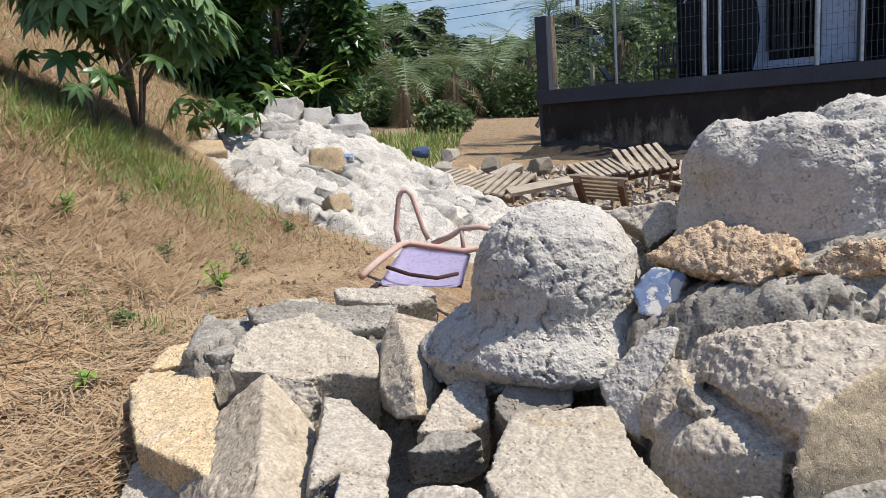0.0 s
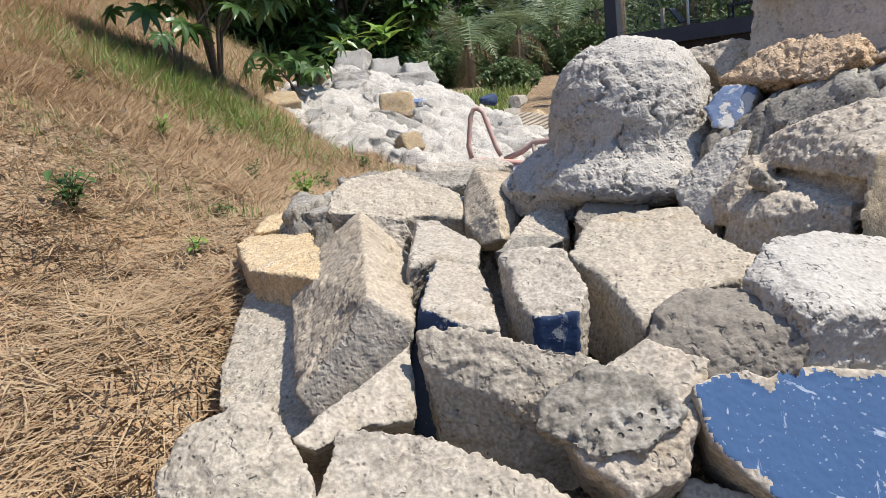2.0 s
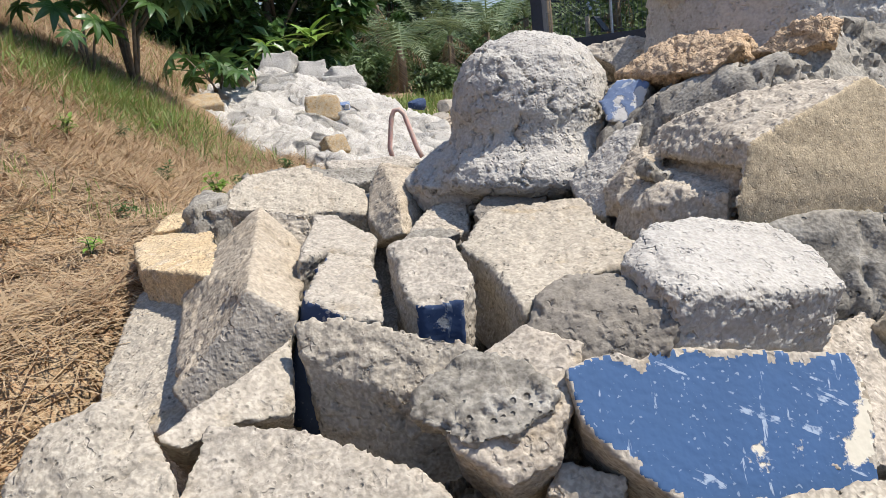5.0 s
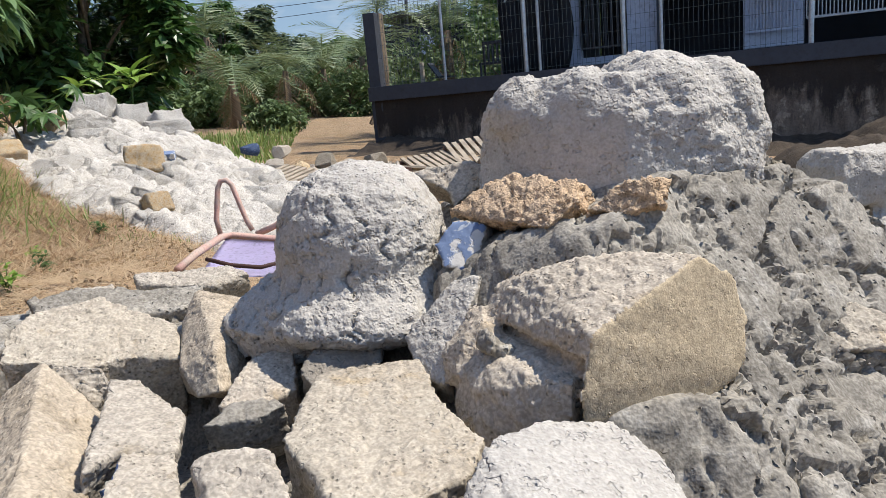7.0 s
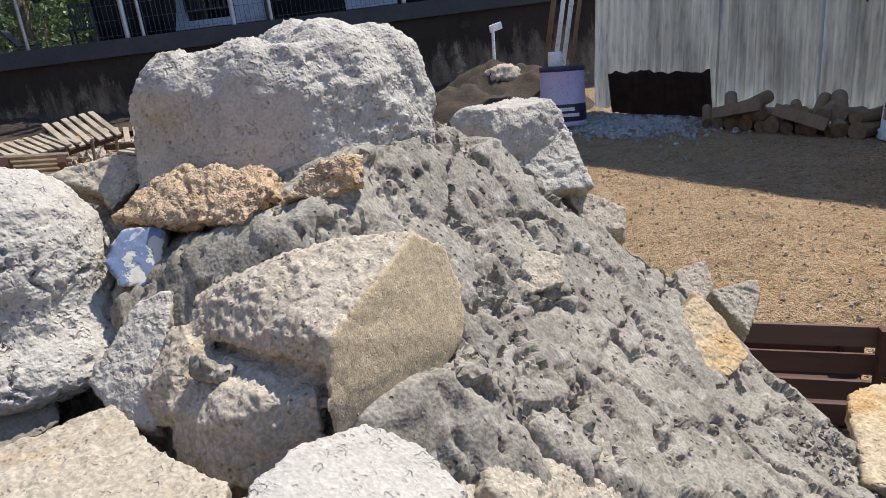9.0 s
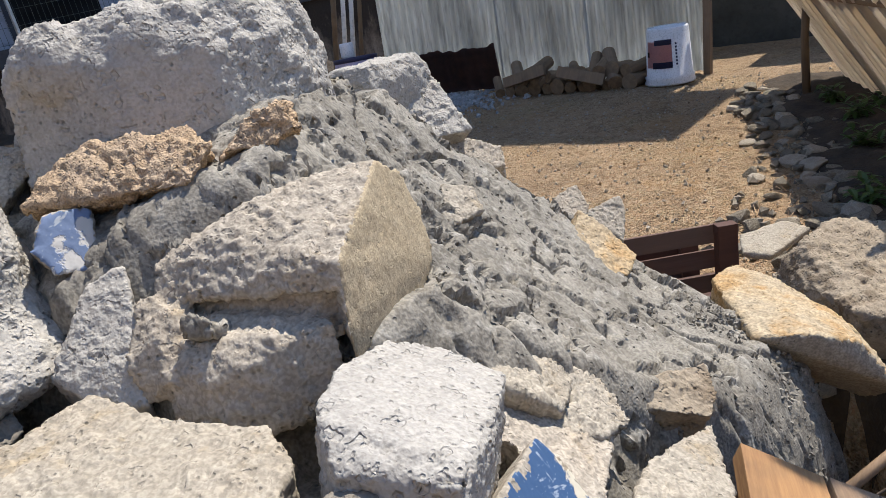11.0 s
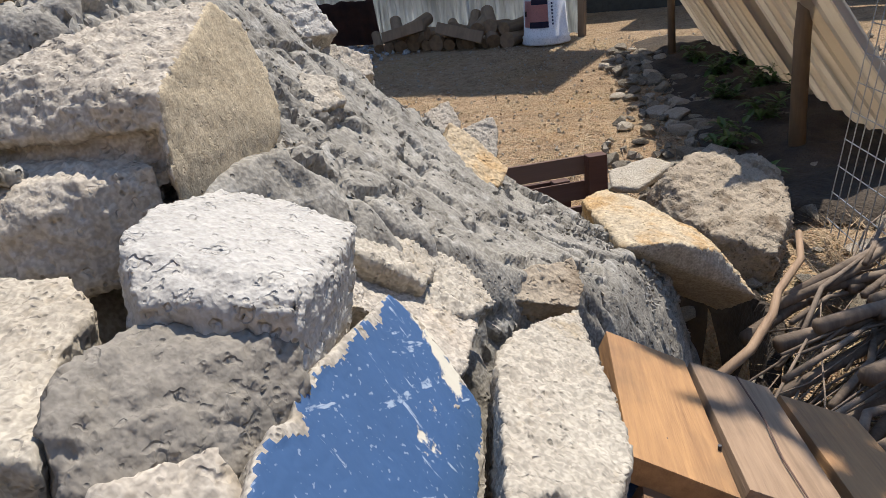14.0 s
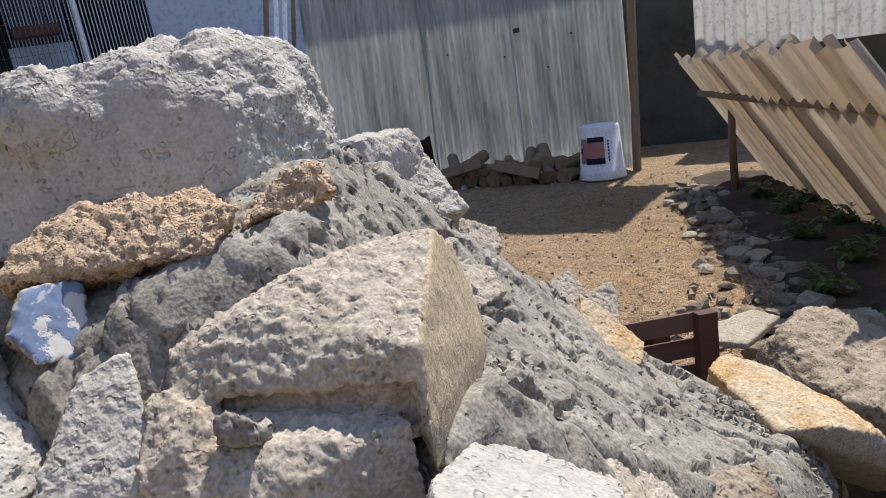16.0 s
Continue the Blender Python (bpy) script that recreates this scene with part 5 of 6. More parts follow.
part("crack", add_tube(bmesh.new(), ((0.448, 0.128, 0.2795), (0.50, 0.148, 0.2735), (0.56, 0.164, 0.2660), (0.645, 0.196, 0.2560)), 0.0009, 5), BROWN, step_box, "dark split in the wood")
rnd = random.Random(11)
for i in range(270):
    x, y = rnd.uniform(0.72, 1.45), rnd.uniform(-0.34, 0.22)
    if y > 0.26 - 0.30 * (x - 0.72) or (x - 1.08) ** 2 + (y - 0.24) ** 2 < 0.022:
        continue
    a = radians(rnd.gauss(-28, 13))
    length = rnd.uniform(0.25, 0.62)
    r = rnd.choice((0.0012, 0.0016, 0.002, 0.0026, 0.0034, 0.005, 0.007, 0.010, 0.013))
    z = 0.03 + r + rnd.uniform(0, 0.10)
    d = Vector((math.cos(a), math.sin(a), rnd.uniform(-0.12, 0.12)))
    c = Vector((x, y, z))
    if max((c - d * length / 2).y, (c + d * length / 2).y) > 0.235 and x > 0.80:
        continue
    kink = Vector((rnd.uniform(-1, 1), rnd.uniform(-1, 1), rnd.uniform(-0.4, 0.6))) * 0.018
    bm = add_tube(bmesh.new(), (c - d * length / 2, c - d * length * 0.2 + kink, c + d * length * 0.15 - kink * 0.6, c + d * length / 2), r, 7, r * 0.6)
    tagged(mesh_ob("stick", bm, STICK, smooth=True), "dry brown stick in a heap of branches", "stick", "heap of sticks")

pale_stick = add_tube(bmesh.new(), ((0.83, 0.245, 0.11), (0.94, 0.195, 0.115), (1.03, 0.17, 0.13), (1.10, 0.165, 0.135), (1.20, 0.135, 0.15), (1.32, 0.140, 0.15)), 0.008, 9, 0.006)
tagged(mesh_ob("stick", pale_stick, TIMBER_GREY, smooth=True), "pale crooked stick lying over the heap", "stick", "heap of sticks")

mesh_panel = thing("wire_panel", "galvanised wire grid panel leaning by the sticks", "wire mesh", at=Matrix.Translation((1.66, 0.085, 0.03)) @ Matrix.Rotation(radians(200), 4, "Z") @ Matrix.Rotation(radians(-7), 4, "X"))
for i in range(16):
    part("wire", add_tube(bmesh.new(), ((i * 0.036, 0, 0), (i * 0.036, 0, 0.85)), 0.0013, 6), STEEL, mesh_panel)
for i in range(14):
    part("cross_wire", add_tube(bmesh.new(), ((-0.01, 0.003, 0.02 + 0.06 * i), (0.56, 0.003, 0.02 + 0.06 * i)), 0.0013, 6), STEEL, mesh_panel)


# ---- unseen roof, added to shade the yard by the gate ----
shade_roof = thing("added_shade_roof", "unseen corrugated roof added to shade the yard", "roof", kind="structure", at=Matrix.Translation((5.19, 1.20, 3.40)) @ Matrix.Rotation(radians(88.5), 4, "Z"))
part("sheet", corrugated(3.9, 1.4, 0.076, 0.009), GALV, shade_roof, smooth=True).matrix_basis = Matrix.Rotation(radians(84), 4, "X")
part("eave_beam", box((3.9, 0.06, 0.08), at(1.95, -0.05, -0.08), 0.004), POST, shade_roof)


# ---- far stretch of rubble wall ----
FX = (-2.15, -1.93, -1.65, -1.09, -0.84, -0.42, 0.10, 0.30)
FOOT_Y = (5.0, 4.75, 4.35, 3.75, 3.50, 3.38, 4.05, 4.4)
FOOT_Z = (0.52, 0.48, 0.38, 0.28, 0.26, 0.22, 0.14, 0.05)
CREST_Y = (5.7, 5.75, 5.93, 5.86, 5.75, 5.50, 4.65, 4.6)
CREST_Z = (0.66, 0.74, 0.80, 0.62, 0.50, 0.32, 0.16, 0.05)


def far_slope(x, y):
    fy, fz, cy, cz = (float(np.interp(x, FX, v)) for v in (FOOT_Y, FOOT_Z, CREST_Y, CREST_Z))
    k = (y - fy) / (cy - fy)
    if k < 0:
        return fz + 1.2 * (y - fy)
    if k > 1:
        return cz - 1.1 * (y - cy)
    return fz + (cz - fz) * (k ** 0.85)


def far_sheet():
    xs = [-2.15 + 0.018 * i for i in range(137)]
    ys = [3.1 + 0.018 * i for i in range(185)]

    def top(x, y):
        z = far_slope(x, y) + 0.05 * fbm((x, y, 1), 3.0, 3)
        for k in range(3):
            n = fbm((x + 4 * k, y * 1.4, k), 4.0 + 3 * k, 4, 0.8)
            z += 0.035 / (1 + k) * (step(-0.03, 0.04, n) - 0.5)
        return max(z + 0.010 * fbm((x, y, 5), 16, 3), -0.3)

    me = grid_sheet(xs, ys, top)
    me.materials.append(FAR_CHALK)
    me.polygons.foreach_set("use_smooth", [True] * len(me.polygons))
    return me


far_wall = tagged(new("rubble_wall", far_sheet()), "far stretch of pale rubble wall caked with cement", "stone wall", kind="structure")


def loose_rock(seed, size=1.0, detail=3, cuts=9):
    """An angular lump about size across, for copying."""
    rnd = random.Random(seed)
    bm = bmesh.new()
    bmesh.ops.create_icosphere(bm, subdivisions=detail, radius=0.5 * size)
    for _ in range(cuts):
        n = Vector((rnd.gauss(0, 1), rnd.gauss(0, 1), rnd.gauss(0, 1))).normalized()
        d = rnd.uniform(0.24, 0.36) * size
        for v in bm.verts:
            over = v.co.dot(n) - d
            if over > 0:
                v.co -= n * over
    for v in bm.verts:
        v.co += v.co.normalized() * size * 0.03 * fbm(v.co / size + Vector((seed, 0, 0)), 3.0, 3)
    me = bpy.data.meshes.new("stone")
    bm.to_mesh(me)
    bm.free()
    return me


def block_rock(seed):
    """A roughly square broken block, about 1 across, for copying."""
    bm = bmesh.new()
    bmesh.ops.create_cube(bm, size=0.9)
    bmesh.ops.subdivide_edges(bm, edges=bm.edges, cuts=7, use_grid_fill=True)
    for _ in range(2):
        bmesh.ops.smooth_vert(bm, verts=bm.verts, factor=0.35, use_axis_x=True, use_axis_y=True, use_axis_z=True)
    for v in bm.verts:
        v.co += v.co.normalized() * (0.10 * fbm(v.co + Vector((seed, 0, 0)), 1.6, 3) + 0.03 * fbm(v.co, 7, 2))
    me = bpy.data.meshes.new("stone")
    bm.to_mesh(me)
    bm.free()
    return me


def rocks_of(mats, count, seed):
    out = []
    for i in range(count):
        me = block_rock(seed + i)
        me.materials.append(mats[i % len(mats)])
        me.polygons.foreach_set("use_smooth", [True] * len(me.polygons))
        out.append(me)
    return out


FAR_ROCKS = rocks_of((FAR_CHALK,), 6, 30)
OCHRE_ROCK = rocks_of((GOLD,), 2, 50)


def lay(me, parent, x, y, z, sx, sy, sz, turn, label=""):
    ob = new("stone", me)
    ob.parent = parent
    ob.matrix_basis = Matrix.Translation((x, y, z)) @ Matrix.Rotation(turn, 4, "Z") @ Matrix.Rotation(0.5, 4, "X") @ Matrix.Diagonal((sx, sy, sz, 1))
    if label:
        ob["label"] = label
    return ob


rnd = random.Random(21)
for i in range(30):
    x = rnd.uniform(-2.0, 0.15)
    fy, cy = float(np.interp(x, FX, FOOT_Y)), float(np.interp(x, FX, CREST_Y))
    y = fy + (cy - fy) * rnd.uniform(0.02, 0.98)
    s = rnd.uniform(0.12, 0.26)
    lay(FAR_ROCKS[i % 6], far_wall, x, y, far_slope(x, y) - 0.25 * s, s * 1.4, s * 1.2, s * 0.55, rnd.uniform(0, 6))
for x, y, s in ((-1.02, 4.62, 0.24), (-1.86, 4.72, 0.26), (-1.75, 5.35, 0.16), (-0.78, 3.75, 0.14)):
    lay(OCHRE_ROCK[0], far_wall, x, y, far_slope(x, y) + 0.03, s, s * 0.7, s * 0.8, x * 3, "ochre sandstone block")
for x, s in ((-1.62, 0.30), (-1.36, 0.27), (-1.12, 0.30)):
    lay(FAR_ROCKS[1], far_wall, x, 5.86, far_slope(x, 5.8) + 0.0, s, s * 0.8, s * 0.8, x * 2, "square pale block on the crest")
chip = part("stone", box((0.07, 0.05, 0.09), Matrix.Translation((-0.92, 4.85, far_slope(-0.92, 4.85) + 0.02)) @ Matrix.Rotation(0.4, 4, "X"), 0.008), SCUFFED, far_wall, "chip painted blue")

for i, (x, y, z, s, m) in enumerate(((-0.62, 6.6, 0.16, 0.36, CONCRETE), (-0.60, 6.60, 0.36, 0.22, NAVY), (-0.40, 6.5, 0.2, 0.3, CONCRETE), (-0.2, 6.2, 0.18, 0.28, OCHRE), (-0.33, 6.65, 0.32, 0.22, TAN), (0.2, 6.9, 0.1, 0.4, TAN), (0.55, 7.6, 0.1, 0.35, FIELDSTONE), (0.05, 7.5, 0.1, 0.35, FIELDSTONE), (1.15, 4.6, 0.1, 0.3, CREAM), (0.75, 5.6, 0.08, 0.3, TAN), (0.3, 6.0, 0.08, 0.35, FIELDSTONE))):
    ob = new("boulder", loose_rock(70 + i))
    ob.data.materials.append(m)
    ob.matrix_world = Matrix.Translation((x, y, z)) @ Matrix.Rotation(i * 1.3, 4, "Z") @ Matrix.Diagonal((s, s * 0.8, s * 0.75, 1))
    tagged(ob, "blue painted concrete block on a rubble heap" if m is NAVY else "broken stone block on the rubble heap", "stone", "stones by the pallets")


# ---- slatted pallets ----
def pallet(m, w, d, slats, label):
    p = thing("pallet", label, "pallet", "old wooden pallets", at=m)
    for y in (-w / 2 + 0.04, w / 2 - 0.04):
        part("bearer", box((d, 0.04, 0.05), at(0, y, 0.0), 0.003), BROWN, p)
    r = random.Random(slats)
    for i in range(slats):
        x = -d / 2 + d * (i + 0.5) / slats
        part("slat", box((d / slats * 0.6, w * r.uniform(0.95, 1.05), 0.016), at(x, r.uniform(-0.01, 0.01), 0.034) @ Matrix.Rotation(r.uniform(-0.04, 0.04), 4, "Z"), 0.002), DRIFT, p)
    return p


def tilted(x, y, z, yaw, rx, ry):
    return Matrix.Translation((x, y, z)) @ Matrix.Rotation(radians(yaw), 4, "Z") @ Matrix.Rotation(radians(ry), 4, "Y") @ Matrix.Rotation(radians(rx), 4, "X")


pallet(tilted(-0.15, 5.35, 0.20, -40, 10, 5), 0.42, 0.62, 10, "weathered slatted pallet tilted over rubble")
pallet(tilted(0.15, 5.05, 0.22, -35, 20, 4), 0.35, 0.3, 5, "broken pallet end with loose slats")
pallet(tilted(0.77, 4.80, 0.20, 75, 4, 28), 0.36, 0.45, 6, "short pallet sloping down like a ramp")
pallet(tilted(0.95, 5.95, 0.21, 18, 12, -5), 0.36, 0.5, 8, "weathered pallet lying on posts")
pallet(tilted(1.30, 6.05, 0.27, 10, 24, -8), 0.40, 0.42, 6, "pallet propped up at a slant")
pallet(tilted(1.72, 6.2, 0.16, -12, 14, 4), 0.36, 0.5, 7, "weathered pallet lying on rubble")
pallet(tilted(1.62, 5.4, 0.12, 30, 6, 0), 0.34, 0.4, 5, "pallet lying flat on the earth")
board = tagged(mesh_ob("board", box((0.62, 0.09, 0.03), tilted(0.44, 5.0, 0.24, 22, 20, -6), 0.003), DRIFT), "long weathered board laid between the pallets", "board")
for i, (x, y, h) in enumerate(((0.92, 5.3, 0.24), (1.12, 5.85, 0.22), (1.30, 5.85, 0.24), (1.48, 5.9, 0.22))):
    tagged(mesh_ob("stake", add_tube(bmesh.new(), ((x, y, -0.03), (x + 0.01, y, h)), 0.012, 7), POST), "thin wooden stake holding a pallet", "stake", "stakes under the pallets")


# ---- tube frame with a lilac panel ----
seat_frame = thing("broken_chair", "broken lilac chair with chipped pink tube frame lying on the grass", "chair")
part("loop", add_tube(bmesh.new(), ((-0.275, 2.35, 0.40), (-0.285, 2.36, 0.45), (-0.272, 2.37, 0.55), (-0.262, 2.375, 0.572), (-0.245, 2.375, 0.575), (-0.228, 2.37, 0.56), (-0.19, 2.36, 0.44), (-0.175, 2.355, 0.41)), 0.0085, 10), TUBE, seat_frame, smooth=True)
part("rail", add_tube(bmesh.new(), ((-0.33, 1.93, 0.395), (-0.30, 2.05, 0.41), (-0.265, 2.30, 0.405), (-0.235, 2.34, 0.40), (-0.05, 2.27, 0.385), (0.03, 2.30, 0.40)), 0.011, 10), TUBE, seat_frame, smooth=True)
part("rail", add_tube(bmesh.new(), ((-0.16, 2.33, 0.40), (-0.10, 2.32, 0.425), (-0.06, 2.30, 0.455), (0.0, 2.30, 0.46), (0.05, 2.28, 0.45)), 0.010, 10), TUBE, seat_frame, smooth=True)
part("stay", add_tube(bmesh.new(), ((-0.06, 2.30, 0.455), (-0.055, 2.28, 0.39)), 0.007, 8), TUBE, seat_frame, smooth=True)
part("brace", add_tube(bmesh.new(), ((-0.27, 2.02, 0.398), (-0.20, 1.98, 0.385), (-0.12, 1.97, 0.375), (-0.06, 2.00, 0.38)), 0.006, 8), RUST, seat_frame, "rusted thin brace", smooth=True)


def dished_panel():
    bm = bmesh.new()
    rows = []
    for j in range(13):
        row = []
        for i in range(13):
            u, v = i / 12, j / 12
            p = Vector((-0.29, 1.95, 0.36)).lerp(Vector((-0.05, 1.97, 0.345)), u).lerp(Vector((-0.255, 2.32, 0.395)).lerp(Vector((-0.03, 2.25, 0.38)), u), v)
            p.z -= 0.012 * (1 - (2 * u - 1) ** 4) * (1 - (2 * v - 1) ** 4)
            row.append(bm.verts.new(p))
        rows.append(row)
    for a, b in zip(rows, rows[1:]):
        for i in range(12):
            bm.faces.new((a[i], a[i + 1], b[i + 1], b[i]))
    bmesh.ops.solidify(bm, geom=bm.faces, thickness=0.006)
    return bm


part("seat_panel", dished_panel(), LILAC, seat_frame, "lilac plastic panel", True)


# ---- heap of earth, sign, gravel ----
def mound(name, x, y, r, h, mat, seed, label, category):
    n = 40
    bm = bmesh.new()
    rows = []
    for j in range(n + 1):
        row = []
        for i in range(n + 1):
            u, v = 2 * i / n - 1, 2 * j / n - 1
            d = math.hypot(u, v)
            z = h * max(0.0, 1 - d) ** 0.7 * (1 + 0.6 * fbm((u * 2 + seed, v * 2, 0), 1.0, 4)) - 0.05 * d
            row.append(bm.verts.new((x + r * u, y + r * v, z)))
        rows.append(row)
    for a, b in zip(rows, rows[1:]):
        for i in range(n):
            bm.faces.new((a[i], a[i + 1], b[i + 1], b[i]))
    return tagged(mesh_ob(name, bm, mat, smooth=True), label, category)


mound("earth_mound", 5.1, 5.70, 1.10, 0.47, SOIL, 2, "heap of earth and dry straw by the terrace", "soil heap")
clump = tagged(mesh_ob("straw_clump", weather(voxel_mesh(bmesh_ball := (lambda b: (bmesh.ops.create_icosphere(b, subdivisions=3, radius=1.0, matrix=Matrix.Translation((5.15, 5.55, 0.32)) @ Matrix.Diagonal((0.2, 0.22, 0.12, 1))), b)[1])(bmesh.new()), 0.02), 3.3, 0.02, 0.05, 1, freq=9), TAN), "clod of earth and pale straw on the heap", "clod")
sign = thing("stake_sign", "small white sign on a thin stake", "sign", at=(5.55, 6.1, 0.0))
part("stake", add_tube(bmesh.new(), ((0, 0, -0.02), (0.0, 0, 0.80)), 0.018, 7), WHITE_SHEET, sign)
part("board", box((0.17, 0.02, 0.075), at(0.04, 0, 0.80) @ Matrix.Rotation(radians(-12), 4, "Y"), 0.003), WHITE_SHEET, sign)


def scatter_stones(name, count, seed, where, lo, hi, mats, label, group):
    r = random.Random(seed)
    meshes = []
    for i in range(6):
        me = loose_rock(seed * 10 + i, 1.0, 2)
        me.materials.append(mats[i % len(mats)])
        meshes.append(me)
    for i in range(count):
        x, y = where(r)
        s = r.uniform(lo, hi)
        ob = new(name, r.choice(meshes))
        ob.matrix_world = Matrix.Translation((x, y, terrain(x, y) + s * 0.15)) @ Matrix.Rotation(r.uniform(0, 6.28), 4, "Z") @ Matrix.Diagonal((s, s * r.uniform(0.6, 0.95), s * r.uniform(0.45, 0.7), 1))
        tagged(ob, label, "stone", group)


def along_edge(r):
    k = r.random()
    x = 4.5 + (1.75 - 4.5) * k
    y = 1.22 + (0.42 - 1.22) * k + abs(r.gauss(0, 0.05)) - r.random() * 0.28
    return x, y


scatter_stones("stone", 150, 8, along_edge, 0.03, 0.13, (FIELDSTONE, TAN, FIELDSTONE), "grey stone in the rough edge of the yard", "stones along the yard's edge")
scatter_stones("stone", 60, 9, lambda r: (r.uniform(1.15, 2.2), r.uniform(-0.2, 0.7)), 0.03, 0.11, (FIELDSTONE, TAN), "small stone among earth and sticks", "small stones by the wall")


def chips(name, count, seed, where, lo, hi, mat, label, parent=None, base=terrain):
    """Many small stones in one mesh."""
    r = random.Random(seed)
    bm = bmesh.new()
    verts, faces = [], []
    for _ in range(count):
        x, y = where(r)
        s = r.uniform(lo, hi)
        z = base(x, y) + s * 0.2
        k = len(verts)
        q = Euler((r.uniform(0, 6), r.uniform(0, 6), r.uniform(0, 6))).to_matrix()
        for d in ((1, 0, 0), (-1, 0, 0), (0, 1, 0), (0, -1, 0), (0, 0, 1), (0, 0, -1)):
            verts.append(tuple(Vector((x, y, z)) + q @ (Vector(d) * s * 0.5 * r.uniform(0.6, 1.2))))
        for a, b, c in ((0, 2, 4), (2, 1, 4), (1, 3, 4), (3, 0, 4), (2, 0, 5), (1, 2, 5), (3, 1, 5), (0, 3, 5)):
            faces.append((k + a, k + b, k + c))
    bm.free()
    me = bpy.data.meshes.new(name)
    me.from_pydata(verts, [], faces)
    me.materials.append(mat)
    ob = new(name, me)
    if parent:
        ob.parent = parent
    return tagged(ob, label, "" if parent else "gravel", kind="stuff")


chips("gravel", 1500, 3, lambda r: (4.75 + r.gauss(0, 0.28), 3.75 + r.gauss(0, 0.35)), 0.02, 0.06, GRAVEL, "blue-grey broken gravel on the earth")
chips("grit", 2600, 4, lambda r: (1.2 + 3.9 * r.random() ** 1.2, r.uniform(0.3, 4.4)), 0.006, 0.022, TAN, "loose pale grit on the yard")
chips("clods", 800, 43, lambda r: (1.2 + 3.9 * r.random() ** 1.2, r.uniform(0.3, 4.6)), 0.006, 0.022, EARTH, "crumbled clods of dry earth on the yard")
chips("mortar_crumbs", 500, 6, lambda r: (r.uniform(0.28, 1.15), r.uniform(0.42, 1.05)), 0.003, 0.008, MORTAR, "crumbs of mortar", rubble_wall, bed)
chips("mortar_crumbs", 700, 26, lambda r: (r.uniform(0.84, 1.25), r.uniform(0.28, 0.52)), 0.004, 0.013, MORTAR, "crumbled mortar and grit", rubble_wall, bed)
chips("clods", 1500, 12, lambda r: (r.uniform(-2.6, -0.45), r.uniform(0.3, 4.0)), 0.006, 0.03, EARTH, "small clods of dry earth")


def soil_bank():
    """A low ridge of dark soil along the foot of the plinth."""
    bm = bmesh.new()
    rows = []
    for i in range(121):
        s = LEN * i / 120 * 0.75
        row = []
        for j in range(15):
            v = j / 14
            p = A + ALONG * s + Vector((ALONG.y, -ALONG.x, 0)) * (1.5 * v - 0.1)
            h = 0.16 * (1 - v) ** 0.8 * (1 + 0.7 * fbm((p.x, p.y, 2), 2.2, 4)) + 0.05 * fbm((p.x, p.y, 6), 7.0, 3) * (1 - v) - 0.08 * v
            row.append(bm.verts.new((p.x, p.y, terrain(p.x, p.y) + h)))
        rows.append(row)
    for a, b in zip(rows, rows[1:]):
        for j in range(14):
            bm.faces.new((a[j], b[j], b[j + 1], a[j + 1]))
    bmesh.ops.recalc_face_normals(bm, faces=bm.faces)
    return bm


tagged(mesh_ob("soil_bank", soil_bank(), SOIL, smooth=True), "low ridge of damp soil darkened for shade along the plinth", "soil", kind="structure")
chips("rubble", 900, 15, lambda r: (r.uniform(-0.6, 2.4), 5.0 + r.random() * 3.2), 0.02, 0.11, TAN, "broken stone and brick bits round the pallets")
chips("rubble", 700, 16, lambda r: (r.uniform(-0.6, 2.4), 5.0 + r.random() * 3.2), 0.02, 0.09, FIELDSTONE, "dark broken stone round the pallets")


def shaded_fence_soil():
    """Dark soil between the stones and the leaning fence, with its shade painted in."""
    bm = bmesh.new()
    rows = []
    for i in range(71):
        x = 1.75 + 3.0 * i / 70
        top = 0.33 + 0.27 * (x - 1.75) + 0.10 * fbm((x, 0, 3), 2.5, 4)
        row = []
        for j in range(25):
            v = j / 24
            y = top - v * 1.0
            h = 0.012 + 0.05 * min(1.0, 5 * v) * (0.5 + 0.6 * fbm((x, y, 8), 5.0, 4)) - 0.03 * (1 if j in (0, 24) or i in (0, 70) else 0)
            row.append(bm.verts.new((x, y, terrain(x, y) + h)))
        rows.append(row)
    for a, b in zip(rows, rows[1:]):
        for j in range(24):
            bm.faces.new((a[j], b[j], b[j + 1], a[j + 1]))
    bmesh.ops.recalc_face_normals(bm, faces=bm.faces)
    return bm


tagged(mesh_ob("shaded_soil_strip", shaded_fence_soil(), SOIL, smooth=True), "dark soil along the foot of the fence, with its shade in the colour", "soil", kind="structure")
chips("rubble", 500, 41, lambda r: (r.uniform(1.8, 4.6), r.uniform(-0.2, 0.75)), 0.015, 0.06, FIELDSTONE, "small dark stones in the soil by the fence")
for i, (x, y, s) in enumerate(((-0.624, 0.706, 0.016), (-0.485, 0.90, 0.014), (-0.66, 1.62, 0.022), (-1.35, 2.05, 0.035), (-1.0, 1.75, 0.022))):
    ob = new("pebble", loose_rock(300 + i, 1.0, 2))
    ob.data.materials.append(CHALK)
    ob.matrix_world = Matrix.Translation((x, y, terrain(x, y) + s * 0.4)) @ Matrix.Diagonal((s, s * 0.8, s * 0.8, 1))
    tagged(ob, "small white pebble lying in the dry straw", "pebble", "pebbles on the bank")


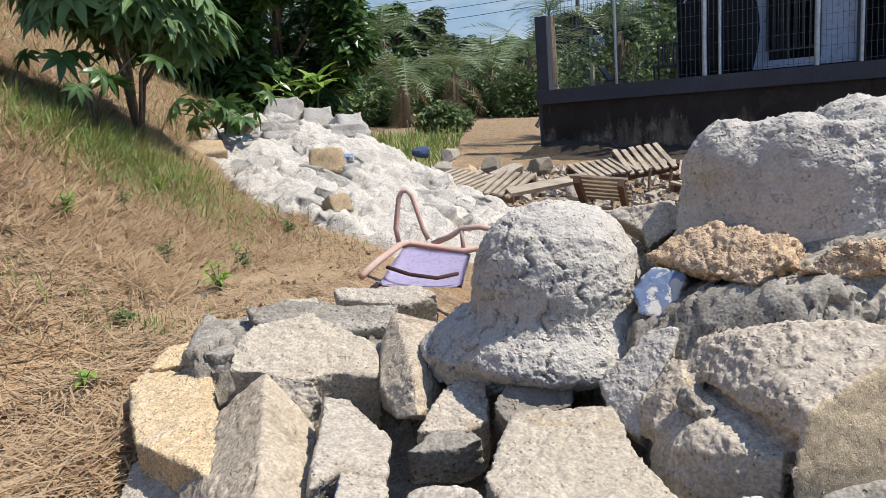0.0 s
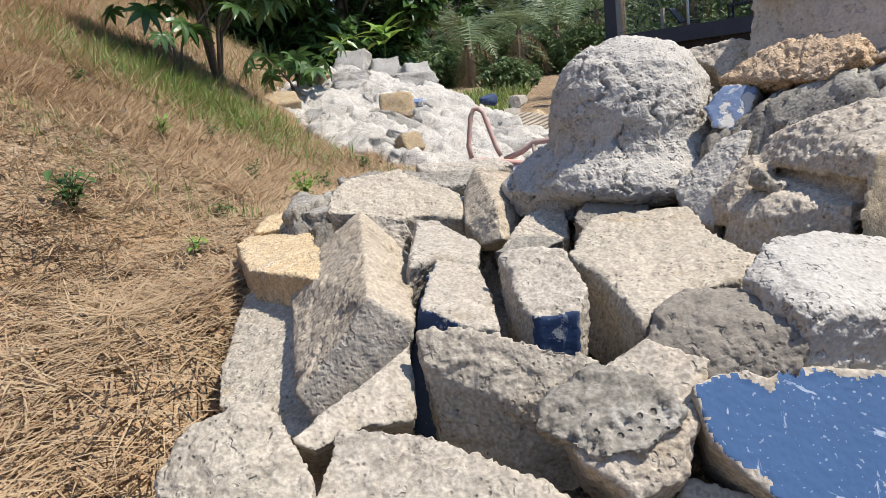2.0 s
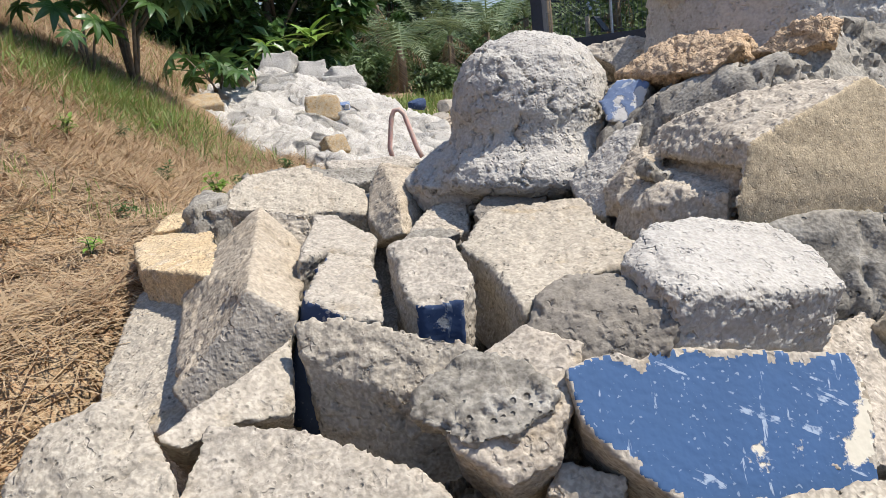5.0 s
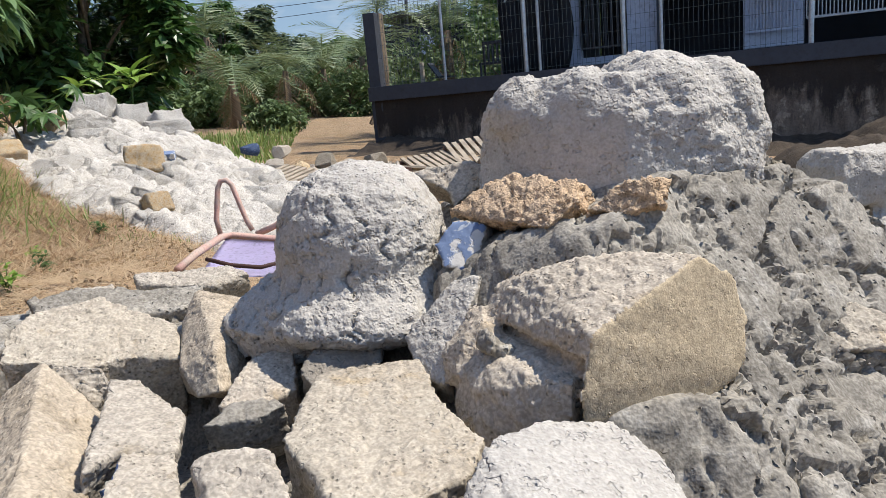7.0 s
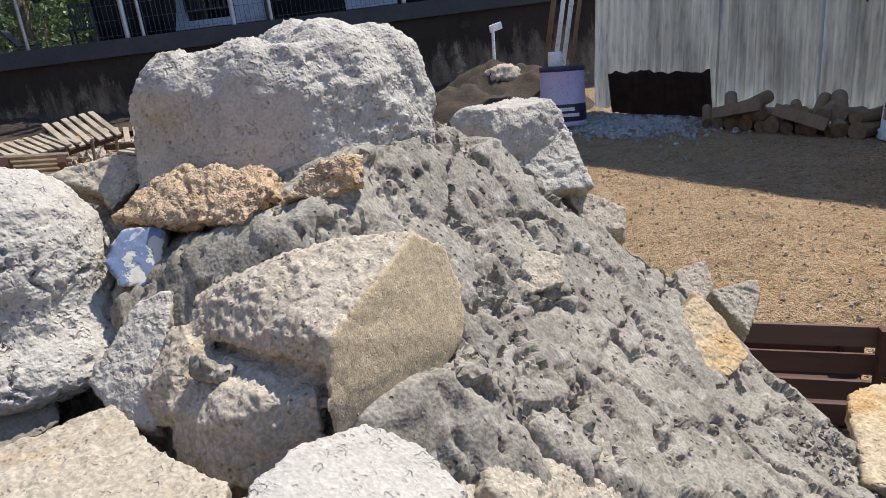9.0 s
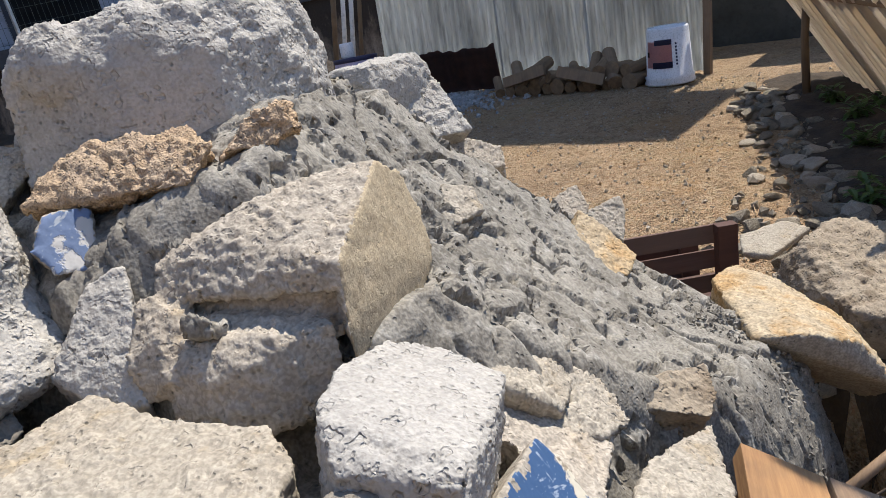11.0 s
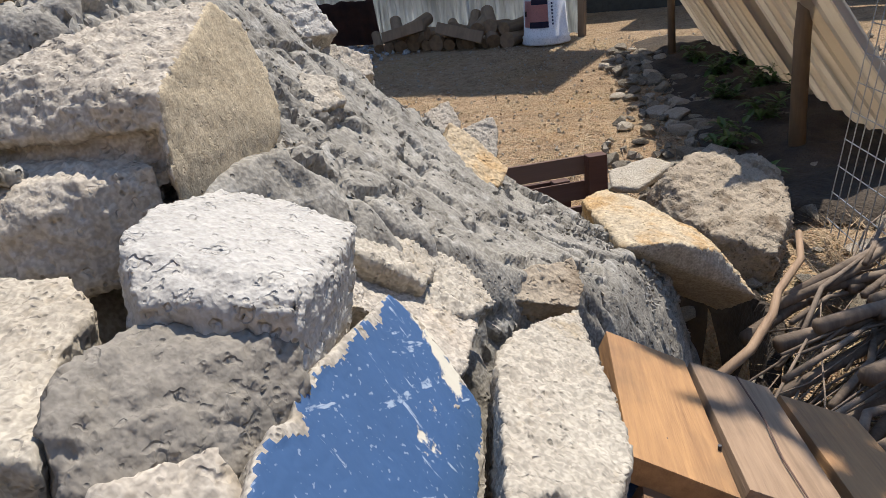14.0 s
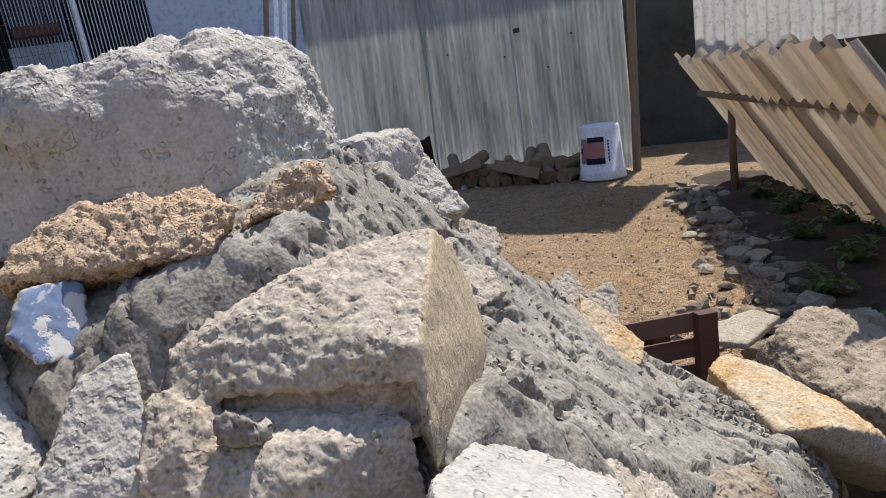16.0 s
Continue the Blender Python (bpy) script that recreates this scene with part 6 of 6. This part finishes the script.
# ---- plants ----
def blades(name, count, seed, where, length, width, lean, mat, label, bend=0.35):
    """Grass or straw: bent strips of two quads each."""
    r = random.Random(seed)
    verts, faces = [], []
    for _ in range(count):
        spot = where(r)
        if spot is None:
            continue
        x, y = spot
        h = r.uniform(*length)
        a, up = r.uniform(0, 6.283), math.radians(r.uniform(*lean))
        d = Vector((math.cos(a) * math.cos(up), math.sin(a) * math.cos(up), math.sin(up)))
        s = Vector((-math.sin(a), math.cos(a), 0)) * width * r.uniform(0.6, 1.3) * 0.5
        p0 = Vector((x, y, terrain(x, y) - 0.002 + (0.012 * r.random() if lean[0] < 10 else 0)))
        p1 = p0 + d * h * 0.55
        p2 = p0 + d * h - Vector((0, 0, bend * h * r.random() * (0.2 if lean[0] < 10 else 1.0)))
        k = len(verts)
        verts += [tuple(p0 - s), tuple(p0 + s), tuple(p1 - s * 0.8), tuple(p1 + s * 0.8), tuple(p2)]
        faces += [(k, k + 1, k + 3, k + 2), (k + 2, k + 3, k + 4)]
    me = bpy.data.meshes.new(name)
    me.from_pydata(verts, [], faces)
    me.materials.append(mat)
    return tagged(new(name, me), label, "grass", kind="stuff")


def bank(r):
    """A spot on the bank, thicker close by."""
    k = r.random() ** 1.4
    y = 0.1 + 5.2 * k
    x = -0.28 - 0.25 * min(y, 2.0) * 0.3 - r.random() * (0.7 + 0.75 * y)
    return x, y


def patches(freq, cut, seed, beyond=0.0):
    def where(r):
        x, y = bank(r)
        return (x, y) if y > beyond and fbm((x, y, seed), freq, 3) > cut else None
    return where


blades("straw", 62000, 1, bank, (0.03, 0.13), 0.0026, (0, 14), STRAW, "dry straw lying on the bank")
blades("straw", 16000, 2, patches(1.2, -0.1, 2.0, 1.1), (0.03, 0.09), 0.0022, (15, 70), STRAW, "dry standing grass stubble on the bank")
blades("straw", 26000, 21, patches(1.7, 0.05, 9.0), (0.03, 0.10), 0.003, (0, 30), STRAW_DARK, "dark withered grass on the bank")


def upper_bank(r):
    """A spot on the higher, farther part of the bank."""
    y = r.uniform(2.4, 8.0)
    return -0.9 - 0.22 * y - r.random() * 4.5, y




def mid_bank(r):
    """A spot on the middle of the bank."""
    y = r.uniform(1.5, 4.4)
    return -0.55 - 0.1 * y - r.random() * 2.0, y


blades("straw", 24000, 34, mid_bank, (0.04, 0.14), 0.0035, (2, 32), STRAW, "dry straw on the slope")
blades("straw", 13000, 35, mid_bank, (0.04, 0.12), 0.004, (2, 30), STRAW_DARK, "withered brown grass on the slope")
blades("straw", 22000, 31, upper_bank, (0.06, 0.20), 0.005, (2, 40), STRAW, "dry grass on the upper bank")
blades("straw", 12000, 32, upper_bank, (0.06, 0.20), 0.006, (2, 40), STRAW_DARK, "withered brown grass on the upper bank")
blades("grass", 5000, 33, upper_bank, (0.05, 0.15), 0.006, (20, 70), GRASS, "thin green grass on the upper bank")
blades("grass", 14000, 3, patches(1.1, 0.0, 5.0, 1.25), (0.02, 0.06), 0.003, (35, 85), GRASS, "thin green grass on the bank")
blades("grass", 4500, 4, lambda r: (-1.80 + r.gauss(0, 0.30), 3.30 + r.gauss(0, 0.35)), (0.05, 0.16), 0.006, (8, 65), GRASS, "long green grass under the cassava", 0.6)
blades("straw", 9000, 51, lambda r: (r.uniform(1.1, 5.0), r.uniform(0.5, 4.6)), (0.02, 0.08), 0.003, (0, 22), STRAW_DARK, "withered brown grass on the yard")
blades("straw", 20000, 5, lambda r: (r.uniform(1.1, 5.0), r.uniform(0.5, 4.6)), (0.02, 0.08), 0.0025, (0, 18), STRAW, "dry straw scattered over the yard")
blades("grass", 4000, 7, lambda r: (r.uniform(-5, -0.5), r.uniform(8, 15)), (0.10, 0.35), 0.02, (40, 85), GRASS, "green weeds at the edge of the field", 0.5)
blades("straw", 2500, 8, lambda r: (r.uniform(0.75, 1.7), r.uniform(-0.28, 0.08)), (0.05, 0.16), 0.002, (0, 35), STRAW, "dry stalks among the sticks")


def leaf_cloud(r, count, spread_of, size, droop=0.3):
    """Diamond leaves, folded along the rib, at places given by spread_of."""
    verts, faces = [], []
    for _ in range(count):
        c = Vector(spread_of(r))
        a = r.uniform(0, 6.283)
        d = Vector((math.cos(a), math.sin(a), r.uniform(-1.0, 0.5) * 0.9 - droop)).normalized()
        s = d.cross(Vector((r.uniform(-0.6, 0.6), r.uniform(-0.6, 0.6), 1))).normalized()
        n = s.cross(d)
        L = size * r.uniform(0.6, 1.25)
        w = L * 0.24
        k = len(verts)
        verts += [tuple(c), tuple(c + d * L * 0.5 + s * w + n * w * 0.3), tuple(c + d * L), tuple(c + d * L * 0.5 - s * w + n * w * 0.3)]
        faces += [(k, k + 1, k + 2), (k, k + 2, k + 3)]
    return verts, faces


def clumped(r, clumps, spread_r):
    def place(rr):
        c, rad = rr.choice(clumps)
        v = Vector((rr.gauss(0, 1), rr.gauss(0, 1), rr.gauss(0, 1))).normalized() * rad * rr.uniform(0.55, 1.0)
        return c + v
    return place


def tree(x, y, height, crown, leaves, size, mat, seed, label, base=0.0, trunk_r=0.08, category="tree", low=0.35):
    """Tapered trunk, limbs, and a crown of leaf clumps."""
    r = random.Random(seed)
    t = thing("tree", label, category, at=(x, y, base))
    bm = bmesh.new()
    add_tube(bm, ((0, 0, -0.1), (r.uniform(-0.1, 0.1), 0, height * 0.35), (r.uniform(-0.2, 0.2), 0.05, height * 0.75)), trunk_r, 9, trunk_r * 0.4)
    clumps = []
    n = 22
    for i in range(n):
        a = i * 2.4 + r.uniform(-0.4, 0.4)
        z = height * (low + (1 - low) * (i + 0.5) / n)
        rad = crown * math.sin(math.pi * (0.15 + 0.8 * (i + 0.5) / n)) * r.uniform(0.55, 0.95)
        c = Vector((math.cos(a) * rad, math.sin(a) * rad, z))
        clumps.append((c, crown * r.uniform(0.25, 0.45)))
        if i % 2 == 0:
            add_tube(bm, ((0, 0, z * 0.55), tuple(c * 0.6 + Vector((0, 0, z * 0.3))), tuple(c)), trunk_r * 0.35, 5, trunk_r * 0.08)
    part("trunk", bm, BARK, t, smooth=True)
    verts, faces = leaf_cloud(r, leaves, clumped(r, clumps, crown), size)
    me = bpy.data.meshes.new("crown")
    me.from_pydata(verts, [], faces)
    me.materials.append(mat)
    ob = new("crown", me)
    ob.parent = t
    return t


tree(-2.55, 9.2, 3.8, 1.15, 12000, 0.20, LEAF_DARK, 1, "dense dark glossy-leaved fruit tree behind the wall", 0.2, low=0.12)
tree(-4.2, 9.6, 4.2, 1.5, 9000, 0.22, LEAF_DARK, 2, "dense dark glossy-leaved fruit tree beside the bank", 0.6, low=0.1)
tree(-5.6, 9.5, 4.0, 1.5, 6000, 0.22, LEAF_DARK, 3, "dark leafy tree on top of the bank", 1.2, low=0.1)
# Out of view, this tree is added to dapple the planks and sticks.
tree(1.84, -0.32, 2.5, 0.50, 1300, 0.10, LEAF, 9, "small sparse unseen tree added to dapple the stick heap", 0.0, 0.03, low=0.78)
rnd = random.Random(77)
for i, (x, y, h, c) in enumerate(((-13, 36, 5.4, 2.6), (-9.6, 37, 5.2, 2.6), (-7.2, 38, 4.8, 2.2), (-5.0, 40, 5.2, 1.7), (-3.0, 40, 4.9, 1.3), (-1.0, 38, 3.1, 1.6), (0.9, 37, 3.0, 1.6), (2.8, 36, 3.4, 1.6), (5.4, 33, 4.0, 1.9), (7.8, 31, 4.6, 2.2), (10.8, 29, 5.0, 2.4), (14.0, 27, 5.4, 2.6))):
    tree(x, y, h, c, 8000, 0.34, LEAF_FAR if i % 3 else LEAF, 100 + i, "far leafy tree in the hedge beyond the field", 0, 0.16, low=0.18)
for i, (x, y, h, c) in enumerate(((-9, 31, 1.9, 1.7), (-6.2, 31.5, 1.7, 1.6), (-4.0, 32, 1.8, 1.6), (-1.8, 32, 1.7, 1.6), (0.3, 31.5, 1.9, 1.5), (2.5, 31, 1.9, 1.6), (4.7, 29.5, 1.9, 1.6), (-1.0, 16.3, 0.55, 0.6), (2.2, 13.5, 1.8, 1.0), (3.6, 14.0, 2.2, 1.1), (5.2, 13.8, 2.4, 1.2))):
    tree(x, y, h, c, 2600, 0.26 if y > 20 else 0.13, LEAF_HEDGE, 140 + i, "bushy green shrub at the field's edge", 0, 0.05, "shrub", low=0.02)


for i, (x, y, h, c) in enumerate(((-3.6, 23.0, 1.3, 1.0), (-0.4, 25.5, 1.2, 1.0), (0.9, 24.2, 1.3, 1.0), (-3.0, 20.6, 0.9, 0.8), (-4.6, 21.2, 1.4, 1.1), (-1.7, 26.0, 1.3, 1.1), (1.9, 24.5, 1.5, 1.1), (-6.2, 21.5, 1.5, 1.2))):
    tree(x, y, h, c, 1800, 0.2, LEAF_HEDGE, 180 + i, "sunlit green bush among the palms", 0, 0.05, "shrub", low=0.02)


def frond(r, length, droop, mat_list):
    """One palm frond along x: a bowed rib with hanging leaflets."""
    verts, faces = [], []
    n = 26
    pts = [Vector((length * (i / n) * (1 - 0.18 * (i / n)), 0, length * (0.35 * (i / n) - droop * (i / n) ** 2))) for i in range(n + 1)]
    for i in range(n):
        a, b = pts[i], pts[i + 1]
        k = len(verts)
        w = 0.012 * length * (1 - 0.8 * i / n)
        verts += [tuple(a + Vector((0, w, 0))), tuple(a - Vector((0, w, 0))), tuple(b - Vector((0, w, 0))), tuple(b + Vector((0, w, 0)))]
        faces.append((k, k + 1, k + 2, k + 3))
        if i < 3:
            continue
        L = length * 0.30 * math.sin(math.pi * (0.18 + 0.80 * i / n))
        for side in (-1, 1):
            tip = a + Vector((L * 0.45, side * L * r.uniform(0.55, 0.8), -L * r.uniform(0.25, 0.7)))
            k = len(verts)
            wv = (b - a) * 0.42
            verts += [tuple(a), tuple(a + wv), tuple(a.lerp(tip, 0.6) + wv * 0.6), tuple(tip)]
            faces += [(k, k + 1, k + 2), (k, k + 2, k + 3)]
    return verts, faces


def palm(x, y, height, length, count, seed, label, dry=0.2, base=0.0):
    r = random.Random(seed)
    p = thing("palm", label, "palm tree", "coconut palms", at=(x, y, base))
    part("trunk", add_tube(bmesh.new(), ((0, 0, -0.1), (0.03, 0, height * 0.5), (0.0, 0.05, height)), 0.13, 9, 0.09), BARK, p, smooth=True)
    for i in range(5):
        a = i * 1.26
        part("root", add_tube(bmesh.new(), ((0, 0, 0.35), (0.25 * math.cos(a), 0.25 * math.sin(a), -0.02)), 0.035, 5, 0.025), BARK, p)
    for i in range(count):
        old = i < count * dry
        verts, faces = frond(r, length * r.uniform(0.8, 1.1), r.uniform(0.5, 0.8) if old else r.uniform(0.7, 1.25), None)
        me = bpy.data.meshes.new("frond")
        me.from_pydata(verts, [], faces)
        me.materials.append(FROND_DRY if old else FROND)
        f = new("frond", me)
        f.parent = p
        up = r.uniform(-75, -35) if old else r.uniform(5, 62)
        f.matrix_basis = Matrix.Translation((0, 0, height)) @ Matrix.Rotation(i * 2.399 + r.uniform(-0.3, 0.3), 4, "Z") @ Matrix.Rotation(radians(-up), 4, "Y")
    return p


palm(-2.2, 19.4, 1.2, 2.1, 20, 1, "young coconut palm with drooping fronds and prop roots", 0.12)
palm(-1.1, 24.0, 1.5, 2.4, 16, 2, "young coconut palm with half dry fronds", 0.2)
palm(0.1, 27.0, 1.6, 3.0, 17, 3, "tall-fronded coconut palm beyond the field", 0.08)
palm(1.4, 25.0, 1.9, 2.8, 16, 4, "coconut palm near the terrace corner", 0.1)
palm(-5.0, 22.0, 1.8, 2.7, 16, 5, "coconut palm behind the fruit tree", 0.08)
palm(-3.4, 24.0, 2.6, 2.6, 15, 6, "coconut palm with arching fronds", 0.08)
palm(2.3, 13.2, 1.5, 1.5, 14, 7, "small palm behind the wire fence", 0.1, 0.3)
palm(1.0, 12.0, 1.7, 0.9, 12, 8, "small feathery palm behind the terrace pillar", 0.0, 0.3)


def leaflet(length, width, fold=0.25):
    verts = [(0, 0, 0)]
    for k in range(1, 5):
        t = k / 5
        w = width * math.sin(math.pi * min(1, t ** 0.8)) * 0.5
        x, z = length * t, -length * 0.35 * t * t
        verts += [(x, w, z + w * fold), (x, 0, z), (x, -w, z + w * fold)]
    verts.append((length, 0, -length * 0.38))
    faces = [(0, 2, 1), (0, 3, 2)]
    for k in range(3):
        a = 1 + 3 * k
        faces += [(a, a + 1, a + 4, a + 3), (a + 1, a + 2, a + 5, a + 4)]
    faces += [(10, 11, 13), (11, 12, 13)]
    return verts, faces


def palmate_leaf(fingers, length, width, mat, spread_deg=250):
    """A hand-shaped leaf of drooping fingers on a short stalk."""
    verts, faces = [], []
    for i in range(fingers):
        a = radians(-spread_deg / 2 + spread_deg * i / (fingers - 1))
        L = length * (1 - 0.3 * abs(a) / radians(spread_deg / 2))
        v, f = leaflet(L, width)
        k = len(verts)
        rot = Matrix.Rotation(a, 3, "Z")
        verts += [tuple(rot @ Vector(p)) for p in v]
        faces += [tuple(k + q for q in face) for face in f]
    me = bpy.data.meshes.new("leaf")
    me.from_pydata(verts, [], faces)
    me.materials.append(mat)
    return me


def cassava(x, y, seed, stems, leaves, reach, height, leaf_len, mat, label, bare=0.35):
    r = random.Random(seed)
    z0 = terrain(x, y)
    t = thing("cassava", label, "shrub", at=(x, y, z0))
    me = palmate_leaf(7, leaf_len, leaf_len * 0.30, mat)
    tips = []
    for i in range(stems):
        a = i * 6.283 / stems + r.uniform(-0.5, 0.5)
        lean = r.uniform(0.3, 1.0) * reach
        tip = Vector((math.cos(a) * lean, math.sin(a) * lean, height * r.uniform(0.6, 1.0)))
        part("stem", add_tube(bmesh.new(), ((0, 0, -0.05), (tip.x * 0.2, tip.y * 0.2, tip.z * 0.5), tuple(tip)), 0.005 + 0.009 * height, 7, 0.003 + 0.004 * height), BARK, t, smooth=True)
        tips.append(tip)
    for i in range(leaves):
        tip = r.choice(tips)
        a = r.uniform(0, 6.283)
        out = tip * r.uniform(0.72, 1.0)
        stalk = Vector((math.cos(a), math.sin(a), r.uniform(-0.1, 0.6))) * r.uniform(0.10, 0.28)
        leaf = new("leaf", me)
        leaf.parent = t
        leaf.matrix_basis = Matrix.Translation(out + stalk) @ Matrix.Rotation(a, 4, "Z") @ Matrix.Rotation(radians(r.uniform(10, 60)), 4, "Y") @ Matrix.Rotation(radians(r.uniform(-25, 25)), 4, "X") @ Matrix.Scale(r.uniform(0.7, 1.2), 4)
        if i % 2 == 0:
            part("stalk", add_tube(bmesh.new(), (tuple(out), tuple(out + stalk)), 0.004, 5), LEAF, t)
    return t


cassava(-1.92, 3.95, 3, 8, 330, 0.42, 1.0, 0.165, LEAF_CASSAVA, "large cassava plant with hand-shaped leaves on the bank")
cassava(-1.85, 5.05, 4, 4, 16, 0.22, 0.42, 0.17, LEAF, "young cassava plant beside the far wall", 0.3)
cassava(-1.95, 3.55, 5, 4, 9, 0.3, 0.40, 0.12, LEAF_DARK, "small cassava shoot under the large plant")


def weed(x, y, seed, stems, height, leaf, mat, label):
    """A low tuft: thin stems with small leaves up their length."""
    r = random.Random(seed)
    t = thing("weed", label, "weed", "weeds on the bank", at=(x, y, terrain(x, y)))
    v, f = leaflet(leaf, leaf * 0.42)
    me = bpy.data.meshes.new("leaf")
    me.from_pydata(v, [], f)
    me.materials.append(mat)
    for i in range(stems):
        a, lean = i * 2.4, r.uniform(0.15, 0.9)
        tip = Vector((math.cos(a) * lean, math.sin(a) * lean, 1.0)).normalized() * height * r.uniform(0.5, 1.0)
        part("stem", add_tube(bmesh.new(), ((0, 0, -0.01), tuple(tip * 0.5 + Vector((0, 0, 0.1 * height))), tuple(tip)), 0.0013, 5, 0.0007), LEAF, t)
        for k in range(7):
            ob = new("leaf", me)
            ob.parent = t
            ob.matrix_basis = Matrix.Translation(tip * (0.35 + 0.65 * k / 6)) @ Matrix.Rotation(a + k * 2.4, 4, "Z") @ Matrix.Rotation(radians(r.uniform(-50, 15)), 4, "Y") @ Matrix.Scale(r.uniform(0.6, 1.2), 4)
    return t


weed(-0.86, 1.05, 6, 9, 0.085, 0.030, LEAF, "low leafy green weed on the bank")
weed(-0.66, 1.72, 7, 7, 0.075, 0.028, LEAF_LIME, "small lime green weed on the bank")
weed(-0.95, 2.05, 8, 6, 0.07, 0.026, LEAF, "small green weed on the bank")
weed(-0.62, 1.02, 9, 2, 0.05, 0.022, LEAF_LIME, "tiny green seedling on the bank")
for k, (x, y) in enumerate(((2.6, 0.25), (2.95, 0.42), (3.2, 0.3), (3.5, 0.5), (3.9, 0.65), (2.3, 0.35), (3.05, 0.15), (3.7, 0.4))):
    weed(x, y, 30 + k, 9, 0.13, 0.055, LEAF_DARK, "dark green weed in the shade of the fence")
for k, (x, y) in enumerate(((-1.15, 1.9), (-1.3, 2.5), (-0.98, 2.7), (-1.6, 2.2), (-1.45, 3.1), (-0.9, 3.2), (-1.9, 2.9), (-0.8, 2.3))):
    weed(x, y, 60 + k, 7, 0.07, 0.028, LEAF if k % 2 else LEAF_LIME, "small green weed among dry grass")
weed(-0.72, 1.35, 10, 5, 0.05, 0.022, LEAF, "small green weed in dry straw")


def broad_plant(x, y, z, seed, count, length, mat, label):
    r = random.Random(seed)
    t = thing("broadleaf_plant", label, "plant", at=(x, y, z))
    v, f = leaflet(length, length * 0.34)
    me = bpy.data.meshes.new("leaf")
    me.from_pydata(v, [], f)
    me.materials.append(mat)
    part("stem", add_tube(bmesh.new(), ((0, 0, -0.08), (0.02, 0, 0.7 * length)), 0.03 * length, 6), LEAF, t)
    for i in range(count):
        leaf = new("leaf", me)
        leaf.parent = t
        leaf.matrix_basis = Matrix.Translation((0, 0, length * (0.2 + 0.5 * i / count))) @ Matrix.Rotation(i * 2.4, 4, "Z") @ Matrix.Rotation(radians(r.uniform(-55, -5)), 4, "Y")
    return t


broad_plant(-1.42, 6.15, 0.86, 1, 16, 0.26, LEAF_LIME, "bright lime green broad-leaved plant above the far wall")
broad_plant(-1.85, 6.25, 0.86, 2, 9, 0.18, LEAF_LIME, "small lime green plant above the far wall")
broad_plant(3.3, 0.25, 0.0, 3, 12, 0.10, LEAF_DARK, "dark weed at the foot of the fence")
broad_plant(2.0, 0.22, 0.02, 4, 8, 0.06, LEAF, "green seedling among the stones")
broad_plant(1.02, 0.22, terrain(1.02, 0.22), 5, 7, 0.05, LEAF, "green seedling in the shade of the slab")


# ---- far house and overhead lines ----
hut = thing("far_house", "small dark-roofed house among the trees", "house", at=Matrix.Translation((4.4, 32.0, 0)) @ Matrix.Rotation(radians(20), 4, "Z"))
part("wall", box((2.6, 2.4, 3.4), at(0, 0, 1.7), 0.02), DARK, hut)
part("roof", box((3.4, 3.0, 0.14), at(0, 0, 3.5) @ Matrix.Rotation(radians(9), 4, "Y"), 0.01), CAP, hut)
part("window", box((0.7, 0.06, 0.8), at(-0.4, -1.2, 2.5)), WALL_WHITE, hut)
pole = tagged(mesh_ob("power_pole", add_tube(bmesh.new(), ((3.6, 30.5, 0), (3.6, 30.5, 5.2)), 0.09, 8, 0.06), CAP), "dark utility pole by the far house", "pole")
for k, (z0, z1) in enumerate(((5.1, 6.2), (4.7, 5.5), (4.3, 4.9))):
    a, b = Vector((3.6, 30.5, z0)), Vector((-22.0, 42.0, z1))
    pts = [a.lerp(b, i / 12) - Vector((0, 0, 0.8 * math.sin(math.pi * i / 12))) for i in range(13)]
    tagged(mesh_ob("power_line", add_tube(bmesh.new(), pts, 0.012, 5), BLACK), "thin black overhead power line", "cable", "overhead lines")


# ---- blue sky far behind the trees ----
def sky_backdrop():
    n = Nodes("pale blue sky with thin cloud")
    up = n.node("ShaderNodeSeparateXYZ")
    n.link(n.coord, up.inputs[0])
    col = n.mix(n.band(up.outputs[2], 0.0, 190.0), (0.21, 0.285, 0.36), (0.085, 0.175, 0.31))
    veil = n.band(n.noise(0.008, 7, 0.62, n.stretch(1.0, 1.0, 3.2)), 0.46, 0.72)
    col = n.mix(n.math("MULTIPLY", veil, 0.75), col, (0.36, 0.39, 0.42))
    glow = n.node("ShaderNodeEmission", Strength=1.0)
    n.link(col, glow.inputs[0])
    n.link(glow.outputs[0], n.tree.nodes["Material Output"].inputs[0])
    bm = bmesh.new()
    low, high = ([bm.verts.new((600 * math.sin(a), 600 * math.cos(a), z)) for a in (radians(-70 + 4 * i) for i in range(36))] for z in (-20, 230))
    for i in range(35):
        bm.faces.new((low[i], low[i + 1], high[i + 1], high[i]))
    return mesh_ob("backdrop", bm, n.mat, smooth=True)


tagged(sky_backdrop(), "distant pale blue sky with thin cloud", "sky", kind="structure")
